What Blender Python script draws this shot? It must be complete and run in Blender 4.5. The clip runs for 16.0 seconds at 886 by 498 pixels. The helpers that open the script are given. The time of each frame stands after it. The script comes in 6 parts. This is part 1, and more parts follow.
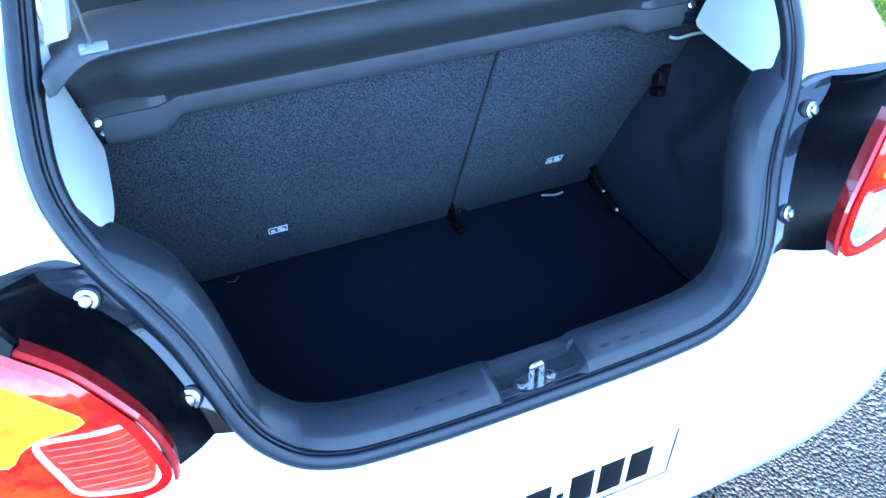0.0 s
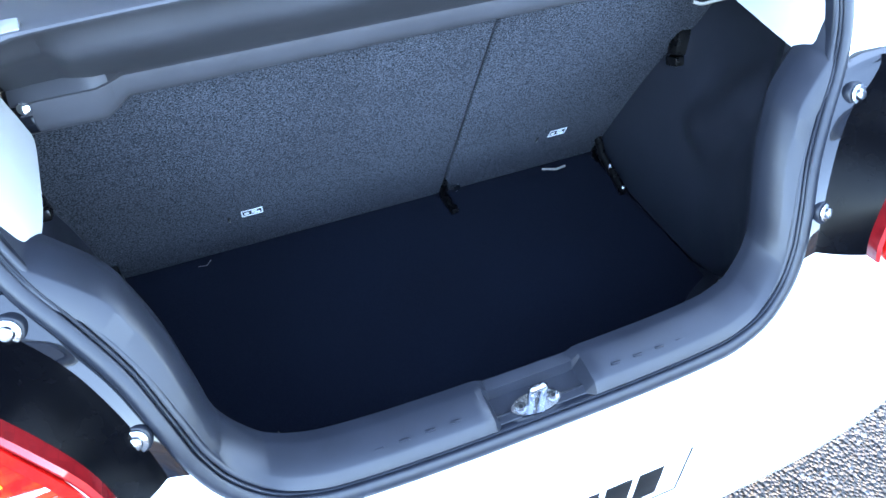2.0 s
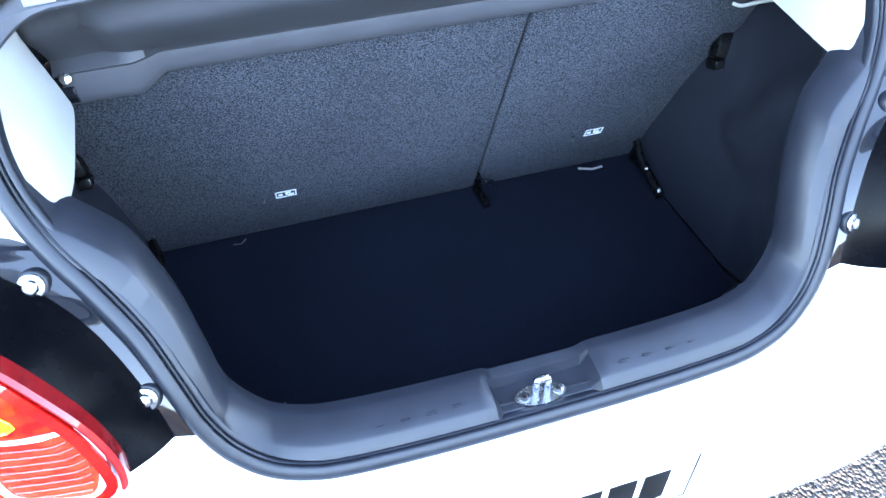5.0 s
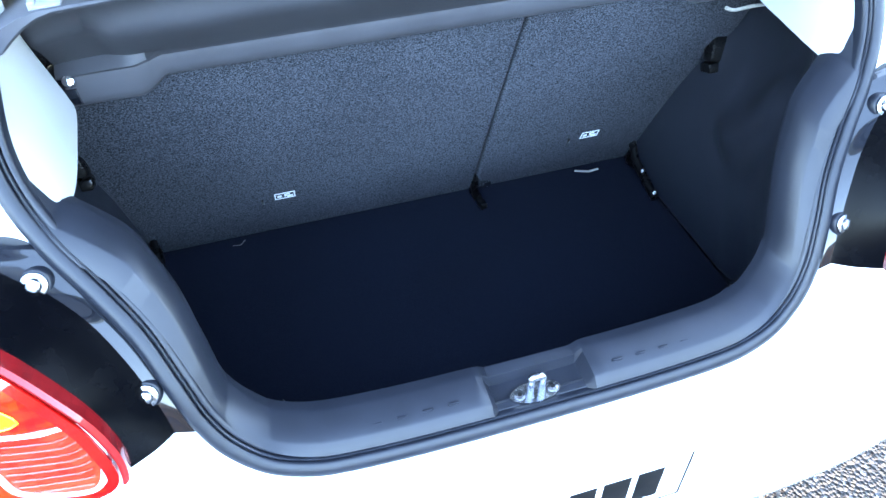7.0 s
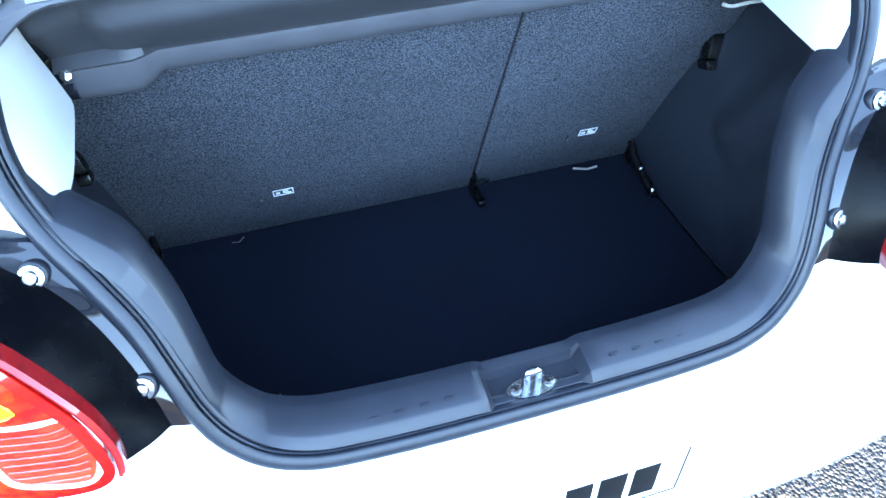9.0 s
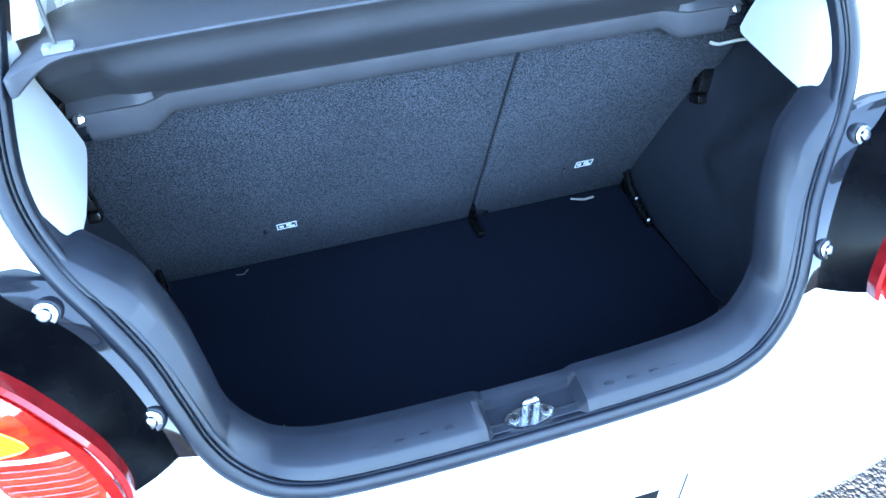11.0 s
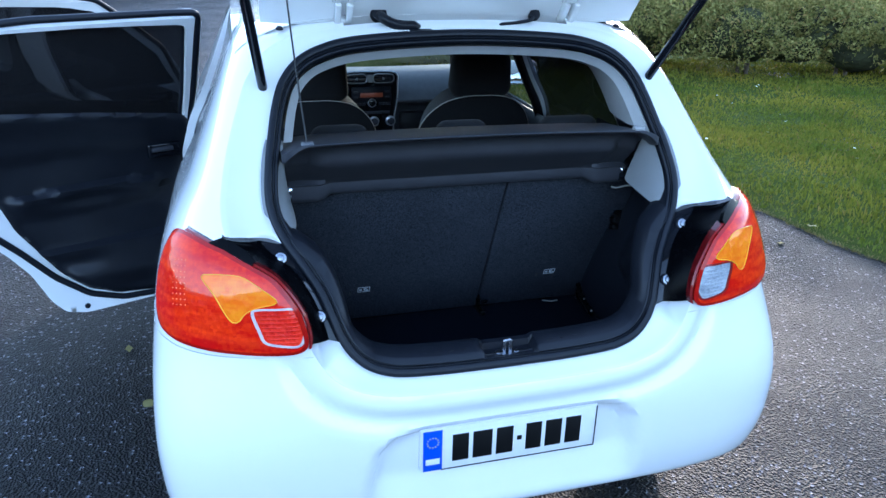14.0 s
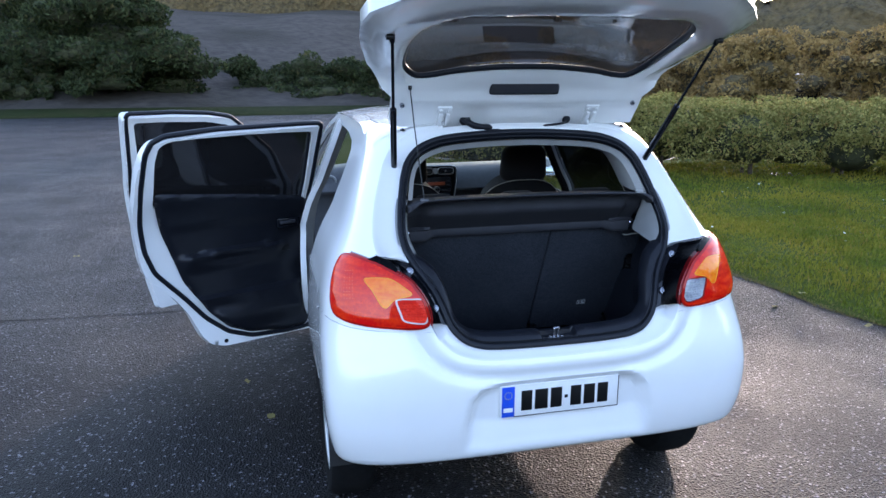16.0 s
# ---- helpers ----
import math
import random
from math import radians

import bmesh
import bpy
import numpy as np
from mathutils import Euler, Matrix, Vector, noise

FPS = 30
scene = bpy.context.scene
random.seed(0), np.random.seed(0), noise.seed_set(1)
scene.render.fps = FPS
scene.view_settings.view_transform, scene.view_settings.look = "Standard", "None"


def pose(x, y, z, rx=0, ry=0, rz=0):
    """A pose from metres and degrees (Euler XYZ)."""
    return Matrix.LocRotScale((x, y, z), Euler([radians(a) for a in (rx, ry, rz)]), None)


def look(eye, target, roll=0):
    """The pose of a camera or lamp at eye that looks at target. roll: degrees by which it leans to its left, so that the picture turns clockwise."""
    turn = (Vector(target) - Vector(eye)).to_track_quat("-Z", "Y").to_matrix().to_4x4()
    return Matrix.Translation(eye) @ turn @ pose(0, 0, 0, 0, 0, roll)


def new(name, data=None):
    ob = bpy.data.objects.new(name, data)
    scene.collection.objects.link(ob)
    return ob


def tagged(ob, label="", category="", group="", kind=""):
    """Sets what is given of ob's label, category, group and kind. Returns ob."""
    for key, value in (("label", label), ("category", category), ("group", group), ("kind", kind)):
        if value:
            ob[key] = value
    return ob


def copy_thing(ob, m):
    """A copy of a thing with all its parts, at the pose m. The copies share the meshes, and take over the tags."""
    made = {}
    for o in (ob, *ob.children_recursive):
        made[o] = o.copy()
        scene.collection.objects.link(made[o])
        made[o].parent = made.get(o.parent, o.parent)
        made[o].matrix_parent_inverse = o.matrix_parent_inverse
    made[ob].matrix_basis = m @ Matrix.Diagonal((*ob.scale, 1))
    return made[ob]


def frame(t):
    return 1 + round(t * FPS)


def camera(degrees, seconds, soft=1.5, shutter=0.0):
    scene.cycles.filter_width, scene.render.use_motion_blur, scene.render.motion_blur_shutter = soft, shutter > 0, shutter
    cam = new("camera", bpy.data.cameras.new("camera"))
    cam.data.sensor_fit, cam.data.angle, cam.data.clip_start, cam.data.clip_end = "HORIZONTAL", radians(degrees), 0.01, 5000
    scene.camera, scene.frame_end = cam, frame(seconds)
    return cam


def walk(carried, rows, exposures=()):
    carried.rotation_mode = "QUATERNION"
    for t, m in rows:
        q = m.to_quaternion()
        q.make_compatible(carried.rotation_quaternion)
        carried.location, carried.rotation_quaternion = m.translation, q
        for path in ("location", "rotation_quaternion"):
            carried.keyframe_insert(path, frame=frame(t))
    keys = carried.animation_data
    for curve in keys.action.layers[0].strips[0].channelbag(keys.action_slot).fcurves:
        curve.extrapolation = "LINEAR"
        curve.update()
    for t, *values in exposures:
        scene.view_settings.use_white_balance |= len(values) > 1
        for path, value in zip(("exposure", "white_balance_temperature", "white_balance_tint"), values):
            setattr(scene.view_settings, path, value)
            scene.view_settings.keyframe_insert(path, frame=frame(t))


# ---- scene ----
cam = camera(63.1, 16.0, soft=1.5)
PATH = [
    (0, (-0.348, -0.467, 1.566), (0.206, 0.965, 0.284), -1.7),
    (0.5, (-0.347, -0.449, 1.556), (0.209, 0.98, 0.272), -1.6),
    (1, (-0.351, -0.319, 1.544), (0.241, 1.028, 0.189), -1.8),
    (1.5, (-0.341, -0.283, 1.54), (0.289, 1.022, 0.162), -1.1),
    (2, (-0.29, -0.332, 1.539), (0.241, 0.998, 0.143), -0.9),
    (2.5, (-0.253, -0.369, 1.547), (0.225, 0.987, 0.157), -2.3),
    (3, (-0.229, -0.378, 1.545), (0.206, 1.025, 0.187), -3.0),
    (3.5, (-0.243, -0.369, 1.546), (0.164, 1.044, 0.191), -2.3),
    (4, (-0.253, -0.367, 1.538), (0.14, 1.025, 0.156), -1.7),
    (6.5, (-0.252, -0.376, 1.535), (0.148, 0.998, 0.139), -1.3),
    (7, (-0.253, -0.381, 1.542), (0.146, 1.004, 0.155), -1.4),
    (7.5, (-0.255, -0.383, 1.541), (0.148, 1.006, 0.159), -1.0),
    (8, (-0.253, -0.387, 1.537), (0.147, 0.999, 0.151), -1.2),
    (10.5, (-0.248, -0.391, 1.546), (0.149, 1.014, 0.18), -1.7),
    (11, (-0.248, -0.405, 1.564), (0.156, 1.032, 0.232), -2.1),
    (11.5, (-0.245, -0.452, 1.58), (0.171, 1.031, 0.304), -2.1),
    (12, (-0.283, -0.527, 1.592), (0.151, 1.01, 0.389), -0.7),
    (12.5, (-0.363, -0.666, 1.616), (0.133, 0.925, 0.511), 0.2),
    (13, (-0.408, -0.865, 1.657), (0.138, 0.792, 0.679), 2.4),
    (13.5, (-0.419, -1.081, 1.668), (0.088, 0.657, 0.819), 2.4),
    (14, (-0.557, -1.299, 1.672), (-0.056, 0.476, 0.9), 1.2),
    (14.5, (-0.697, -1.513, 1.692), (-0.152, 0.263, 0.95), 0.0),
    (15, (-0.745, -1.77, 1.702), (-0.277, 0.063, 1.053), -0.4),
    (15.5, (-0.823, -1.991, 1.709), (-0.411, -0.114, 1.155), 0.0),
    (16, (-0.968, -2.146, 1.716), (-0.503, -0.264, 1.224), 0.1),
]
# seconds, stops, kelvin, tint: the filming camera opens up over the dark boot and closes down again as it backs away
EXPOSURES = [
    (0.0, 5.65, 5100, 12), (1.0, 5.62, 5100, 12), (2.0, 6.28, 6500, 20), (4.0, 6.36, 6700, 22), (8.0, 6.30, 6300, 16),
    (11.0, 6.25, 5900, 14), (11.5, 6.33, 6000, 15), (12.5, 5.82, 6200, 16), (13.0, 4.95, 6350, 18), (13.5, 4.04, 5850, 18), (14.0, 3.52, 5700, 18),
    (14.5, 3.32, 5600, 15), (15.0, 3.27, 5950, 19), (16.0, 3.20, 6400, 26),
]
walk(cam, [(t, look(eye, target, roll)) for t, eye, target, roll in PATH], EXPOSURES)

# ---- light: a low sun ahead and to the right behind the woods, under a clear evening sky ----
SUN_AZ, SUN_EL = 33.0, 9.0
world = bpy.data.worlds.new("evening_sky")
scene.world = world
world.use_nodes = True
wn, wl = world.node_tree.nodes, world.node_tree.links
sky = wn.new("ShaderNodeTexSky")
sky.sky_type, sky.sun_disc = "NISHITA", False
sky.sun_elevation, sky.sun_rotation = radians(SUN_EL), radians(SUN_AZ)
sky.air_density, sky.dust_density, sky.ozone_density = 1.0, 0.45, 1.2
wn["Background"].inputs["Strength"].default_value = 0.13
wl.new(sky.outputs["Color"], wn["Background"].inputs["Color"])

sun_data = bpy.data.lights.new("sun", "SUN")
sun_data.energy, sun_data.angle, sun_data.color = 0.17, radians(0.8), (1.0, 0.88, 0.74)
sun = new("sun", sun_data)
sun_dir = Vector((math.sin(radians(SUN_AZ)) * math.cos(radians(SUN_EL)), math.cos(radians(SUN_AZ)) * math.cos(radians(SUN_EL)), math.sin(radians(SUN_EL))))
sun.matrix_world = look(sun_dir * 60, (0, 0, 0))


# ---- materials ----
def material(name, base, rough=0.5, metal=0.0, grain=None, stain=None, bump=None, coat=0.0, sheen=0.0, alpha_mix=None, transmission=0.0, ior=1.45, emission=None, spec=0.5):
    """A surface with a base colour. grain: (scale, amount) of fine variation; stain: (scale, colour, amount) of broad patches;
    bump: (scale, strength, distance)."""
    mat = bpy.data.materials.new(name)
    mat.use_nodes = True
    nt = mat.node_tree
    n, l = nt.nodes, nt.links
    b = n["Principled BSDF"]
    b.inputs["Base Color"].default_value = (*base, 1)
    b.inputs["Roughness"].default_value = rough
    b.inputs["Metallic"].default_value = metal
    b.inputs["Coat Weight"].default_value = coat
    b.inputs["Coat Roughness"].default_value = 0.04
    b.inputs["Sheen Weight"].default_value = sheen
    b.inputs["Transmission Weight"].default_value = transmission
    b.inputs["IOR"].default_value = ior
    b.inputs["Specular IOR Level"].default_value = spec
    if emission:
        b.inputs["Emission Color"].default_value = (*emission[0], 1)
        b.inputs["Emission Strength"].default_value = emission[1]
    co = n.new("ShaderNodeTexCoord")
    colour = None
    if grain:
        t = n.new("ShaderNodeTexNoise")
        t.inputs["Scale"].default_value, t.inputs["Detail"].default_value = grain[0], 6
        l.new(co.outputs["Object"], t.inputs["Vector"])
        ramp = n.new("ShaderNodeMapRange")
        ramp.inputs["From Min"].default_value, ramp.inputs["From Max"].default_value = 0.3, 0.7
        ramp.inputs["To Min"].default_value, ramp.inputs["To Max"].default_value = 1 - grain[1], 1 + grain[1]
        l.new(t.outputs["Fac"], ramp.inputs["Value"])
        m = n.new("ShaderNodeMix")
        m.data_type, m.blend_type = "RGBA", "MULTIPLY"
        m.inputs["Factor"].default_value = 1
        m.inputs["A"].default_value = (*base, 1)
        l.new(ramp.outputs["Result"], m.inputs["B"])
        colour = m.outputs["Result"]
        rr = n.new("ShaderNodeMapRange")
        rr.inputs["To Min"].default_value, rr.inputs["To Max"].default_value = max(rough - 0.08, 0.02), min(rough + 0.08, 1)
        l.new(t.outputs["Fac"], rr.inputs["Value"])
        l.new(rr.outputs["Result"], b.inputs["Roughness"])
    if stain:
        t = n.new("ShaderNodeTexNoise")
        t.inputs["Scale"].default_value, t.inputs["Detail"].default_value, t.inputs["Roughness"].default_value = stain[0], 4, 0.6
        l.new(co.outputs["Object"], t.inputs["Vector"])
        ramp = n.new("ShaderNodeMapRange")
        ramp.inputs["From Min"].default_value, ramp.inputs["From Max"].default_value = 0.45, 0.75
        ramp.inputs["To Max"].default_value = stain[2]
        l.new(t.outputs["Fac"], ramp.inputs["Value"])
        m = n.new("ShaderNodeMix")
        m.data_type = "RGBA"
        l.new(ramp.outputs["Result"], m.inputs["Factor"])
        m.inputs["A"].default_value = (*base, 1)
        if colour:
            l.new(colour, m.inputs["A"])
        m.inputs["B"].default_value = (*stain[1], 1)
        colour = m.outputs["Result"]
    if colour:
        l.new(colour, b.inputs["Base Color"])
    if bump:
        t = n.new("ShaderNodeTexNoise")
        t.inputs["Scale"].default_value, t.inputs["Detail"].default_value = bump[0], 3
        l.new(co.outputs["Object"], t.inputs["Vector"])
        bp = n.new("ShaderNodeBump")
        bp.inputs["Strength"].default_value, bp.inputs["Distance"].default_value = bump[1], bump[2]
        l.new(t.outputs["Fac"], bp.inputs["Height"])
        l.new(bp.outputs["Normal"], b.inputs["Normal"])
    return mat


PAINT = material("white_paint", (0.84, 0.84, 0.835), 0.25, coat=1.0, stain=(2.0, (0.76, 0.76, 0.755), 0.5), bump=(900, 0.02, 0.0005))
RUBBER = material("black_rubber", (0.0065, 0.0080, 0.0125), 0.40, grain=(60, 0.2), spec=0.32, bump=(300, 0.1, 0.0004))
PLASTIC = material("dark_plastic", (0.037, 0.038, 0.045), 0.50, spec=0.24, grain=(14, 0.12), bump=(1100, 0.25, 0.0005))
PLASTIC_IN = material("boot_plastic", (0.0088, 0.0102, 0.0148), 0.36, spec=0.30, grain=(20, 0.15), bump=(1300, 0.3, 0.0005))
GLOSS_BLACK = material("gloss_black_plastic", (0.006, 0.007, 0.010), 0.08, grain=(9, 0.2), coat=0.4, spec=0.3)
SATIN_BLACK = material("satin_black_plastic", (0.0008, 0.0009, 0.0015), 0.26, grain=(30, 0.2), spec=0.07)
DOOR_PLASTIC = material("door_card_plastic", (0.0095, 0.0108, 0.0150), 0.34, spec=0.36, grain=(16, 0.15), bump=(1100, 0.2, 0.0005))
HINGE_BLACK = material("hinge_black", (0.0012, 0.0012, 0.0014), 0.28, grain=(60, 0.2), spec=0.35)
BLACK_STEEL = material("black_steel", (0.005, 0.005, 0.0056), 0.35, metal=0.2, grain=(80, 0.2))
CHROME = material("bright_steel", (0.75, 0.76, 0.78), 0.14, metal=1.0, grain=(120, 0.1))
BOLT = material("bolt_steel", (0.30, 0.31, 0.34), 0.25, metal=1.0, grain=(200, 0.15))
GREY_TRIM = material("pale_grey_trim", (0.34, 0.34, 0.335), 0.5, grain=(30, 0.05), bump=(800, 0.15, 0.0004))
WHITE_TRIM = material("white_pillar_trim", (0.26, 0.265, 0.27), 0.45, grain=(12, 0.04), bump=(700, 0.1, 0.0004))
SEAT_CLOTH = material("seat_cloth", (0.010, 0.010, 0.012), 0.9, grain=(250, 0.3), bump=(900, 0.4, 0.001), sheen=0.05)
PIPING = material("seat_piping", (0.45, 0.42, 0.38), 0.7, grain=(300, 0.2))
DASH = material("dash_plastic", (0.085, 0.090, 0.100), 0.45, grain=(40, 0.1), bump=(900, 0.2, 0.0005))
TYRE = material("tyre_rubber", (0.008, 0.008, 0.0085), 0.9, spec=0.12, grain=(50, 0.3), stain=(9, (0.02, 0.019, 0.017), 0.4), bump=(150, 0.2, 0.001))
ALLOY = material("wheel_steel", (0.45, 0.46, 0.47), 0.35, metal=0.8, grain=(60, 0.1))
UNDERBODY = material("underbody", (0.02, 0.02, 0.02), 0.8, grain=(10, 0.3))
BLUE = material("plate_blue", (0.01, 0.08, 0.62), 0.35, grain=(40, 0.05))
PLATE_WHITE = material("plate_white", (0.80, 0.80, 0.80), 0.35, grain=(30, 0.03))
INK = material("plate_black", (0.004, 0.004, 0.0042), 0.4, grain=(50, 0.1))
LABEL_INK = material("label_white", (0.42, 0.44, 0.46), 0.6, grain=(80, 0.06))
ZINC = material("zinc_plated_steel", (0.60, 0.61, 0.64), 0.35, metal=0.25, grain=(90, 0.08))
SILVER = material("satin_silver", (0.55, 0.56, 0.58), 0.3, metal=0.8, grain=(60, 0.06))
DISPLAY = material("radio_display", (0.16, 0.05, 0.03), 0.3, grain=(100, 0.1), emission=((1.0, 0.25, 0.08), 0.003))
CLIP_GREY = material("clip_grey", (0.13, 0.135, 0.15), 0.45, grain=(60, 0.08))
STRING = material("pale_cord", (0.15, 0.145, 0.135), 0.8, grain=(300, 0.2))
BARK = material("bark", (0.10, 0.075, 0.055), 0.9, grain=(25, 0.4), bump=(30, 0.6, 0.02))


def carpet(name, dark, light, scale):
    """Needle felt: a salt-and-pepper speckle with a fuzzy relief."""
    mat = material(name, dark, 0.95, spec=0.12)
    n, l = mat.node_tree.nodes, mat.node_tree.links
    b, co = n["Principled BSDF"], n["Texture Coordinate"]
    t = n.new("ShaderNodeTexNoise")
    t.inputs["Scale"].default_value, t.inputs["Detail"].default_value, t.inputs["Roughness"].default_value = scale, 5, 0.75
    l.new(co.outputs["Object"], t.inputs["Vector"])
    r = n.new("ShaderNodeValToRGB")
    r.color_ramp.elements[0].position, r.color_ramp.elements[0].color = 0.42, (*dark, 1)
    r.color_ramp.elements[1].position, r.color_ramp.elements[1].color = 0.66, (*light, 1)
    l.new(t.outputs["Fac"], r.inputs["Fac"])
    broad = n.new("ShaderNodeTexNoise")
    broad.inputs["Scale"].default_value = 5
    l.new(co.outputs["Object"], broad.inputs["Vector"])
    mr = n.new("ShaderNodeMapRange")
    mr.inputs["To Min"].default_value, mr.inputs["To Max"].default_value = 0.75, 1.25
    l.new(broad.outputs["Fac"], mr.inputs["Value"])
    m = n.new("ShaderNodeMix")
    m.data_type, m.blend_type = "RGBA", "MULTIPLY"
    m.inputs["Factor"].default_value = 1
    l.new(r.outputs["Color"], m.inputs["A"])
    l.new(mr.outputs["Result"], m.inputs["B"])
    l.new(m.outputs["Result"], b.inputs["Base Color"])
    bp = n.new("ShaderNodeBump")
    bp.inputs["Strength"].default_value, bp.inputs["Distance"].default_value = 0.6, 0.002
    l.new(t.outputs["Fac"], bp.inputs["Height"])
    l.new(bp.outputs["Normal"], b.inputs["Normal"])
    return mat


SEAT_FELT = carpet("seatback_felt", (0.0040, 0.0051, 0.0078), (0.083, 0.092, 0.115), 430)
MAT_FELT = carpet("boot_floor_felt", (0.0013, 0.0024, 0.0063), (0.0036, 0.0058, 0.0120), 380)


def glass(name, tint, rough=0.0, mirror=0.6, veil=0.0):
    """Thin pane: mostly see-through, with a mirror gloss that grows at a slant."""
    mat = bpy.data.materials.new(name)
    mat.use_nodes = True
    n, l = mat.node_tree.nodes, mat.node_tree.links
    n.remove(n["Principled BSDF"])
    tr, gl, mix = n.new("ShaderNodeBsdfTransparent"), n.new("ShaderNodeBsdfGlossy"), n.new("ShaderNodeMixShader")
    lw, power, scale = n.new("ShaderNodeLayerWeight"), n.new("ShaderNodeMath"), n.new("ShaderNodeMath")
    tr.inputs["Color"].default_value = (*tint, 1)
    gl.inputs["Roughness"].default_value = rough
    gl.inputs["Color"].default_value = (0.9, 0.92, 0.95, 1)
    lw.inputs["Blend"].default_value = 0.5
    power.operation, scale.operation = "POWER", "MULTIPLY_ADD"
    power.inputs[1].default_value = 4.0
    scale.inputs[1].default_value, scale.inputs[2].default_value = mirror, 0.045
    l.new(lw.outputs["Facing"], power.inputs[0])
    l.new(power.outputs["Value"], scale.inputs[0])
    l.new(scale.outputs["Value"], mix.inputs["Fac"])
    l.new(tr.outputs["BSDF"], mix.inputs[1])
    l.new(gl.outputs["BSDF"], mix.inputs[2])
    last = mix.outputs["Shader"]
    # even diffuse veil: the pane's pale reflected haze put in as colour
    if veil:
        df, mx = n.new("ShaderNodeBsdfDiffuse"), n.new("ShaderNodeMixShader")
        df.inputs["Color"].default_value = (0.40, 0.39, 0.42, 1)
        mx.inputs["Fac"].default_value = veil
        l.new(last, mx.inputs[1])
        l.new(df.outputs["BSDF"], mx.inputs[2])
        last = mx.outputs["Shader"]
    l.new(last, n["Material Output"].inputs["Surface"])
    return mat


GATE_GLASS = glass("veiled_gate_glass", (0.16, 0.14, 0.13), 0.03, 0.9, 0.16)
SCREEN_GLASS = glass("windscreen_glass", (0.50, 0.55, 0.52), 0.0, 0.4)
GLASS = glass("window_glass", (0.40, 0.44, 0.42))
PRIVACY = glass("dark_privacy_glass", (0.035, 0.038, 0.044), 0.02, 0.18, 0.030)
MIRROR = material("mirror_glass", (0.85, 0.87, 0.9), 0.02, metal=1.0)


def lens_material(name, colour, ribs, strength=0.4, deep=None):
    """Moulded lamp plastic: a coloured body with a clear coat, level streaks of the optics behind it and cell facets."""
    mat = material(name, colour, 0.22, coat=0.5)
    n, l = mat.node_tree.nodes, mat.node_tree.links
    b, co = n["Principled BSDF"], n["Texture Coordinate"]
    stretch = n.new("ShaderNodeMapping")
    stretch.inputs["Scale"].default_value = (7, 7, 34)
    l.new(co.outputs["Object"], stretch.inputs["Vector"])
    t = n.new("ShaderNodeTexNoise")
    t.inputs["Scale"].default_value, t.inputs["Detail"].default_value = 1.6, 5
    l.new(stretch.outputs["Vector"], t.inputs["Vector"])
    r = n.new("ShaderNodeMapRange")
    r.inputs["From Min"].default_value, r.inputs["From Max"].default_value = 0.44, 0.80
    cells = n.new("ShaderNodeTexVoronoi")
    cells.inputs["Scale"].default_value, cells.inputs["Randomness"].default_value = 130, 0.25
    l.new(co.outputs["Object"], cells.inputs["Vector"])
    hue = n.new("ShaderNodeSeparateColor")
    l.new(cells.outputs["Color"], hue.inputs["Color"])
    both_ways = n.new("ShaderNodeMath")
    both_ways.operation = "MULTIPLY_ADD"
    both_ways.inputs[1].default_value = 0.16
    l.new(hue.outputs["Red"], both_ways.inputs[0])
    l.new(t.outputs["Fac"], both_ways.inputs[2])
    l.new(both_ways.outputs["Value"], r.inputs["Value"])
    m = n.new("ShaderNodeMix")
    m.data_type = "RGBA"
    l.new(r.outputs["Result"], m.inputs["Factor"])
    m.inputs["A"].default_value = (*colour, 1)
    m.inputs["B"].default_value = (*(deep or tuple(c * 0.55 for c in colour)), 1)
    l.new(m.outputs["Result"], b.inputs["Base Color"])
    v = n.new("ShaderNodeTexVoronoi")
    v.inputs["Scale"].default_value = ribs
    l.new(co.outputs["Object"], v.inputs["Vector"])
    bp = n.new("ShaderNodeBump")
    bp.inputs["Strength"].default_value, bp.inputs["Distance"].default_value = strength, 0.004
    l.new(v.outputs["Distance"], bp.inputs["Height"])
    l.new(bp.outputs["Normal"], b.inputs["Normal"])
    b.inputs["Specular IOR Level"].default_value = 0.08
    b.inputs["Coat IOR"].default_value = 1.58
    return mat


LENS_RED = lens_material("red_lens", (0.66, 0.003, 0.002), 60, 0.25, (0.90, 0.040, 0.002))
LENS_AMBER = lens_material("amber_lens", (1.0, 0.25, 0.006), 40, 0.5, (0.95, 0.14, 0.003))
LENS_REFLEX = lens_material("red_reflector", (0.90, 0.035, 0.012), 90, 0.8, (0.70, 0.012, 0.005))
LENS_CLEAR = lens_material("clear_lens", (0.44, 0.46, 0.49), 80, 0.8, (0.24, 0.26, 0.29))
LENS_BORDER = lens_material("deep_red_border", (0.34, 0.004, 0.003), 40, 0.1, (0.46, 0.008, 0.004))
LENS_RIM = lens_material("clear_red_rim", (0.26, 0.016, 0.016), 20, 0.05, (0.20, 0.010, 0.010))
LENS_YELLOW = lens_material("yellow_border", (0.95, 0.50, 0.02), 40, 0.1, (0.90, 0.42, 0.02))
LENS_DOT = lens_material("pale_reflex", (0.92, 0.16, 0.10), 40, 0.1, (0.95, 0.30, 0.12))
LAMP_FRAME = material("silvered_frame", (0.62, 0.54, 0.53), 0.3, metal=0.15, grain=(90, 0.06))
LENS_EDGE = lens_material("dark_red_edge", (0.10, 0.004, 0.005), 20, 0.1, (0.06, 0.002, 0.003))


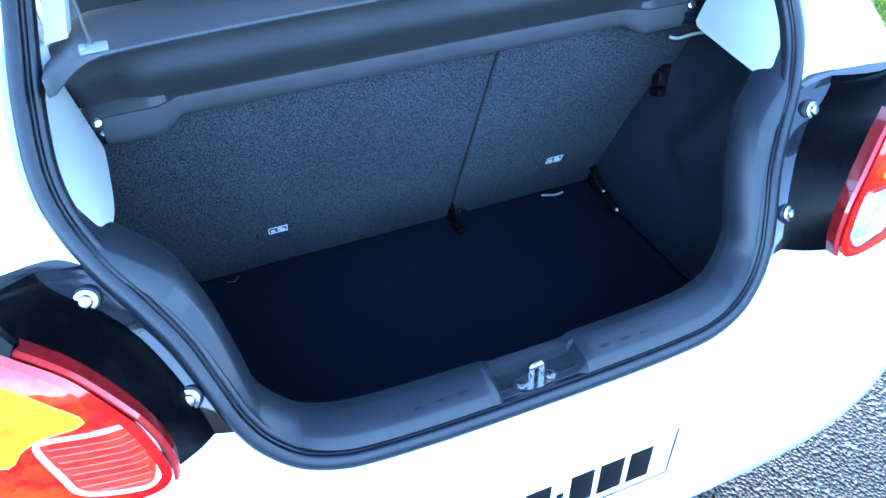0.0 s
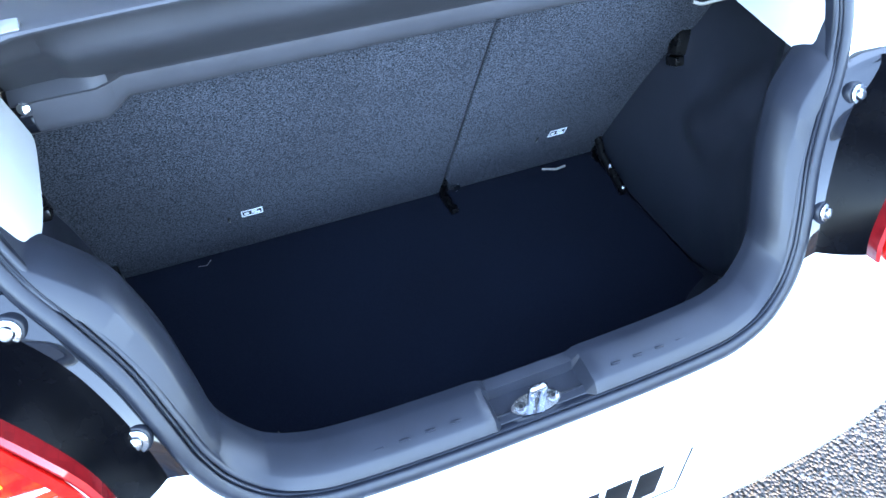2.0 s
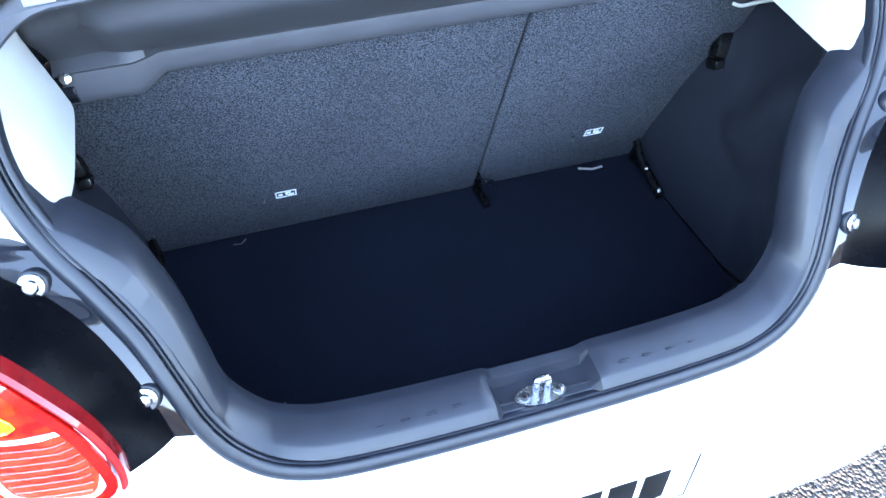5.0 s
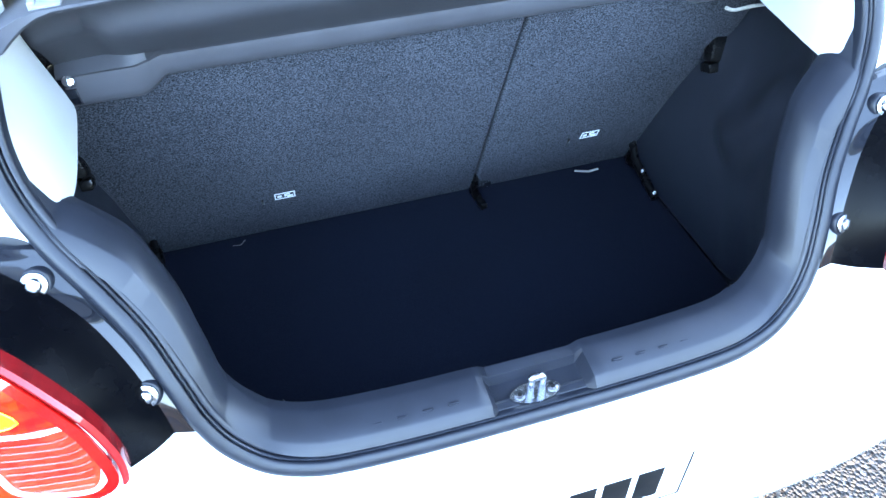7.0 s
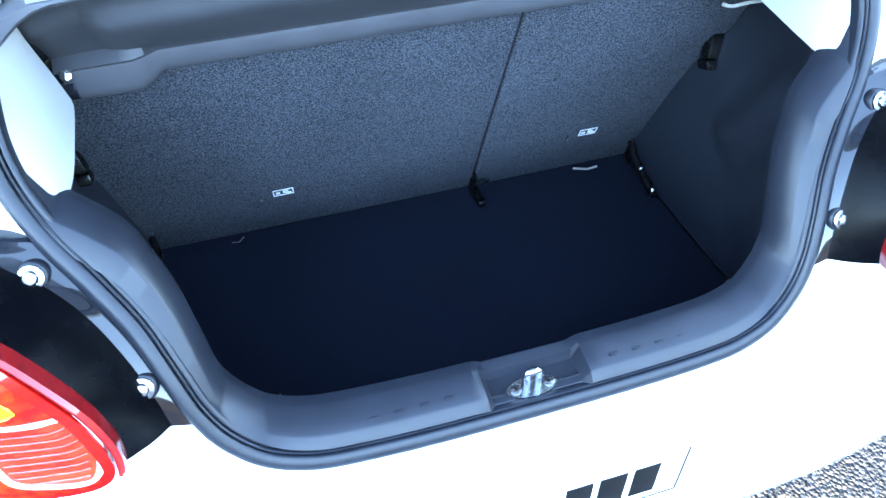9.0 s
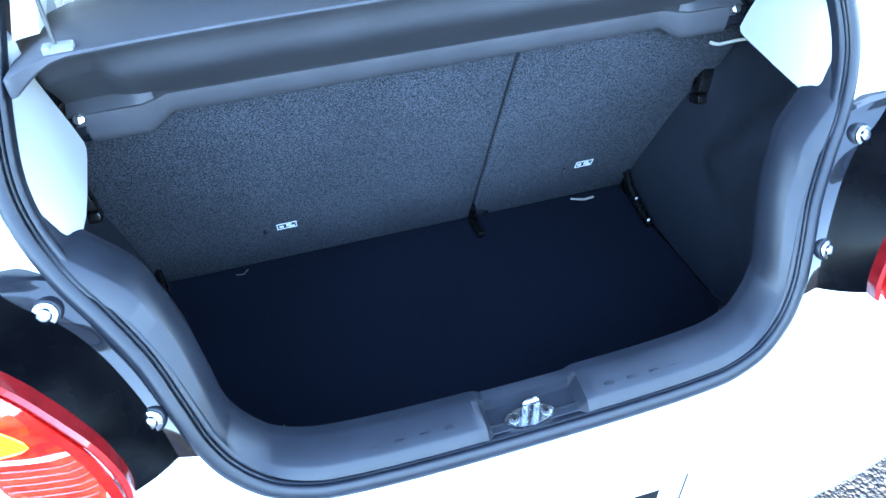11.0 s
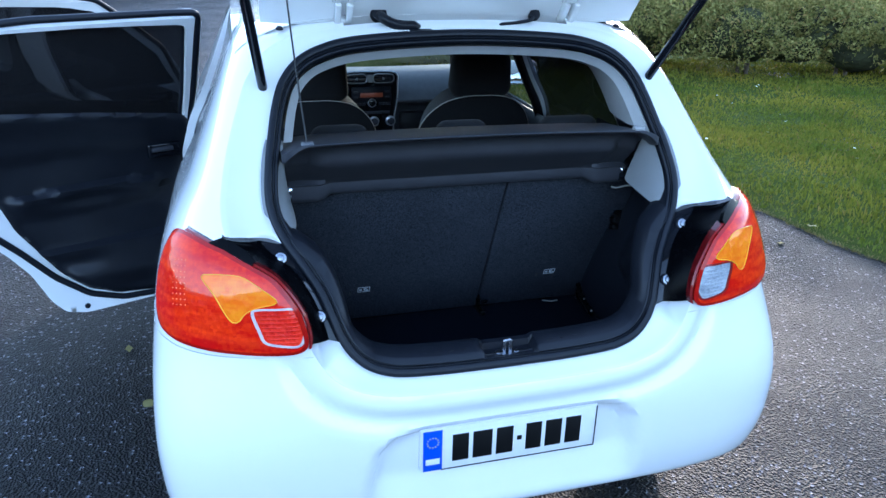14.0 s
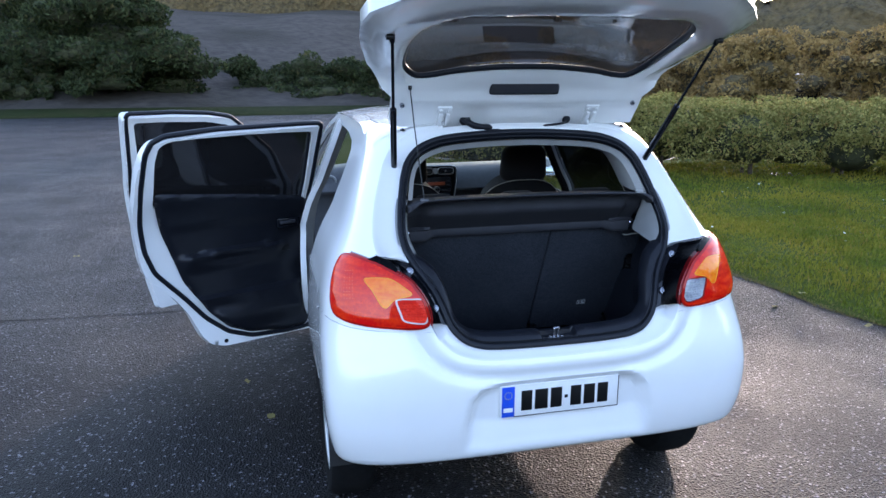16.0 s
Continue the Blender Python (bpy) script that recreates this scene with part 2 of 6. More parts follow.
def asphalt_material():
    mat = material("wet_asphalt", (0.045, 0.045, 0.048), 0.5, spec=0.30)
    n, l = mat.node_tree.nodes, mat.node_tree.links
    b, co = n["Principled BSDF"], n["Texture Coordinate"]

    def noise_tex(scale, detail=4, rough=0.6):
        t = n.new("ShaderNodeTexNoise")
        t.inputs["Scale"].default_value, t.inputs["Detail"].default_value, t.inputs["Roughness"].default_value = scale, detail, rough
        l.new(co.outputs["Object"], t.inputs["Vector"])
        return t.outputs["Fac"]

    def ramp(src, lo, hi, a, c):
        m = n.new("ShaderNodeMapRange")
        for k, v in (("From Min", lo), ("From Max", hi), ("To Min", a), ("To Max", c)):
            m.inputs[k].default_value = v
        l.new(src, m.inputs["Value"])
        return m.outputs["Result"]

    vor = n.new("ShaderNodeTexVoronoi")
    vor.inputs["Scale"].default_value = 105
    l.new(co.outputs["Object"], vor.inputs["Vector"])
    cell = n.new("ShaderNodeSeparateColor")
    l.new(vor.outputs["Color"], cell.inputs["Color"])
    stones = n.new("ShaderNodeValToRGB")
    e = stones.color_ramp.elements
    e[0].position, e[0].color = 0.0, (0.0034, 0.0035, 0.0050, 1)
    e[1].position, e[1].color = 1.0, (0.26, 0.26, 0.30, 1)
    for p, c in ((0.52, (0.0042, 0.0042, 0.0060, 1)), (0.935, (0.0115, 0.0112, 0.0150, 1))):
        k = e.new(p)
        k.color = c
    l.new(cell.outputs["Red"], stones.inputs["Fac"])
    tone = n.new("ShaderNodeMix")
    tone.data_type, tone.blend_type = "RGBA", "MULTIPLY"
    tone.inputs["Factor"].default_value = 1
    l.new(stones.outputs["Color"], tone.inputs["A"])
    l.new(ramp(noise_tex(1.3), 0.3, 0.7, 0.7, 1.3), tone.inputs["B"])
    l.new(tone.outputs["Result"], b.inputs["Base Color"])
    wet = ramp(noise_tex(0.9, 5, 0.65), 0.40, 0.62, 0.0, 1.0)
    mixr = n.new("ShaderNodeMapRange")
    mixr.inputs["To Min"].default_value, mixr.inputs["To Max"].default_value = 0.47, 0.61
    l.new(wet, mixr.inputs["Value"])
    l.new(mixr.outputs["Result"], b.inputs["Roughness"])
    bp = n.new("ShaderNodeBump")
    bp.inputs["Strength"].default_value, bp.inputs["Distance"].default_value = 1.0, 0.022
    l.new(vor.outputs["Distance"], bp.inputs["Height"])
    bp2 = n.new("ShaderNodeBump")
    bp2.inputs["Strength"].default_value, bp2.inputs["Distance"].default_value = 0.4, 0.01
    l.new(noise_tex(35), bp2.inputs["Height"])
    l.new(bp.outputs["Normal"], bp2.inputs["Normal"])
    l.new(bp2.outputs["Normal"], b.inputs["Normal"])
    return mat


ASPHALT = asphalt_material()


def foliage(name, a, c, dead=(0.14, 0.10, 0.04), dead_share=0.06, rough=0.55, patchy=None):
    """Leaves that vary one by one."""
    mat = bpy.data.materials.new(name)
    mat.use_nodes = True
    n, l = mat.node_tree.nodes, mat.node_tree.links
    b = n["Principled BSDF"]
    b.inputs["Roughness"].default_value = rough
    b.inputs["Specular IOR Level"].default_value = 0.2
    g = n.new("ShaderNodeNewGeometry")
    r = n.new("ShaderNodeValToRGB")
    e = r.color_ramp.elements
    e[0].position, e[0].color = 0.0, (*a, 1)
    e[1].position, e[1].color = 1.0, (*dead, 1)
    k = e.new(1 - dead_share * 1.6)
    k.color = (*c, 1)
    l.new(g.outputs["Random Per Island"], r.inputs["Fac"])
    colour = r.outputs["Color"]
    if patchy:
        # thinner, drier and lusher patches
        co, t, mr, mp = n.new("ShaderNodeTexCoord"), n.new("ShaderNodeTexNoise"), n.new("ShaderNodeValToRGB"), n.new("ShaderNodeMix")
        t.inputs["Scale"].default_value, t.inputs["Detail"].default_value = patchy, 4
        l.new(co.outputs["Object"], t.inputs["Vector"])
        e = mr.color_ramp.elements
        e[0].position, e[0].color = 0.34, (0.58, 0.68, 0.55, 1)
        e[1].position, e[1].color = 0.66, (1.42, 1.05, 0.9, 1)
        l.new(t.outputs["Fac"], mr.inputs["Fac"])
        mp.data_type, mp.blend_type = "RGBA", "MULTIPLY"
        mp.inputs["Factor"].default_value = 1
        l.new(colour, mp.inputs["A"])
        l.new(mr.outputs["Color"], mp.inputs["B"])
        colour = mp.outputs["Result"]
    l.new(colour, b.inputs["Base Color"])
    tl = n.new("ShaderNodeBsdfTranslucent")
    l.new(colour, tl.inputs["Color"])
    mx = n.new("ShaderNodeMixShader")
    mx.inputs["Fac"].default_value = 0.3
    l.new(b.outputs["BSDF"], mx.inputs[1])
    l.new(tl.outputs["BSDF"], mx.inputs[2])
    l.new(mx.outputs["Shader"], n["Material Output"].inputs["Surface"])
    return mat


GRASS = foliage("grass_blades", (0.122, 0.155, 0.018), (0.215, 0.235, 0.036), (0.26, 0.20, 0.07), 0.06, 0.9, 0.9)
DRY_GRASS = foliage("dry_grass_blades", (0.16, 0.15, 0.035), (0.24, 0.19, 0.08), (0.26, 0.17, 0.08), 0.2, 0.85)
# shade deep among the leaves, put in as one dark colour
CROWN_SHADE = material("crown_inner_shade", (0.034, 0.036, 0.013), 0.95, grain=(6, 0.5), bump=(8, 1.0, 0.1))
HEDGE_LEAF = foliage("hedge_leaves", (0.105, 0.108, 0.024), (0.360, 0.315, 0.100), (0.36, 0.22, 0.08), 0.08, 0.75)
# lighter and browner than leaves: the low sun's hazy glow is in the colour
TREE_LEAF = foliage("tree_leaves", (0.185, 0.120, 0.042), (0.360, 0.235, 0.088), (0.30, 0.18, 0.08), 0.05, 0.8)
BUSH_LEAF = foliage("bush_leaves", (0.018, 0.030, 0.012), (0.062, 0.078, 0.030), (0.09, 0.075, 0.03), 0.05, 0.8)
DRY_LEAF = foliage("fallen_leaves", (0.16, 0.13, 0.05), (0.30, 0.26, 0.10), (0.12, 0.07, 0.03), 0.2)
SOIL = material("lawn_soil", (0.052, 0.068, 0.012), 0.95, spec=0.05, grain=(30, 0.35), stain=(1.2, (0.065, 0.070, 0.020), 0.6), bump=(60, 0.5, 0.02))
BANK = material("pale_bank", (0.062, 0.053, 0.046), 0.9, spec=0.1, grain=(2, 0.3), stain=(0.25, (0.030, 0.028, 0.020), 0.9), bump=(4, 0.5, 0.1))
# brown raised to carry the sun's glare over the woods
WOODS = material("far_woods", (0.075, 0.056, 0.026), 0.95, grain=(3.0, 0.6), stain=(0.6, (0.120, 0.082, 0.038), 0.8), bump=(2.5, 1.0, 0.5))
VERGE = material("verge_grass", (0.020, 0.027, 0.009), 0.95, spec=0.05, grain=(8, 0.4), stain=(0.5, (0.038, 0.036, 0.016), 0.7), bump=(12, 0.7, 0.05))
FLOWER = material("white_petals", (0.75, 0.75, 0.70), 0.7, grain=(200, 0.1))


# ---- building tools ----
from mathutils.geometry import delaunay_2d_cdt


def mesh_object(name, verts, faces, mat, parent=None, label="", sharp=35, smooth=True):
    me = bpy.data.meshes.new(name)
    me.from_pydata([tuple(map(float, v)) for v in verts], [], [tuple(map(int, q)) for q in faces])
    me.validate()
    if smooth:
        me.polygons.foreach_set("use_smooth", [True] * len(me.polygons))
        me.set_sharp_from_angle(angle=radians(sharp))
    me.materials.append(mat)
    ob = new(name, me)
    if parent is not None:
        ob.parent = parent
    if label:
        ob["label"] = label
    return ob


def part(name, bm, mat, parent=None, label="", sharp=35, smooth=True):
    """Links a bmesh as one mesh object under a thing or a part."""
    bm.normal_update()
    me = bpy.data.meshes.new(name)
    bm.to_mesh(me)
    bm.free()
    if smooth:
        me.polygons.foreach_set("use_smooth", [True] * len(me.polygons))
        me.set_sharp_from_angle(angle=radians(sharp))
    me.materials.append(mat)
    ob = new(name, me)
    if parent is not None:
        ob.parent = parent
    if label:
        ob["label"] = label
    return ob


def box(size, at=(0, 0, 0), turn=(0, 0, 0), bevel=0.0, segs=2):
    bm = bmesh.new()
    bmesh.ops.create_cube(bm, size=1)
    bmesh.ops.scale(bm, vec=size, verts=bm.verts)
    if bevel:
        bmesh.ops.bevel(bm, geom=bm.edges[:], offset=bevel, segments=segs, profile=0.5, affect="EDGES")
    bmesh.ops.transform(bm, matrix=pose(*at, *turn), verts=bm.verts)
    return bm


def cyl(r, h, at=(0, 0, 0), turn=(0, 0, 0), segs=24, r2=None, bevel=0.0):
    bm = bmesh.new()
    bmesh.ops.create_cone(bm, cap_ends=True, segments=segs, radius1=r, radius2=r if r2 is None else r2, depth=h)
    if bevel:
        rim = [e for e in bm.edges if abs(e.verts[0].co.z - e.verts[1].co.z) < 1e-6]
        bmesh.ops.bevel(bm, geom=rim, offset=bevel, segments=2, profile=0.5, affect="EDGES")
    bmesh.ops.transform(bm, matrix=pose(*at, *turn), verts=bm.verts)
    return bm


def join(*bms):
    out = bmesh.new()
    for b in bms:
        me = bpy.data.meshes.new("tmp")
        b.to_mesh(me)
        b.free()
        out.from_mesh(me)
        bpy.data.meshes.remove(me)
    return out


def curve_points(pts, n=60, closed=False):
    """A smooth (Catmull-Rom) line of n points through the given ones, evenly spaced."""
    p = np.array(pts, float)
    k = len(p)
    if closed:
        ext = np.vstack([p[-1:], p, p[:2]])
        spans = k
    else:
        ext = np.vstack([2 * p[0] - p[1], p, 2 * p[-1] - p[-2]])
        spans = k - 1
    out = []
    for i in range(spans):
        a, b, c, d = ext[i:i + 4]
        for t in np.linspace(0, 1, 16, endpoint=False):
            out.append(0.5 * (2 * b + (c - a) * t + (2 * a - 5 * b + 4 * c - d) * t * t + (3 * b - a - 3 * c + d) * t ** 3))
    if not closed:
        out.append(p[-1])
    out = np.array(out)
    loop = np.vstack([out, out[:1]]) if closed else out
    s = np.r_[0, np.cumsum(np.linalg.norm(np.diff(loop, axis=0), axis=1))]
    want = np.linspace(0, s[-1], n, endpoint=not closed)
    return np.stack([np.interp(want, s, loop[:, j]) for j in range(p.shape[1])], -1)


def tube(name, pts, radius, mat, parent=None, label="", segs=10, closed=False, caps=True, radii=None, flat=1.0):
    """A round bar swept along points. radii: one for each point."""
    p = [Vector(q) for q in pts]
    k = len(p)
    rad = [float(r) for r in radii] if radii is not None else [float(radius)] * k
    verts, faces, up = [], [], None
    for i in range(k):
        a, b = (p[i - 1], p[(i + 1) % k]) if closed else (p[max(i - 1, 0)], p[min(i + 1, k - 1)])
        d = (b - a).normalized()
        if up is None:
            up = d.orthogonal().normalized()
        up = (up - d * up.dot(d)).normalized()
        side = d.cross(up)
        for j in range(segs):
            t = 2 * math.pi * j / segs
            verts.append(p[i] + rad[i] * (math.cos(t) * up + flat * math.sin(t) * side))
    rows = k if closed else k - 1
    for i in range(rows):
        for j in range(segs):
            a, b = i * segs + j, i * segs + (j + 1) % segs
            c = ((i + 1) % k) * segs
            faces.append((a, b, c + (j + 1) % segs, c + j))
    if caps and not closed:
        faces += [tuple(range(segs - 1, -1, -1)), tuple(range((k - 1) * segs, k * segs))]
    return mesh_object(name, verts, faces, mat, parent, label, sharp=50)


def loft(name, rows, mat, parent=None, label="", closed=False, sharp=35, caps=False, flip=False):
    """A skin over rows of points of one length."""
    rows = [np.asarray(r, float) for r in rows]
    m, verts, faces = len(rows[0]), np.vstack(rows), []
    for i in range(len(rows) - 1):
        for j in range(m if closed else m - 1):
            q = (i * m + j, i * m + (j + 1) % m, (i + 1) * m + (j + 1) % m, (i + 1) * m + j)
            faces.append(q[::-1] if flip else q)
    if caps:
        faces += [tuple(range(m - 1, -1, -1)), tuple(range((len(rows) - 1) * m, len(rows) * m))]
    return mesh_object(name, verts, faces, mat, parent, label, sharp)


def dense(loop, step):
    """A closed outline with extra points so that none are further apart than step."""
    out = []
    for a, b in zip(loop, np.roll(loop, -1, axis=0)):
        k = max(1, int(np.ceil(np.linalg.norm(b - a) / step)))
        out += [a + (b - a) * i / k for i in range(k)]
    return np.array(out)


def inside(pts, loop):
    x, y = pts[:, 0], pts[:, 1]
    hit = np.zeros(len(pts), bool)
    for (x1, y1), (x2, y2) in zip(loop, np.roll(loop, -1, axis=0)):
        with np.errstate(divide="ignore", invalid="ignore"):
            hit ^= ((y1 > y) != (y2 > y)) & (x < (x2 - x1) * (y - y1) / (y2 - y1) + x1)
    return hit


def edge_distance(pts, loop):
    best = np.full(len(pts), 1e9)
    for a, b in zip(loop, np.roll(loop, -1, axis=0)):
        d = b - a
        t = np.clip(((pts - a) @ d) / max(d @ d, 1e-12), 0, 1)
        best = np.minimum(best, np.linalg.norm(pts - a - t[:, None] * d, axis=1))
    return best


def patch(outline, holes=(), step=0.02, stretch=(1.0, 1.0)):
    """Triangles that fill an outline but for its holes, in a plane: points and faces."""
    sc = np.array(stretch)
    loops = [dense(np.array(o, float) * sc, step) for o in (outline, *holes)]
    lo, hi = loops[0].min(0), loops[0].max(0)
    gx, gy = np.meshgrid(np.arange(lo[0], hi[0], step), np.arange(lo[1], hi[1], step * 0.87))
    gx = gx + (np.arange(gx.shape[0]) % 2)[:, None] * step / 2
    g = np.stack([gx.ravel(), gy.ravel()], -1)
    keep = inside(g, loops[0])
    for h in loops[1:]:
        keep &= ~inside(g, h)
    g = g[keep]
    for lp in loops:
        g = g[edge_distance(g, lp) > 0.45 * step]
    pts, edges = [], []
    for lp in loops:
        s = len(pts)
        pts += [Vector(q) for q in lp]
        edges += [(s + i, s + (i + 1) % len(lp)) for i in range(len(lp))]
    pts += [Vector(q) for q in g]
    v, _, f, *_ = delaunay_2d_cdt(pts, edges, [], 0, 1e-6)
    v = np.array([tuple(q) for q in v])
    f = np.array([q for q in f if len(q) == 3])
    c = v[f].mean(1)
    ok = inside(c, loops[0])
    for h in loops[1:]:
        ok &= ~inside(c, h)
    return v / sc, f[ok]


def shell(name, verts, faces, thick, mat, parent=None, label="", inward=None, sharp=35):
    """A sheet given a thickness (towards the side away from its normals), with its rims closed."""
    v, f = np.asarray(verts, float), np.asarray(faces)
    nf = np.cross(v[f[:, 1]] - v[f[:, 0]], v[f[:, 2]] - v[f[:, 0]])
    nv = np.zeros_like(v)
    for j in range(3):
        np.add.at(nv, f[:, j], nf)
    nv /= np.maximum(np.linalg.norm(nv, axis=1, keepdims=True), 1e-12)
    k = len(v)
    seen = {}
    for a, b, c in f:
        for e in ((a, b), (b, c), (c, a)):
            seen[e] = True
    rim = [e for e in seen if (e[1], e[0]) not in seen]
    allf = [tuple(q) for q in f] + [(c + k, b + k, a + k) for a, b, c in f] + [(b, a, a + k, b + k) for a, b in rim]
    return mesh_object(name, np.vstack([v, v - nv * thick]), allf, mat, parent, label, sharp)


def outward(verts, faces, centre):
    """The faces turned so that they look away from the centre."""
    v, f = np.asarray(verts), np.asarray(faces).copy()
    c = v[f].mean(1)
    n = np.cross(v[f[:, 1]] - v[f[:, 0]], v[f[:, 2]] - v[f[:, 0]])
    away = (n * (c - np.asarray(centre))).sum(1) < 0
    f[away] = f[away][:, ::-1]
    return f


def put_in_frame(ob, hinge):
    """Re-bases a mesh onto a hinge so that the object turns about it."""
    ob.data.transform(Matrix.Translation(-Vector(hinge)))
    return ob


# ---- the car: shape of its skin ----
# heights, and at each the car's half width, the rear skin's y at the middle, and the corner's depth and squareness
SKIN_Z = (0.20, 0.30, 0.36, 0.42, 0.50, 0.60, 0.66, 0.72, 0.78, 0.85, 0.92, 0.98, 1.03, 1.08, 1.14, 1.20, 1.28, 1.35, 1.42, 1.46, 1.50)
SKIN_W = (0.745, 0.768, 0.784, 0.799, 0.812, 0.817, 0.817, 0.816, 0.813, 0.806, 0.797, 0.783, 0.766, 0.742, 0.706, 0.681, 0.646, 0.617, 0.586, 0.562, 0.525)
SKIN_Y = (0.13, 0.06, 0.035, 0.015, 0.002, 0.000, 0.004, 0.016, 0.034, 0.052, 0.066, 0.075, 0.086, 0.112, 0.158, 0.21, 0.285, 0.355, 0.44, 0.50, 0.58)
SKIN_D = (0.25, 0.28, 0.29, 0.30, 0.30, 0.31, 0.34, 0.39, 0.44, 0.49, 0.52, 0.54, 0.54, 0.54, 0.54, 0.54, 0.52, 0.50, 0.48, 0.46, 0.44)
SKIN_N = (4.2, 4.5, 4.7, 4.9, 4.9, 4.9, 5.0, 5.1, 5.0, 4.8, 4.6, 4.5, 4.4, 4.3, 4.3, 4.3, 4.5, 4.8, 5.0, 4.8, 4.4)
SIDE = 2.6    # metres of side behind the corner per unit of u past 1


def smooth_interp(z, xs, ys):
    """Interpolation with the kinks rounded off over a few centimetres."""
    z = np.asarray(z, float)
    return sum(np.interp(z + d, xs, ys) for d in (-0.03, -0.015, 0.0, 0.015, 0.03)) / 5


def skin(u, z):
    """The body's outer skin: u runs from the middle of the rear (0) round the corner (1) along the flank (to 2)."""
    u, z = np.asarray(u, float), np.asarray(z, float)
    a = np.abs(u)
    w, y0, d, n = (smooth_interp(z, SKIN_Z, v) for v in (SKIN_W, SKIN_Y, SKIN_D, SKIN_N))
    # the corner is a superellipse run through at an even pace
    th = np.clip(a, 0, 1) * math.pi / 2
    c, s = np.cos(th), np.sin(th)
    r = (np.maximum(c, 1e-9) ** n + np.maximum(s, 1e-9) ** n) ** (-1 / n)
    x, y = w * r * s, y0 + d * (1 - r * c)
    along = np.clip(a - 1, 0, None) * SIDE
    y = y + along
    # the flanks draw in towards the front
    x = x - 0.02 * (np.clip(along - 1.2, 0, None) / 1.4) ** 2
    return np.stack([np.sign(u) * x if np.ndim(u) else math.copysign(1, u) * x, y, z + 0 * u], -1)

# the plane of the boot's rubber seal: y by height
SEAL_Z = (0.70, 0.75, 0.78, 0.91, 1.02, 1.19, 1.335, 1.46, 1.55)
SEAL_Y = (0.035, 0.060, 0.080, 0.145, 0.225, 0.345, 0.450, 0.525, 0.570)


def seal_y(z):
    return smooth_interp(z, SEAL_Z, SEAL_Y)


def skin_y(x, z):
    w, y0, d, n = (smooth_interp(z, SKIN_Z, v) for v in (SKIN_W, SKIN_Y, SKIN_D, SKIN_N))
    q = np.clip(np.abs(x) / w, 0, 0.9999)
    return y0 + d * (1 - (1 - q ** n) ** (1 / n))


def skin_u(x, z):
    """The u of a point of the rear skin."""
    w, y0, d = (smooth_interp(z, SKIN_Z, v) for v in (SKIN_W, SKIN_Y, SKIN_D))
    return np.arctan2(np.asarray(x) / w, 1 - (skin_y(x, z) - y0) / d) / (math.pi / 2)


def flank_u(y, z):
    """The u of a point of the flank."""
    y0, d = (smooth_interp(z, SKIN_Z, v) for v in (SKIN_Y, SKIN_D))
    return 1 + (np.asarray(y) - y0 - d) / SIDE


def both(half):
    """A loop from its right half, which runs from the bottom's middle to the top's middle."""
    h = np.array(half, float)
    return np.vstack([h, (h * (-1, 1))[-2:0:-1]])


OPEN_HALF = [(0, .768), (.14, .769), (.24, .773), (.29, .780), (.335, .797), (.370, .827), (.392, .862), (.408, .905), (.428, .953), (.458, 1.0),
             (.490, 1.045), (.512, 1.09), (.520, 1.135), (.515, 1.19), (.503, 1.25), (.485, 1.320), (.460, 1.374), (.416, 1.416), (.358, 1.441),
             (.286, 1.456), (.15, 1.466), (0, 1.470)]
RIM_HALF = [(0, .742), (.15, .743), (.26, .748), (.325, .758), (.385, .780), (.425, .812), (.450, .850), (.470, .895), (.495, .945), (.535, 1.0),
            (.580, 1.045), (.615, 1.09), (.624, 1.135), (.615, 1.19), (.598, 1.25), (.572, 1.319), (.544, 1.380), (.497, 1.434), (.424, 1.467),
            (.33, 1.485), (.17, 1.497), (0, 1.500)]


def fine_half(half, k=8):
    """The half loop with k smooth steps between its control points, so that two such halves stay in step."""
    p = np.array(half, float)
    ext = np.vstack([p[1] * (-1, 1), p, p[-2] * (-1, 1)])
    out = []
    for i in range(len(p) - 1):
        a, b, c, d = ext[i:i + 4]
        for t in np.linspace(0, 1, k, endpoint=False):
            out.append(0.5 * (2 * b + (c - a) * t + (2 * a - 5 * b + 4 * c - d) * t * t + (3 * b - a - 3 * c + d) * t ** 3))
    return np.vstack([out, p[-1:]])


STEPS = 16
OPEN_F, RIM_F = fine_half(OPEN_HALF, STEPS), fine_half(RIM_HALF, STEPS)
OPEN, RIM = both(OPEN_F), both(RIM_F)


def loop_normals(loop):
    """Unit normals of a closed loop that point into it."""
    t = np.roll(loop, -1, 0) - np.roll(loop, 1, 0)
    n = np.stack([-t[:, 1], t[:, 0]], -1)
    return n / np.linalg.norm(n, axis=1, keepdims=True)


OPEN_N = loop_normals(OPEN)


def inset(d):
    return OPEN + OPEN_N * d


def on_seal(xz, lift=0.0, back=0.0):
    """Points of the seal's plane, lifted out of it towards the rear."""
    slope = (seal_y(xz[:, 1] + 0.01) - seal_y(xz[:, 1] - 0.01)) / 0.02
    n = np.stack([0 * slope, -np.ones_like(slope), slope], -1)
    n /= np.linalg.norm(n, axis=1, keepdims=True)
    return np.stack([xz[:, 0], seal_y(xz[:, 1]) + back, xz[:, 1]], -1) + n * lift


car = tagged(new("car"), "white hatchback with raised tailgate and two open doors on asphalt", "car")
CENTRE = (0, 1.6, 0.75)

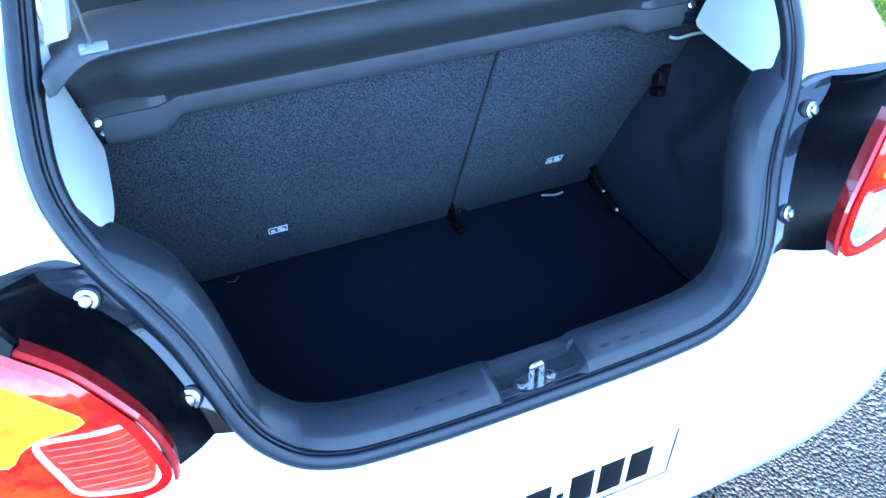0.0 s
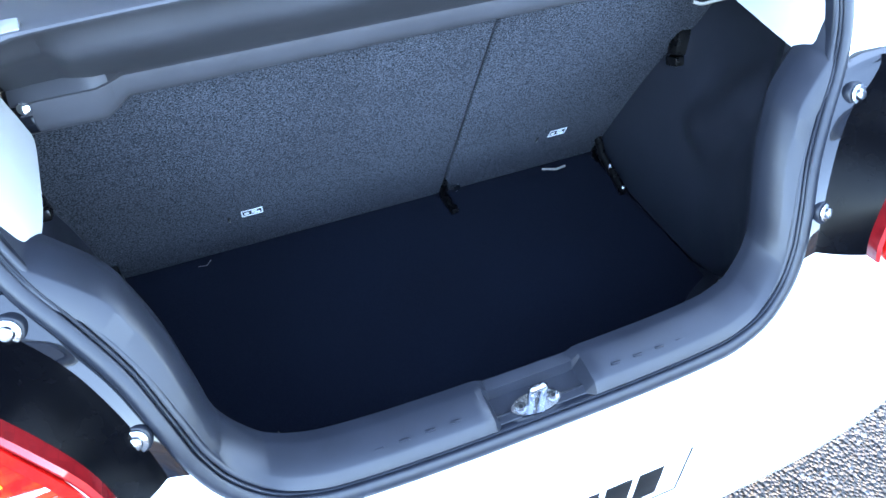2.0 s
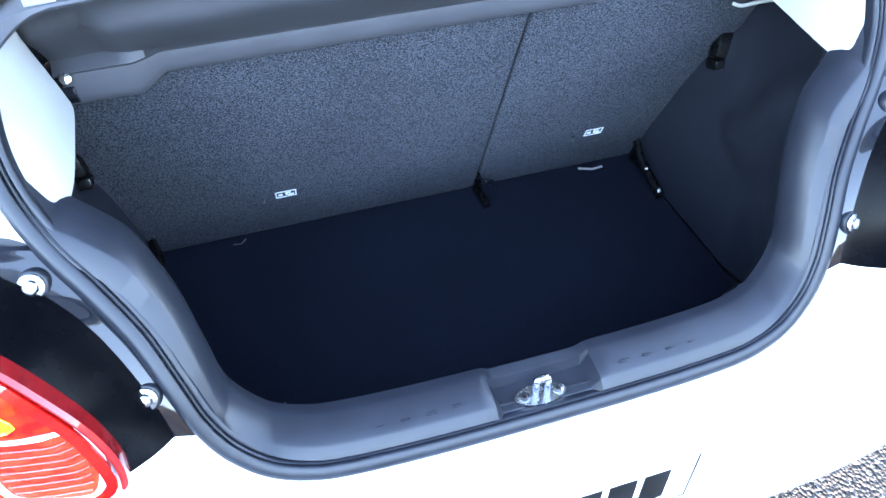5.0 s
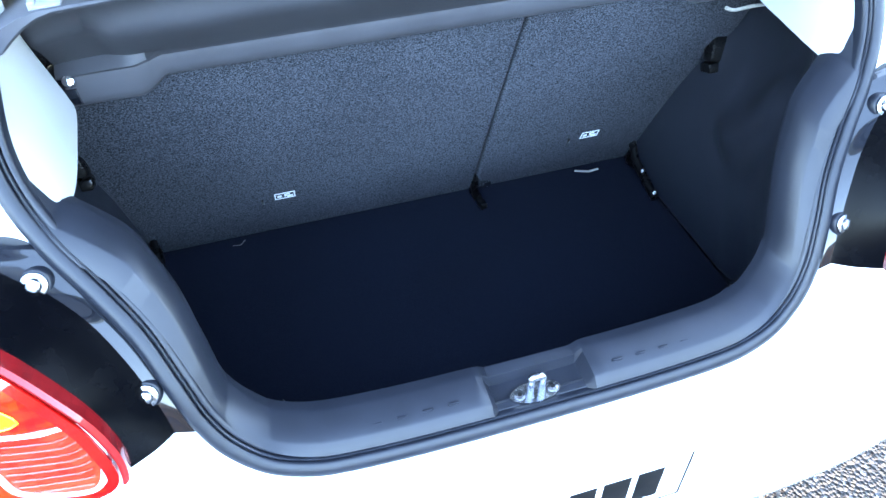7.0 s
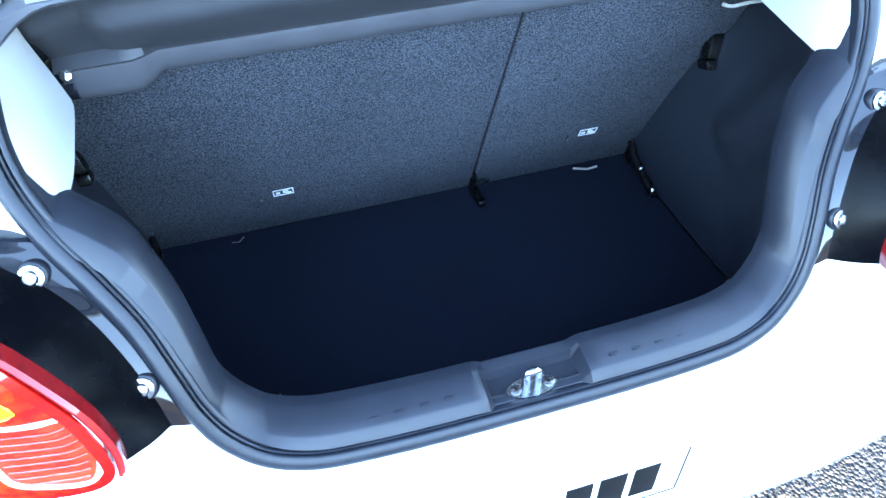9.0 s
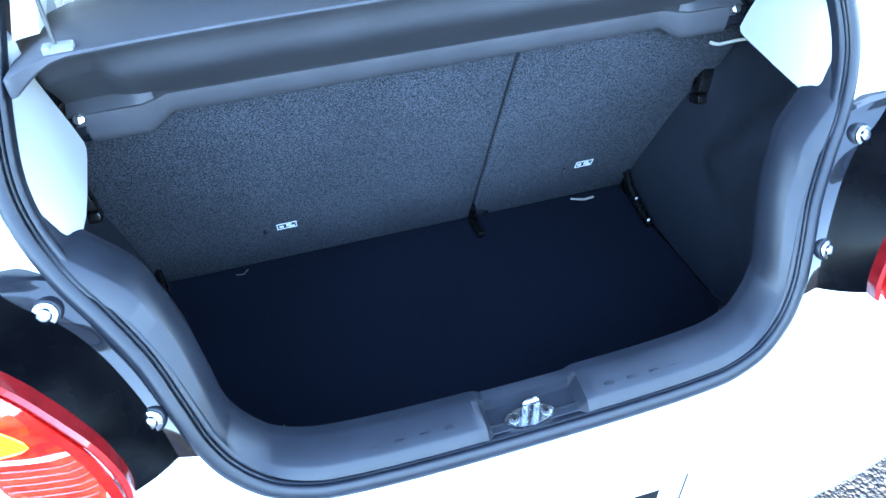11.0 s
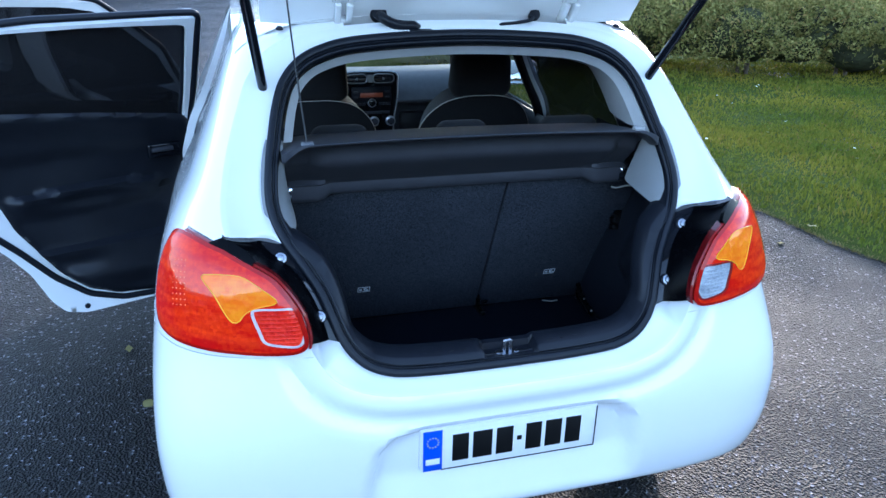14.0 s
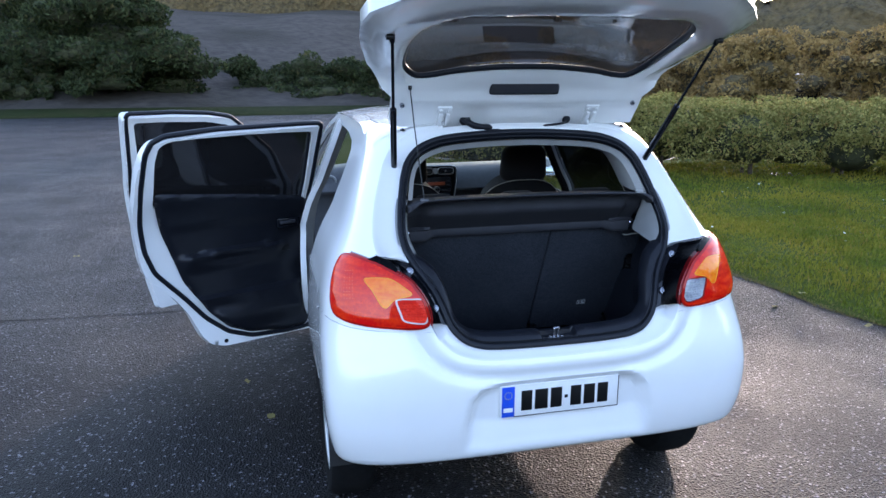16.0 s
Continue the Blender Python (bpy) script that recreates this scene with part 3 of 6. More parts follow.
# ---- white body panels ----
def body_panels():
    # ring between seal and outer skin: a gutter beside the glass line, a deep pocket behind each tail lamp
    idx = np.r_[np.arange(len(OPEN_F)), np.arange(len(OPEN_F) - 2, 0, -1)] / STEPS
    pocket = np.clip(np.minimum(idx - 5.2, 10.8 - idx) / 0.8, 0, 1)
    pocket = pocket * pocket * (3 - 2 * pocket)
    y_in, y_out = seal_y(OPEN[:, 1]), skin_y(RIM[:, 0], RIM[:, 1])
    rows = []
    for t, plain, deep in ((-0.10, -0.05, -0.02), (0, 0, 0), (0.12, 0.03, -0.02), (0.3, 0.12, -0.1), (0.5, 0.30, -0.1), (0.66, 0.48, -0.1), (0.78, 0.66, -0.1), (0.86, 0.82, -0.05),
                           (0.93, 0.94, 0.2), (1.0, 1.0, 1.0)):
        m = plain * (1 - pocket) + deep * pocket
        xz = OPEN + (RIM - OPEN) * t
        rows.append(np.stack([xz[:, 0], y_in + (y_out - y_in) * m, xz[:, 1]], -1))
    loft("tailgate_frame", rows, PAINT, car, closed=True, flip=False)

    # rear bumper, up to the lamps and the boot sill
    low = RIM_F[:6 * STEPS + 3]
    u_low = skin_u(low[:, 0], low[:, 1])
    right = [(0.585, 0.868), (0.72, 0.866), (0.86, 0.85), (1.0, 0.82), (1.0, 0.55), (0.985, 0.40), (0.93, 0.365), (0.72, 0.362), (0.55, 0.364), (0.48, 0.374), (0.3, 0.378)]
    top = np.stack([u_low, low[:, 1]], -1)
    half = np.vstack([top, right])
    outline = np.vstack([half, [(0, 0.38)], (half * (-1, 1))[:0:-1]])
    v, f = patch(outline, (), 0.014, (1.25, 1.0))
    p = skin(v[:, 0], v[:, 1])
    # number plate recess
    rec = np.array([(-.375, .40), (-.365, .52), (-.345, .615), (-.30, .66), (-.22, .674), (.23, .674), (.29, .66), (.325, .615), (.345, .52), (.355, .40)])
    xz = p[:, [0, 2]]
    depth = np.clip(edge_distance(xz, rec) / 0.045, 0, 1) * inside(xz, rec)
    depth = depth * depth * (3 - 2 * depth)
    fade = np.clip((p[:, 2] - 0.405) / 0.12, 0, 1)
    p[:, 1] += 0.040 * depth * fade
    # rolled ledge and shallow groove that follow the boot sill, and a rolled lower lip
    d = edge_distance(xz, RIM) * (1 - inside(xz, RIM))
    p[:, 1] += (0.013 * np.exp(-((d - 0.062) / 0.020) ** 2) - 0.004 * np.exp(-((d - 0.020) / 0.014) ** 2)) * np.clip((0.60 - np.abs(p[:, 0])) / 0.10, 0, 1)
    p[:, 1] += 0.05 * np.clip((0.40 - p[:, 2]) / 0.04, 0, 1) ** 2
    shell("rear_bumper", p, outward(p, f, CENTRE), 0.012, PAINT, car)

    # flanks
    for side in (1, -1):
        up = RIM_F[6 * STEPS + 2:18 * STEPS + 1]
        u_up = skin_u(up[:, 0], up[:, 1])
        edge = [(u, z) for u, z in zip(u_up, up[:, 1])]
        # along the roof rail, down the windscreen pillar, round both wheel arches
        line = [(0.85, 1.468), (1.2, 1.470), (1.6, 1.470), (1.92, 1.462), (2.1, 1.400), (2.45, 1.20), (2.80, 1.005), (3.0, 0.97), (3.25, 0.93), (3.40, 0.86), (3.43, 0.5)]
        arch_f = [(3.05 + 0.335 * math.cos(a), 0.285 + 0.335 * math.sin(a)) for a in np.linspace(0.05, math.pi - 0.05, 15)]
        arch_r = [(0.60 + 0.335 * math.cos(a), 0.285 + 0.335 * math.sin(a)) for a in np.linspace(0.05, 2.55, 15)]
        sill = [(2.6, 0.25), (2.0, 0.235), (1.2, 0.235), (1.0, 0.25)]
        flank = [(float(flank_u(y, z)), z) for y, z in line + arch_f + sill + arch_r]
        back = [(1.0, 0.55), (1.0, 0.822), (0.86, 0.852), (0.72, 0.868), (0.585, 0.870)]
        outline = np.array(edge + flank + back)
        if side < 0:
            holes = [REAR_DOOR_HOLE, FRONT_DOOR_HOLE]
        else:
            holes = [REAR_WINDOW, FRONT_WINDOW]
        holes = [np.array([(float(flank_u(y, z)), z) for y, z in h]) for h in holes]
        v, f = patch(outline, holes, 0.024, (2.0, 1.0))
        p = skin(v[:, 0] * side, v[:, 1])
        # shoulder crease along the flank and the wheel arch's lip
        bulge = np.exp(-((p[:, 2] - 0.90) / 0.035) ** 2) * 0.006 + np.exp(-((p[:, 2] - 0.34) / 0.05) ** 2) * 0.008
        p[:, 0] += side * bulge * np.clip((p[:, 1] - 0.5) / 0.3, 0, 1)
        shell("side_panel", p, outward(p, f, CENTRE), 0.03, PAINT, car)


REAR_DOOR = [(1.79, 1.452), (1.567, 1.449), (1.248, 1.441), (1.032, 1.420), (.945, 1.39), (.913, 1.34), (.892, 1.242), (.884, 1.10), (.893, .953), (.910, .815), (.930, .732), (1.006, .655), (1.058, .593),
             (1.117, .505), (1.168, .373), (1.208, .322), (1.28, .300), (1.472, .297), (1.783, .292)]
FRONT_DOOR = [(1.82, 1.43), (1.82, .268), (2.60, .272), (2.67, .33), (2.72, .46), (2.83, .61), (2.88, .76), (2.89, .94), (2.80, .99), (2.42, 1.185), (2.12, 1.36), (1.98, 1.415)]
REAR_WINDOW = [(1.72, 1.40), (1.2, 1.39), (1.00, 1.378), (.950, 1.335), (.915, 1.13), (.915, 1.06), (1.35, 1.00), (1.72, .975)]
FRONT_WINDOW = [(1.83, 1.39), (1.83, .97), (2.62, .985), (2.55, 1.06), (2.30, 1.22), (2.08, 1.345), (1.98, 1.38)]


def shrink(loop, d):
    lp = np.array(loop, float)
    c = lp.mean(0)
    n = loop_normals(lp)
    if ((c - lp) * n).sum() < 0:
        n = -n
    return lp + n * d


REAR_DOOR_HOLE, FRONT_DOOR_HOLE = shrink(REAR_DOOR, 0.02), shrink(FRONT_DOOR, 0.02)
body_panels()


def flank_point(y, z, side=-1, inwards=0.0):
    p = skin(np.asarray(flank_u(y, z)) * side, np.asarray(z, float))
    p[..., 0] -= side * inwards
    return p


def roof():
    zs = np.linspace(1.30, 1.53, 231)

    def roof_z(x, y):
        z = 1.465 + 0.042 * (1 - (min(abs(x), 0.557) / 0.557) ** 2.6) + 0.018 * math.sin(math.pi * min((y - 0.575) / 1.355 * 0.9 + 0.1, 1))
        under = zs[skin_y(abs(x), zs) <= y]
        return min(z, (under.max() if len(under) else 1.30) + 0.003)
    xs, rows = np.r_[-0.569, -0.557, np.linspace(-0.545, 0.545, 43), 0.557, 0.569], []
    for y in np.r_[0.0, 0.012, 0.03, np.linspace(0.06, 1.0, 26)]:
        row = []
        for x in xs:
            yy = 0.575 + 0.02 * (abs(x) / 0.557) ** 3 + y * (1.93 - 0.575)
            row.append((x, yy, roof_z(x, yy)))
        rows.append(row)
    loft("roof_panel", rows, PAINT, car, flip=False)
    rim = RIM_F[16 * STEPS:]
    for s in (-1, 1):
        rows_c = []
        for x in np.linspace(0.30, 0.566, 16):
            y_rim = float(skin_y(x, np.interp(x, rim[::-1, 0], rim[::-1, 1]))) + 0.003
            rows_c.append([(s * x, y, roof_z(x, y) - 0.0065) for y in np.linspace(min(y_rim, 0.60), 0.66, 14)])
        loft("roof_corner", rows_c, PAINT, car, flip=s > 0)
    loft("headliner", [[(x * 0.92, y, z - 0.05) for x, y, z in r] for r in rows[4:]], GREY_TRIM, car, "pale grey woven headliner")
    for s in (-1, 1):
        tube("roof_rail_gutter", [(s * 0.508, y, roof_z(0.508, y) - 0.0015) for y in np.linspace(0.72, 1.88, 30)], 0.0035, RUBBER, car)
        pil = curve_points([(s * 0.528, 1.86, 1.445), (s * 0.556, 2.0, 1.412), (s * 0.594, 2.2, 1.325), (s * 0.642, 2.5, 1.16), (s * 0.686, 2.79, 0.985)], 24)
        tube("windscreen_pillar", pil, 0.03, PAINT, car, radii=list(np.interp(np.arange(24), (0, 5, 23), (0.012, 0.026, 0.030))))
    top = [(x, 1.93 + 0.02 * (1 - (x / .56) ** 2), 1.465 + .04 * (1 - (abs(x) / .575) ** 2.6)) for x in np.linspace(-.56, .56, 15)]
    bot = [(x * 1.23, 2.78 + 0.10 * (1 - (x / .56) ** 2), 1.0) for x in np.linspace(-.56, .56, 15)]
    rows = [[np.array(a) * (1 - t) + np.array(b) * t + np.array((0, 0.02, 0.03)) * math.sin(math.pi * t) for a, b in zip(top, bot)] for t in np.linspace(0, 1, 9)]
    loft("windscreen", rows, SCREEN_GLASS, car, "clear windscreen glass")


roof()


def nose():
    """Bonnet and front bumper."""
    rows = []
    for z, yf, w, d in ((.22, 3.60, .74, .5), (.30, 3.67, .78, .5), (.45, 3.705, .80, .5), (.60, 3.70, .80, .5), (.72, 3.67, .80, .5), (.80, 3.62, .79, .5), (.86, 3.52, .77, .45),
                        (.91, 3.38, .75, .4), (.95, 3.2, .73, .3), (.98, 3.02, .715, .2), (1.0, 2.88, .70, .08)):
        th = np.linspace(-math.pi / 2, math.pi / 2, 41)
        c, s = np.cos(th), np.sin(th)
        r = (np.maximum(c, 1e-9) ** 3 + np.abs(s) ** 3) ** (-1 / 3)
        rows.append(np.stack([w * r * s, yf - d * (1 - r * c), 0 * s + z], -1))
    loft("bonnet", rows, PAINT, car, flip=True)


nose()


def under():
    part("underbody", box((1.30, 2.1, 0.05), (0, 1.85, 0.27), bevel=0.01), UNDERBODY, car)
    part("rear_floor_pan", box((1.02, 0.60, 0.06), (0, 0.46, 0.44), bevel=0.015), UNDERBODY, car)
    part("silencer", box((0.50, 0.20, 0.12), (-0.20, 0.32, 0.36), bevel=0.04, segs=4), BLACK_STEEL, car)
    tube("axle_beam", [(-.62, .62, .28), (-.4, .66, .30), (.4, .66, .30), (.62, .62, .28)], 0.035, BLACK_STEEL, car)
    for s in (-1, 1):
        bm = box((0.04, 1.55, 0.22), (s * 0.70, 1.82, 0.30), bevel=0.015)
        part("sill_beam", bm, PAINT, car)
        # liner of each arch
        for yc in (0.60, 3.05):
            rows = [[(x, yc + 0.34 * math.cos(a), 0.285 + 0.34 * math.sin(a)) for a in np.linspace(0, math.pi, 17)] for x in (s * 0.80, s * (0.565 if yc < 1 else 0.50))]
            loft("arch_liner", rows, UNDERBODY, car)


under()


def wheel(x, y, s):
    tyre_prof = [(.185, .080), (.20, .086), (.235, .088), (.265, .084), (.280, .070), (.286, .045), (.287, 0), (.286, -.045), (.280, -.070), (.265, -.084), (.235, -.088), (.185, -.080)]
    n = 48
    rows = [[(o, r * math.cos(a), r * math.sin(a)) for r, o in tyre_prof] for a in np.linspace(0, 2 * math.pi, n, endpoint=False)]
    w = new("wheel")
    w.parent = car
    w.matrix_basis = pose(x, y, 0.287)
    verts = np.vstack([np.array(r) for r in rows])
    m = len(tyre_prof)
    faces = [(i * m + j, i * m + j + 1, ((i + 1) % n) * m + j + 1, ((i + 1) % n) * m + j) for i in range(n) for j in range(m - 1)]
    tyre = mesh_object("tyre", verts, faces, TYRE, w, "black rubber tyre")
    rim_prof = [(.19, .08), (.18, .07), (.175, .0), (.16, .045), (.10, .055), (.05, .065), (.0, .068)]
    rows = [[(o * s, r * math.cos(a), r * math.sin(a)) for r, o in rim_prof] for a in np.linspace(0, 2 * math.pi, n, endpoint=False)]
    m = len(rim_prof)
    verts = np.vstack([np.array(r) for r in rows])
    faces = [(i * m + j, i * m + j + 1, ((i + 1) % n) * m + j + 1, ((i + 1) % n) * m + j) for i in range(n) for j in range(m - 1)]
    mesh_object("rim", verts, faces, ALLOY, w, "silver wheel rim")
    return w


for s in (-1, 1):
    wheel(s * 0.705, 0.60, s)
    wheel(s * 0.705, 3.05, s)


# ---- rubber seal and pale lining of the tailgate opening ----
def opening_trim():
    prof = [(-0.0060, -0.004), (-0.0068, 0.009), (-0.0040, 0.0125), (0.0010, 0.0132), (0.0080, 0.0128), (0.0102, 0.0112), (0.0108, 0.0056), (0.0118, 0.0056), (0.0124, 0.0105), (0.0140, 0.0112), (0.0152, 0.0100), (0.0157, 0.0050), (0.0166, 0.0050), (0.0172, 0.0088), (0.0195, 0.0096), (0.0220, 0.0080), (0.0232, 0.004), (0.024, -0.006)]
    dip = np.clip((0.074 - np.abs(OPEN[:, 0] - 0.004)) / 0.012, 0, 1) * (OPEN[:, 1] < 0.9)
    loft("rubber_seal", [on_seal(inset(d), h if d < 0.0160 else (h - (h + 0.006) * 1.1 * dip)[:, None]) for d, h in prof], RUBBER, car, "black ribbed rubber seal round the boot opening", closed=True, sharp=60, flip=True)
    # pale lining of roof end and rear pillars, above the parcel shelf
    k = len(OPEN_F)
    sel = np.arange(14 * STEPS, 2 * (k - 1) - 14 * STEPS + 1)
    rows = []
    for d, b in ((0.030, 0.002), (0.036, 0.012), (0.052, 0.030), (0.056, 0.06), (0.050, 0.13), (0.036, 0.20)):
        rows.append(on_seal(inset(d), 0, b)[sel])
    loft("pillar_lining", rows, GREY_TRIM, car, "pale grey moulded lining of roof end and rear pillars", flip=True)


opening_trim()


# ---- boot ----
FLOOR_Z = 0.545


def boot_lining():
    k = len(OPEN_F)
    total = 2 * (k - 1)
    lo = int(12.4 * STEPS)
    sel = np.r_[np.arange(total - lo, total), np.arange(0, lo + 1)]    # up the left side, bottom, right side
    m = len(sel)
    boxed = curve_points([(-.575, 1.16), (-.57, 1.0), (-.525, .85), (-.513, .68), (-.512, .560), (-.5105, .5395), (-.25, .538), (0, .538), (.25, .538), (.5105, .5395), (.512, .560),
                          (.512, .68), (.525, .85), (.57, 1.0), (.575, 1.16)], m)
    base = OPEN[sel]
    low = np.clip((0.86 - base[:, 1]) / 0.07, 0, 1)              # 1 along the sill, 0 up the sides
    gap = np.clip((0.072 - np.abs(base[:, 0] - 0.004)) / 0.015, 0, 1) * (base[:, 1] < 0.9)
    gap = gap * gap * (3 - 2 * gap)
    lip = np.interp(OPEN[:, 1], (0.775, 0.80, 0.85, 0.92, 1.0, 1.05), (0, -0.006, -0.010, 0, 0.012, 0.010))
    rows = []
    for d, back, lift, b_low, b_side, g in ((0.0225, 0.002, 0, 0, 0, .013), (0.0240, 0.0021, 0.004, 0, 0, .012), (0.0355, 0.0095, 0.003, 0, 0, .033), (0.0380, 0.0120, 0.002, 0, 0, .0365), (0.042, 0.030, 0, 0, 0, .039), (0.044, 0.046, 0, 0, 0, .040),
                                            (0.0435, 0.050, 0, 0, 0, .012), (0.042, 0.058, 0, 0, 0, .009), (0.040, 0.065, 0, 0.0, 0.0, .007), (0.036, 0.071, 0, 0.04, 0.02, .005), (0.03, 0.078, 0, 0.25, 0.10, 0), (0.02, 0.090, 0, 0.75, 0.22, 0),
                                            (0.01, 0.105, 0, 0.93, 0.32, 0), (0.005, 0.125, 0, 1, 0.44, 0), (0, 0.15, 0, 1, 0.58, 0), (0, 0.175, 0, 1, 0.72, 0), (0, 0.205, 0, 1, 0.85, 0), (0, 0.24, 0, 1, 0.95, 0), (0, 0.28, 0, 1, 1, 0)):
        xz = (OPEN + OPEN_N * (d + lip * (d > 0.03))[:, None])[sel] if d > 0.03 else inset(d)[sel]
        b = (b_low * low + b_side * (1 - low))[:, None]
        q = xz * (1 - b) + boxed * b
        y = seal_y(base[:, 1]) + back
        z = q[:, 1] - g * gap
        if 0.0022 < back < 0.048:
            z = q[:, 1] * (1 - gap) + 0.785 * gap
        out = 0.030 * np.clip((base[:, 1] - 0.985) / 0.055, 0, 1) ** 1.5 * (back < 0.085)     # tucked behind the pillar cover
        rows.append(np.stack([q[:, 0] + np.sign(q[:, 0]) * out, y - lift * (1 - gap), z], -1))
    last = rows[-1]
    for t in np.linspace(0.02, 1.0, 60):
        y = last[:, 1] + (0.86 - last[:, 1]) * t
        r = np.stack([boxed[:, 0], y, boxed[:, 1]], -1)
        rows.append(r)
    for r in rows[9:]:
        # a sloped swell stands out of the wall over the wheel house
        y, s = r[:, 1], np.sign(r[:, 0])
        off = (y - 0.425) * 0.82 + (r[:, 2] - 0.872) * 0.57
        along = -(y - 0.425) * 0.57 + (r[:, 2] - 0.872) * 0.82
        ridge = 0.026 * np.exp(-(np.abs(off + 0.010) / 0.045) ** 2.4) * np.exp(-(along / 0.105) ** 6)
        r[:, 0] -= s * ridge * (np.abs(r[:, 0]) > 0.4)
    loft("boot_lining", rows, PLASTIC_IN, car, "dark grey grained plastic lining of boot sill and sides", flip=True, sharp=32)
    # clips along the sill
    for x in (-0.265, -0.235, -0.203, -0.172, -0.14, -0.108, 0.108, 0.14, 0.172, 0.203, 0.235, 0.262):
        part("sill_clip", box((0.013, 0.0035, 0.003), (x, 0.092 + 0.02 * max(0, abs(x) - 0.2), 0.8095), bevel=0.0012), PLASTIC_IN, car)
    for x in (-0.302, 0.305):
        part("lining_seam", box((0.0018, 0.055, 0.004), (x, 0.124, 0.816), (8, 0, 0)), INK, car)


boot_lining()


def striker():
    """The latch loop on its oval plate with two screws."""
    s = new("latch_striker")
    s.parent = car
    s.matrix_basis = pose(-0.002, 0.0905, 0.7855)
    pts = curve_points([(-.034, 0), (-.022, .011), (0, .015), (.022, .011), (.034, 0), (.022, -.011), (0, -.015), (-.022, -.011)], 40, True)
    bm = bmesh.new()
    vs = [bm.verts.new((x, y, 0)) for x, y in pts]
    face = bm.faces.new(vs)
    up = bmesh.ops.extrude_face_region(bm, geom=[face])
    bmesh.ops.translate(bm, vec=(0, 0, 0.004), verts=[g for g in up["geom"] if isinstance(g, bmesh.types.BMVert)])
    part("base_plate", bm, BOLT, s, "bright plated steel base plate")
    loop = curve_points([(-.0075, 0, .003), (-.0075, 0, .026), (-.0065, 0, .034), (.0065, 0, .034), (.0075, 0, .026), (.0075, 0, .003)], 24)
    tube("latch_loop", loop, 0.0050, BOLT, s, "bright steel latch loop", segs=12)
    for x in (-0.021, 0.023):
        part("screw", cyl(0.0072, 0.003, (x, 0, 0.0045), segs=20, bevel=0.0006), BOLT, s)
        part("screw_socket", cyl(0.0030, 0.002, (x, 0, 0.0055), segs=6), BLACK_STEEL, s)


striker()


def seat_backs():
    """The folding rear seat seen from the boot: two felt-covered panels."""
    bottom, top = np.array((0.762, 0.556)), np.array((0.515, 1.082))
    d = top - bottom
    length = float(np.linalg.norm(d))
    lean = math.degrees(math.atan2(-d[0], d[1]))
    mid = (bottom + top) / 2
    n = np.array((d[1], -d[0])) / length
    c = mid + n * 0.035
    seat = new("rear_seat")
    seat.parent = car
    for x0, x1 in ((-0.545, 0.1425), (0.1465, 0.560)):
        bm = box((x1 - x0, 0.07, length), (0, 0, 0), bevel=0.007, segs=3)
        bmesh.ops.transform(bm, matrix=pose((x0 + x1) / 2, c[0], c[1], lean, 0, 0), verts=bm.verts)
        part("seat_back_panel", bm, SEAT_FELT, seat, "dark grey speckled felt back of folding rear seat", sharp=50)

    def on_panel(x, h, off=-0.0015):
        q = bottom + d / length * h - n * -off
        return (x, q[0], q[1])
    # child seat labels with their frame and picture
    for x in (-0.245, 0.372):
        h = 0.150
        lab = new("child_seat_label")
        lab.parent = seat
        lab.matrix_basis = Matrix.Translation(on_panel(x, h, -0.001)) @ pose(0, 0, 0, lean, 0, 0)
        for sx, sz, px, pz in ((0.038, 0.0022, 0, 0.0100), (0.038, 0.0022, 0, -0.0100), (0.0022, 0.0222, -0.018, 0), (0.0022, 0.0222, 0.018, 0), (0.008, 0.007, -0.010, -0.001),
                               (0.004, 0.010, 0.001, 0.001), (0.011, 0.005, 0.009, -0.004), (0.006, 0.004, 0.006, 0.004)):
            part("label_mark", box((sx, 0.0012, sz), (px, -0.0006, pz), bevel=0.0004), LABEL_INK, lab)
        part("anchor_slit", box((0.004, 0.003, 0.016), on_panel(x - 0.042, h - 0.012, -0.001), (lean, 0, 0), bevel=0.001), INK, seat)
    # hinges between panels and floor
    for x, w in ((0.146, 0.016), (0.515, 0.020), (-0.507, 0.020)):
        part("seat_hinge", join(box((w, 0.07, 0.014), (x, 0.722, 0.560), (-8, 0, 0), bevel=0.004), box((w, 0.016, 0.05), (x, 0.752, 0.585), (10, 0, 0), bevel=0.004)), HINGE_BLACK, seat)
    part("hinge_catch", box((0.024, 0.010, 0.014), (0.165, 0.735, 0.585), (0, 20, 25), bevel=0.003), BOLT, seat)
    for x, y in ((0.496, 0.612), (-0.496, 0.612)):
        part("hinge_pin", cyl(0.0030, 0.008, (x, y, 0.5720), (0, 0, 0), 12, bevel=0.001), ZINC, seat)
        part("hinge_pin", cyl(0.0028, 0.008, (x, y + 0.058, 0.5860), (0, 0, 0), 12, bevel=0.001), ZINC, seat)
    for s in (-1, 1):
        tube("hinge_arm", [(s * 0.506, 0.765, 0.64), (s * 0.498, 0.705, 0.590), (s * 0.496, 0.607, 0.562)], 0.0095, HINGE_BLACK, seat, "gloss black hinge arm", flat=0.7)
        tube("belt_tag", [(s * 0.36 + .02, 0.752, 0.556), (s * 0.38 + .03, 0.742, 0.554), (s * 0.40 + .035, 0.746, 0.553)], 0.0024, STRING, seat, "pale webbing tag", flat=0.25)
        part("side_catch", join(box((0.03, 0.025, 0.050), (s * 0.533, 0.590, 0.910), (-20, 15 * s, 0), bevel=0.006), box((0.020, 0.03, 0.018), (s * 0.522, 0.578, 0.880), (-20, 0, 0), bevel=0.004)), HINGE_BLACK, seat)
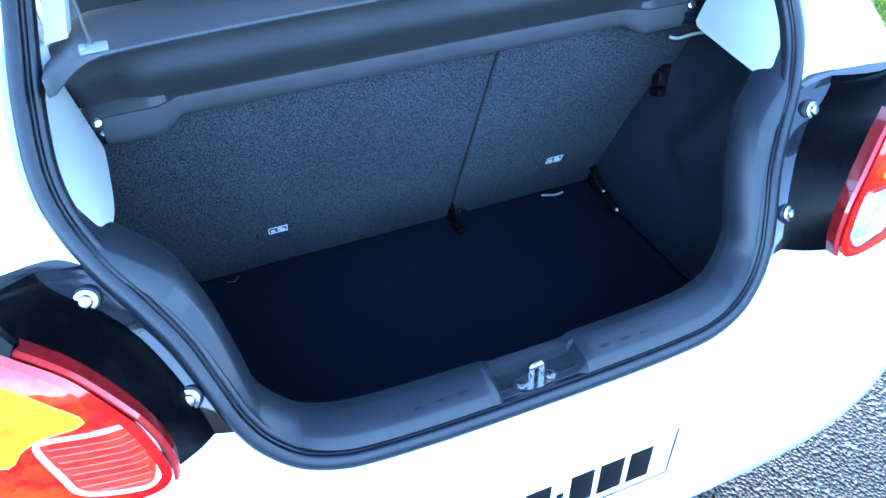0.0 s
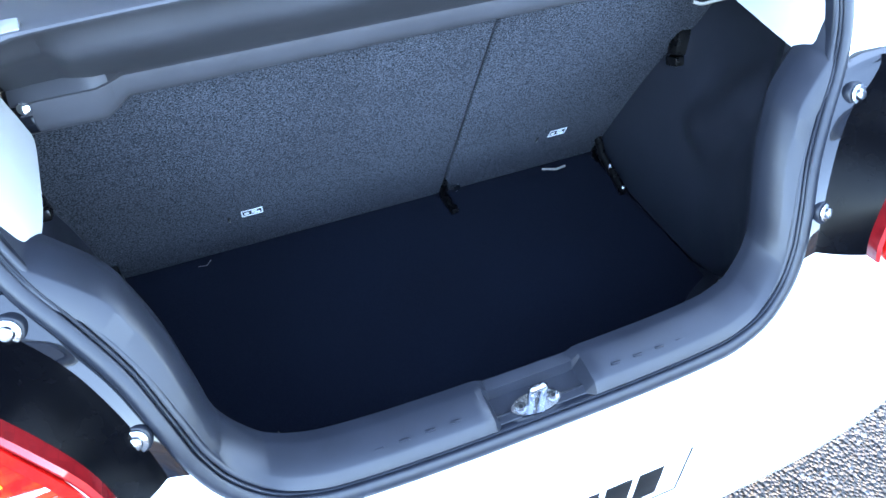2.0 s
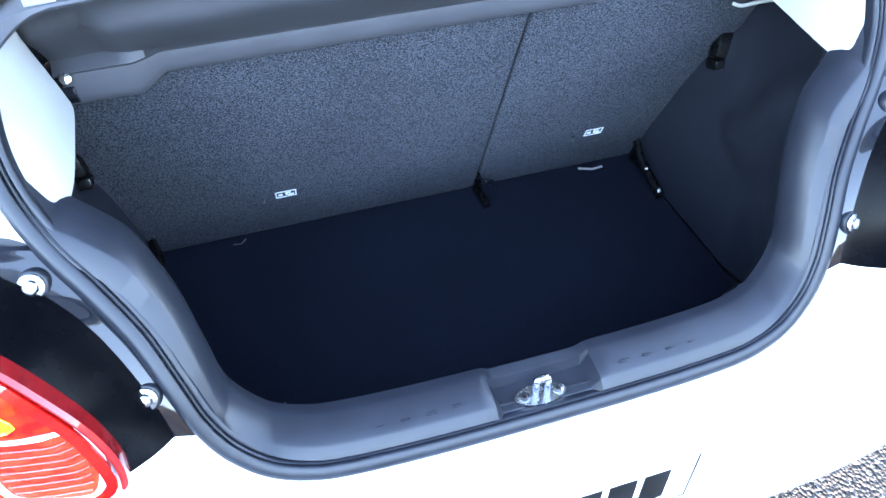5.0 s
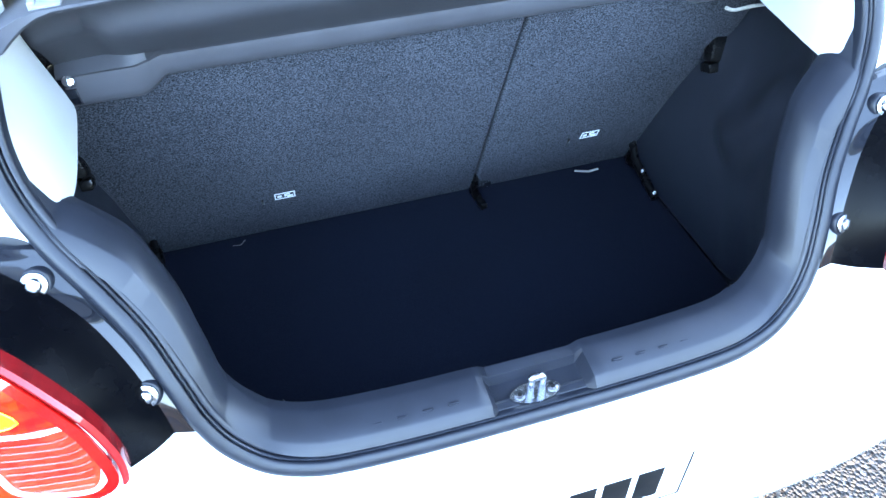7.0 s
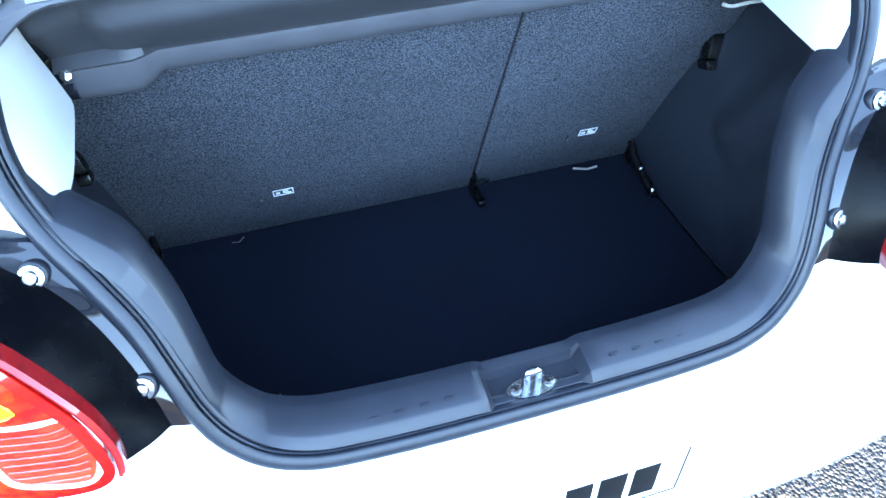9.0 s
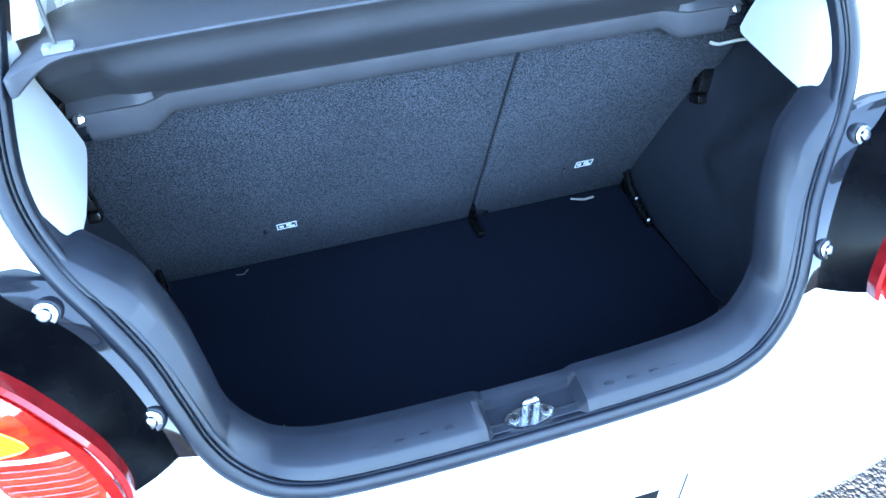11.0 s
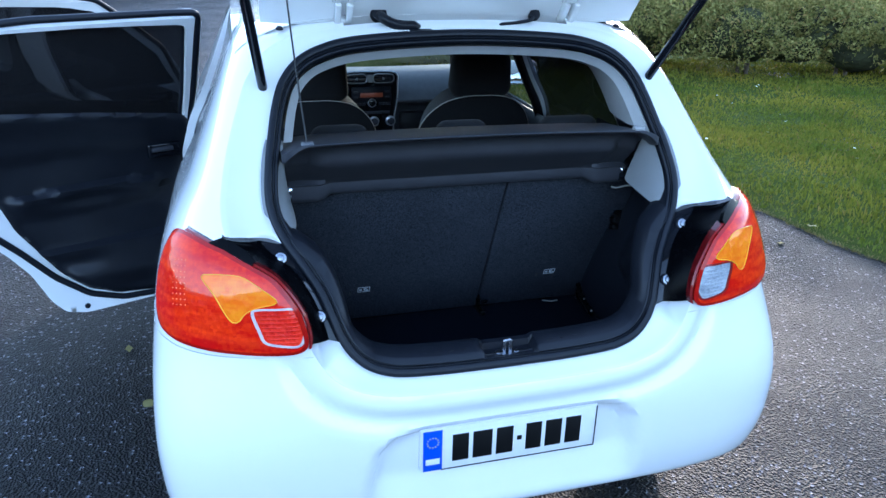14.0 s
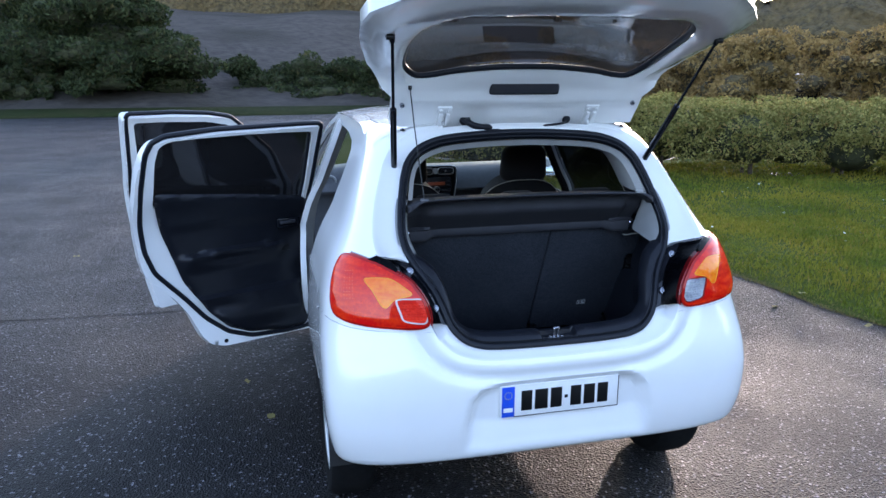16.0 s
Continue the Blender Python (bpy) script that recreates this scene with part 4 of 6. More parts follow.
    # tops of the rear headrests
    for x, w in ((-0.30, 0.165), (0.06, 0.155), (0.40, 0.185)):
        bm = box((w, 0.09, 0.22), (0, 0, 0), bevel=0.035, segs=4)
        bmesh.ops.transform(bm, matrix=pose(x, 0.70, 1.095, -12, 0, 0), verts=bm.verts)
        part("headrest", bm, SEAT_CLOTH, seat, "dark cloth rear headrest")
    part("seat_squab", box((1.12, 0.16, 0.56), (0, 0.80, 0.80), (lean * 0.6, 0, 0), bevel=0.05, segs=3), SEAT_CLOTH, seat)


seat_backs()

# floor mat: a thing of its own that lies in the boot
def boot_mat():
    out = curve_points([(0, .150), (.30, .150), (.43, .175), (.500, .26), (.508, .45), (.508, .62), (.508, .79), (0, .80), (-.508, .79), (-.508, .62), (-.508, .45), (-.500, .26), (-.43, .175), (-.30, .150)], 90, True)
    v, f = patch(out, (), 0.04)
    p = np.stack([v[:, 0], v[:, 1], FLOOR_Z + 0.006 + 0.002 * np.sin(v[:, 0] * 9) * np.sin(v[:, 1] * 11)], -1)
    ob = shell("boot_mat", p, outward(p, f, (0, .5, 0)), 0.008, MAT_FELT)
    tagged(ob, "near-black felt mat lying on the boot floor", "mat")


boot_mat()


def pillar_covers():
    """White lower covers of the rear pillars, beside the shelf."""
    for s in (-1, 1):
        a = curve_points([(.484, .252, 1.055), (.494, .277, 1.09), (.500, .310, 1.135), (.497, .345, 1.185), (.488, .378, 1.228), (.479, .403, 1.25)], 40)     # along the seal
        b = curve_points([(.482, .255, 1.052), (.473, .268, 1.052), (.465, .290, 1.057), (.459, .322, 1.064), (.459, .38, 1.071), (.461, .438, 1.078), (.464, .444, 1.092), (.469, .434, 1.13), (.473, .418, 1.17),
                          (.477, .402, 1.215)], 40)   # inner edge
        ret = b + np.array((.075, .05, -.02))
        fade = np.clip((a[:, 2:] - 1.065) / 0.04, 0, 1)
        rows = [a + np.array((.034, -.012, .004)) * fade, a + np.array((.016, -.008, .002)) * fade]
        for t in np.linspace(0, 1, 9):
            mid = a * (1 - t) + b * t
            rows.append(mid + np.array((-.004, -.004, .002)) * math.sin(math.pi * t))
        rows += [b + (ret - b) * t for t in (0.04, 0.1, 0.4, 1.0)]
        rows = [[(s * x, y, z) for x, y, z in r] for r in rows]
        loft("pillar_cover", rows, WHITE_TRIM, car, "white moulded plastic cover at foot of rear pillar", flip=(s < 0), sharp=40)
        # pin and socket that hold the shelf
        part("shelf_socket", join(box((0.022, 0.034, 0.040), (s * 0.476, 0.488, 1.090), (20, 0, 0), bevel=0.006), cyl(0.014, 0.024, (s * 0.470, 0.478, 1.080), (0, 90, 0), 16)), GLOSS_BLACK, car)
        part("shelf_pin", cyl(0.0075, 0.014, (s * 0.462, 0.466, 1.103), (60, 0, 0), 16, bevel=0.003), CHROME, car)


pillar_covers()


def parcel_shelf():
    # front edge, top, thin lip, hollow under it, rounded bulge, undercut and hanging ledge
    prof = [(.560, 1.175), (.562, 1.195), (.555, 1.2205), (.540, 1.2265), (.50, 1.2325), (.42, 1.243), (.36, 1.2510), (.338, 1.2540), (.3315, 1.2540), (.3300, 1.2520), (.3315, 1.2495), (.340, 1.2470), (.370, 1.2400), (.395, 1.2290), (.404, 1.2150),
            (.4055, 1.2030), (.4045, 1.1940), (.4055, 1.1860), (.410, 1.1780), (.4185, 1.1690), (.432, 1.1570), (.452, 1.1390), (.474, 1.1210), (.487, 1.1105), (.4905, 1.1060), (.4895, 1.1010), (.4905, 1.0890), (.4935, 1.0790), (.4985, 1.0745), (.506, 1.0745), (.53, 1.082), (.556, 1.15)]
    xs = np.r_[-0.481, -0.478, -0.472, np.linspace(-0.461, 0.461, 63), 0.472, 0.478, 0.481]
    rows = []
    for x in xs:
        a = abs(x) / 0.481
        drop = -0.007 * a ** 2 - 0.020 * max(0, (a - 0.88) / 0.12) ** 2 - 0.004 * x
        end = max(0, (abs(x) - 0.461) / 0.020)
        step = np.clip((0.385 - abs(x)) / 0.030, 0, 1)
        step = step * step * (3 - 2 * step)
        pocket = np.clip((abs(x) - 0.395) / 0.016, 0, 1)
        row = []
        for k, (y, z) in enumerate(prof):
            hang = np.clip((1.245 - z) / 0.15, 0, 1)
            yy, zz = y, z + drop * (1 - hang)
            if 9 <= k <= 12:
                zz -= 0.016 * np.clip((a - 0.86) / 0.12, 0, 1) ** 1.5
            if 23 <= k <= 29:
                zz += (0.012 if k > 25 else 0.0) * (step - 1)
                yy -= 0.020 * (1 - step)
            if 12 <= k <= 22:
                yy += 0.028 * pocket * math.sin(math.pi * np.clip((z - 1.10) / 0.145, 0, 1))
            row.append((x - math.copysign(0.006 * end * hang, x), yy + (0.016 * end ** 2 - 0.016 * a ** 4) * (1 - hang), zz))
        rows.append(row)
    ob = loft("parcel_shelf", rows, PLASTIC, None, flip=True, sharp=40, caps=True)
    tagged(ob, "dark grey moulded parcel shelf resting across the boot", "parcel shelf")
    for s in (-1, 1):
        part("cord_clip", join(box((0.026, 0.018, 0.010), (s * 0.421, 0.336, 1.2490), (8, 0, 0), bevel=0.002), box((0.008, 0.014, 0.013), (s * 0.433, 0.336, 1.2495), bevel=0.002)), CLIP_GREY if s < 0 else GREY_TRIM, ob, "pale grey cord clip")
    return ob


parcel_shelf()
# lifting cord from tailgate to shelf, and the loose one hanging on the other side
cord = curve_points([(-.445, .470, 1.640), (-.440, .425, 1.51), (-.432, .375, 1.37), (-.424, .335, 1.256)], 30)
tube("shelf_cord", cord, 0.0022, INK, car, "thin black lifting cord")
part("cord_knob", cyl(0.007, 0.016, tuple(cord[0]), (10, 0, 0), 12, bevel=0.003), INK, car)
tube("loose_cord", curve_points([(.500, .455, 1.055), (.475, .462, 1.052), (.452, .470, 1.046), (.440, .476, 1.049)], 14), 0.0028, STRING, car, "pale loose shelf cord")


# ---- tail lamps ----
LENS = [(.632, 1.070), (.614, 1.079), (.585, 1.083), (.545, 1.081), (.50, 1.073), (.47, 1.065), (.405, 1.032), (.378, 1.003), (.354, .960), (.344, .925), (.339, .897), (.340, .880), (.350, .868), (.38, .866),
        (.43, .870), (.49, .875), (.545, .882), (.590, .895), (.615, .920), (.632, .96), (.643, 1.0), (.645, 1.04)]
AMBER = [(.503, 1.018), (.490, 1.024), (.468, 1.027), (.437, 1.025), (.403, 1.001), (.385, .980), (.410, .969), (.425, .957), (.433, .940), (.445, .941), (.474, .987)]
REVERSE = [(.418, .959), (.409, .967), (.388, .968), (.360, .966), (.347, .940), (.343, .909), (.350, .885), (.376, .887), (.397, .896), (.406, .920)]


def lens_terms(uv):
    a, b = (uv[:, 0] - 0.52) / 0.20, (uv[:, 1] - 0.97) / 0.11
    return np.stack([a ** i * b ** j for i in range(5) for j in range(5 - i)], -1)


def fair_fit():
    """A fair, wave-free surface through the body where the lamps sit."""
    g = np.stack(np.meshgrid(np.linspace(.32, .72, 36), np.linspace(.86, 1.09, 24)), -1).reshape(-1, 2)
    return np.linalg.lstsq(lens_terms(g), skin(g[:, 0], g[:, 1]), rcond=None)[0]


FAIR = fair_fit()


def fair(u, z, side):
    p = lens_terms(np.stack([np.asarray(u), np.asarray(z)], -1)) @ FAIR
    p[:, 0] *= side
    return p


def lens_surface(uv, lift, side, loop, edge=0.02):
    p = fair(uv[:, 0], uv[:, 1], side)
    q = fair(uv[:, 0] + 1e-3, uv[:, 1], side)
    r = fair(uv[:, 0], uv[:, 1] + 1e-3, side)
    n = np.cross(q - p, r - p)
    n /= np.linalg.norm(n, axis=1, keepdims=True)
    n *= np.sign((n * (p - np.array(CENTRE))).sum(1))[:, None]
    sc = np.array((1.25, 1.0))
    dome = np.clip(edge_distance(uv * sc, loop * sc) / edge, 0, 1)
    dome = np.sin(dome * math.pi / 2)
    return p + n * (lift[0] + (lift[1] - lift[0]) * dome)[:, None]


def tail_lamp(side):
    lamp = new("tail_lamp")
    lamp.parent = car
    lamp["label"] = "red and amber tail lamp in a black housing"
    out = curve_points(LENS, 260, True)
    for _ in range(10):
        out = (np.roll(out, 1, 0) + 2 * out + np.roll(out, -1, 0)) / 4
    amb, rev = curve_points(AMBER, 50, True), curve_points(REVERSE, 50, True)
    rev_in = rev + loop_normals(rev) * np.sign(((rev.mean(0) - rev) * loop_normals(rev)).sum()) * 0.0040
    core_loop = shrink(out, 0.0065)
    v, f = patch(out, (core_loop,), 0.0050, (1.25, 1.0))
    p = lens_surface(v, (0.013, 0.020), side, out, 0.032)
    shell("lens_border", p, outward(p, f, CENTRE), 0.014, LENS_BORDER, lamp, "deep red border of the lens", sharp=70)
    v, f = patch(core_loop, (amb, rev), 0.0050, (1.25, 1.0))
    p = lens_surface(v, (0.013, 0.020), side, out, 0.032)
    shell("red_lens", p, outward(p, f, CENTRE), 0.014, LENS_RED, lamp, "glossy red lamp lens", sharp=70)
    v, f = patch(amb, (), 0.009, (1.25, 1.0))
    p = lens_surface(v, (0.006, 0.0192), side, out)
    shell("indicator_lens", p, outward(p, f, CENTRE), 0.01, LENS_AMBER, lamp, "amber indicator lens")
    line = lens_surface(amb, (0.006, 0.0200), side, out)
    tube("indicator_border", line, 0.0010, LENS_YELLOW, lamp, "thin yellow border", segs=6, closed=True)
    # reflex dots near the outer edge
    for i in range(4 if side < 0 else 0):
        for k in range(9):
            t = k / 8
            uv = np.array([(0.522 + 0.009 * i + 0.022 * t, 0.955 + 0.080 * t - 0.002 * (i - 2))])
            at = lens_surface(uv, (0.013, 0.0195), side, out, 0.032)[0]
            part("reflex_dot", cyl(0.0020, 0.0024, tuple(at), (90, 0, side * 32), 8, r2=0.0012), LENS_DOT, lamp)
    v, f = patch(rev, (rev_in,), 0.006, (1.25, 1.0))
    p = lens_surface(v, (0.006, 0.022), side, out)
    shell("reflector_frame", p, outward(p, f, CENTRE), 0.01, LAMP_FRAME if side < 0 else LENS_RIM, lamp, "bright frame")
    v, f = patch(rev_in, (), 0.007, (1.25, 1.0))
    p = lens_surface(v, (0.006, 0.0195), side, out)
    shell("fog_lens" if side < 0 else "reversing_lens", p, outward(p, f, CENTRE), 0.01, LENS_REFLEX if side < 0 else LENS_CLEAR, lamp,
          "ribbed red fog lens" if side < 0 else "ribbed clear reversing lens")
    # ribs across the small lens
    lo, hi = rev_in.min(0), rev_in.max(0)
    for z in np.arange(lo[1] + 0.008, hi[1] - 0.004, 0.0085):
        us = np.linspace(lo[0], hi[0], 60)
        ok = inside(np.stack([us, 0 * us + z], -1), rev_in)
        if ok.sum() > 4:
            uu = np.linspace(us[ok][0] + .003, us[ok][-1] - .003, 14)
            line = lens_surface(np.stack([uu, 0 * uu + z], -1), (0.006, 0.0205), side, out)
            tube("lens_rib", line, 0.0016, LENS_REFLEX if side < 0 else LENS_CLEAR, lamp, segs=6)
    # dark edge that the lens turns towards the boot
    inner = curve_points([(.590, 1.084), (.545, 1.082), (.51, 1.075), (.47, 1.066), (.405, 1.034), (.378, 1.005), (.352, .960), (.341, .922), (.336, .894), (.338, .876)], 60)
    for _ in range(12):
        inner[1:-1] = (inner[:-2] + 2 * inner[1:-1] + inner[2:]) / 4
    a = lens_surface(inner, (0.010, 0.010), side, out)
    rim = [a + (side * 0.0015, 0.001, 0), a, a + (side * -0.002, -0.001, 0.001), a + (side * -0.0055, 0.003, 0.002)]
    loft("lens_rim", rim, LENS_RIM, lamp, "dark red clear edge of the lens", flip=(side > 0))
    rows = [a + (side * -0.0055, 0.003, 0.002), a + (side * -0.0062, 0.008, 0.002), a + (side * -0.007, 0.020, 0.002)]
    loft("lens_edge", rows, LENS_EDGE, lamp, "dark red moulded lens edge", flip=(side > 0))
    # black housing with its flange, between lens and seal
    i0, i1 = int(5.75 * STEPS), int(10.05 * STEPS)
    sel = np.arange(i0, i1 + 1)
    o = OPEN_F[sel]
    run = np.r_[0, np.cumsum(np.linalg.norm(np.diff(o, axis=0), axis=1))]
    o = np.stack([np.interp(np.linspace(0, run[-1], 70), run, o[:, j]) for j in (0, 1)], -1)
    q = np.linspace(1.0, 0.0, len(o))
    near = a[inner[:, 0] < 0.500]
    edge = np.stack([np.interp(q, np.linspace(0, 1, len(near)), near[:, j]) for j in range(3)], -1)
    # the housing's upper end rises to a point on the shoulder beside the lens
    peak = lens_surface(np.array([(0.491, 1.087)]), (0.013, 0.013), side, out)[0]
    rise = np.clip((np.arange(len(o)) - 50) / 15, 0, 1)[:, None]
    edge = (edge + np.array((side * -0.006, 0.016, 0.002))) * (1 - rise) + peak * rise
    base = np.stack([side * (o[:, 0] + 0.002), seal_y(o[:, 1]) - 0.004, o[:, 1]], -1)
    rows = []
    for t, m in ((0.0, 0.0), (0.12, 0.0), (0.26, 0.0), (0.40, 0.0), (0.43, 0.04), (0.49, 0.17), (0.56, 0.31), (0.64, 0.46), (0.73, 0.61), (0.83, 0.76), (0.92, 0.89), (1.0, 1.0)):
        r = base + (edge - base) * t
        r[:, 1] = base[:, 1] * (1 - m) + edge[:, 1] * m - 0.016 * rise[:, 0] * math.sin(math.pi * t * t)
        rows.append(r)
    loft("lamp_flange", rows[:4], GLOSS_BLACK, lamp, "gloss black flange of the lamp housing", flip=(side < 0), sharp=40)
    cut = 52
    loft("lamp_housing", [r[:cut + 1] for r in rows[3:]], SATIN_BLACK, lamp, "satin black lamp housing", flip=(side < 0), sharp=50)
    loft("housing_facet", [r[cut:] for r in rows[3:]], SATIN_BLACK, lamp, "black upper facet", flip=(side < 0), sharp=50)
    tip = np.array([(.490, 1.0885), (.500, 1.0840), (.514, 1.0765), (.490, 1.0700), (.460, 1.0610), (.430, 1.0460), (.428, 1.0560), (.445, 1.0720), (.465, 1.0810)])
    v, f = patch(tip, (), 0.006, (1.25, 1.0))
    p = lens_surface(v, (0.0125, 0.0125), side, out)
    shell("housing_tip", p, outward(p, f, CENTRE), 0.012, SATIN_BLACK, lamp, sharp=70)
    top = [r[-1] for r in rows]
    loft("housing_end", [top, [(x, y + 0.05, z + 0.002) for x, y, z in top]], GLOSS_BLACK, lamp)
    bot = [r[0] for r in rows]
    loft("housing_foot", [bot, [(x, y + 0.05, z - 0.002) for x, y, z in bot]], GLOSS_BLACK, lamp)
    for x, y, z in ((0.505, 0.216, 1.024), (0.433, 0.138, 0.909)):
        at = (side * x, y, z)
        b = new("lamp_bolt")
        b.parent = lamp
        b.matrix_basis = look(at, (at[0] * 1.05, at[1] - 1, at[2] + 0.55)) @ pose(0, 0, 0, 180, 0, 0)
        part("rubber_grommet", cyl(0.0180, 0.014, (0, 0, 0.0), segs=24, r2=0.0155, bevel=0.003), RUBBER, b)
        part("washer", cyl(0.0130, 0.004, (0, 0, 0.008), segs=24, bevel=0.001), BOLT, b)
        part("bolt_head", cyl(0.0084, 0.006, (0, 0, 0.0115), segs=20, r2=0.0068, bevel=0.0015), BOLT, b)


tail_lamp(-1)
tail_lamp(1)


# ---- number plate (its letters are plain bars) ----
def number_plate():
    pl = new("number_plate")
    pl.parent = car
    pl["label"] = "white number plate with a blue band and plain dark bars"
    pl.matrix_basis = pose(-0.003, 0.0245, 0.588, 0, 0, 0)
    part("plate_holder", box((0.450, 0.022, 0.116), (0, 0.0135, -0.001), bevel=0.003), PLATE_WHITE, pl)
    part("plate", box((0.442, 0.004, 0.118), bevel=0.0015), PLATE_WHITE, pl)
    part("blue_band", box((0.046, 0.002, 0.112), (-0.196, -0.0028, 0), bevel=0.0005), BLUE, pl)
    for sx, sz, px, pz in ((0.396, 0.0028, 0.0225, -0.0573), (0.0028, 0.117, 0.2192, 0)):
        part("border_line", box((sx, 0.0012, sz), (px, -0.0025, pz)), INK, pl)
    x = -0.148
    for w in (0.040, 0.048, 0.042, 0.012, 0.040, 0.042, 0.040):
        tall = 0.075 if w > 0.02 else 0.012
        part("character_bar", box((w, 0.0014, tall), (x + w / 2, -0.0027, 0), bevel=0.0004), INK, pl)
        x += w + 0.0105
    part("band_bar", box((0.034, 0.0012, 0.016), (-0.196, -0.0042, -0.030), bevel=0.0003), PLATE_WHITE, pl)
    for a in np.linspace(0, 2 * math.pi, 12, endpoint=False):
        part("band_dot", cyl(0.0016, 0.0012, (-0.196 + 0.0135 * math.cos(a), -0.0042, 0.024 + 0.0135 * math.sin(a)), (90, 0, 0), 8), material_yellow, pl)


material_yellow = material("dot_yellow", (0.7, 0.55, 0.05), 0.4, grain=(50, 0.05))
number_plate()


# ---- cabin ----
def front_seat(x, y):
    seat = new("front_seat")
    seat.parent = car
    seat.matrix_basis = pose(x, y, 0)
    # backrest: rounded shoulders, seen from behind
    out = curve_points([(-.20, .45), (-.235, .70), (-.245, .90), (-.225, 1.02), (-.16, 1.10), (-.08, 1.132), (0, 1.137), (.08, 1.132), (.16, 1.10), (.225, 1.02), (.245, .90), (.235, .70), (.20, .45), (0, .43)], 80, True)
    v, f = patch(out, (), 0.03)
    p = np.stack([v[:, 0], (1.10 - v[:, 1]) * 0.30 + 0.05 * (v[:, 0] / .25) ** 2, v[:, 1]], -1)
    shell("backrest", p, outward(p, f, (0, 3, 0.8)), 0.11, SEAT_CLOTH, seat, "dark cloth front seat backrest", sharp=60)
    pip = out[(out[:, 1] > 0.5)]
    k = np.argmin(np.abs(pip[:, 0] + 0.215) + np.abs(pip[:, 1] - 0.52))
    pip = np.roll(pip, -k, axis=0)
    tube("piping", [(a, (1.10 - b) * 0.30 + 0.05 * (a / .25) ** 2 + 0.005, b) for a, b in pip], 0.0032, PIPING, seat, "pale piping along the seat edge", segs=6)
    bm = box((0.25, 0.10, 0.185), bevel=0.042, segs=5)
    for q in bm.verts:
        q.co.x *= 1 - 0.12 * max(0, q.co.z) / 0.1
    bmesh.ops.transform(bm, matrix=pose(0, 0.03, 1.222, 4, 0, 0), verts=bm.verts)
    part("headrest", bm, SEAT_CLOTH, seat, "dark cloth headrest", sharp=70)
    for s in (-1, 1):
        tube("headrest_post", [(s * 0.06, 0.04, 1.09), (s * 0.06, 0.035, 1.16)], 0.006, CHROME, seat)
    part("cushion", box((0.48, 0.50, 0.16), (0, 0.36, 0.47), (4, 0, 0), bevel=0.05, segs=3), SEAT_CLOTH, seat)


front_seat(-0.295, 1.40)
front_seat(0.350, 1.40)


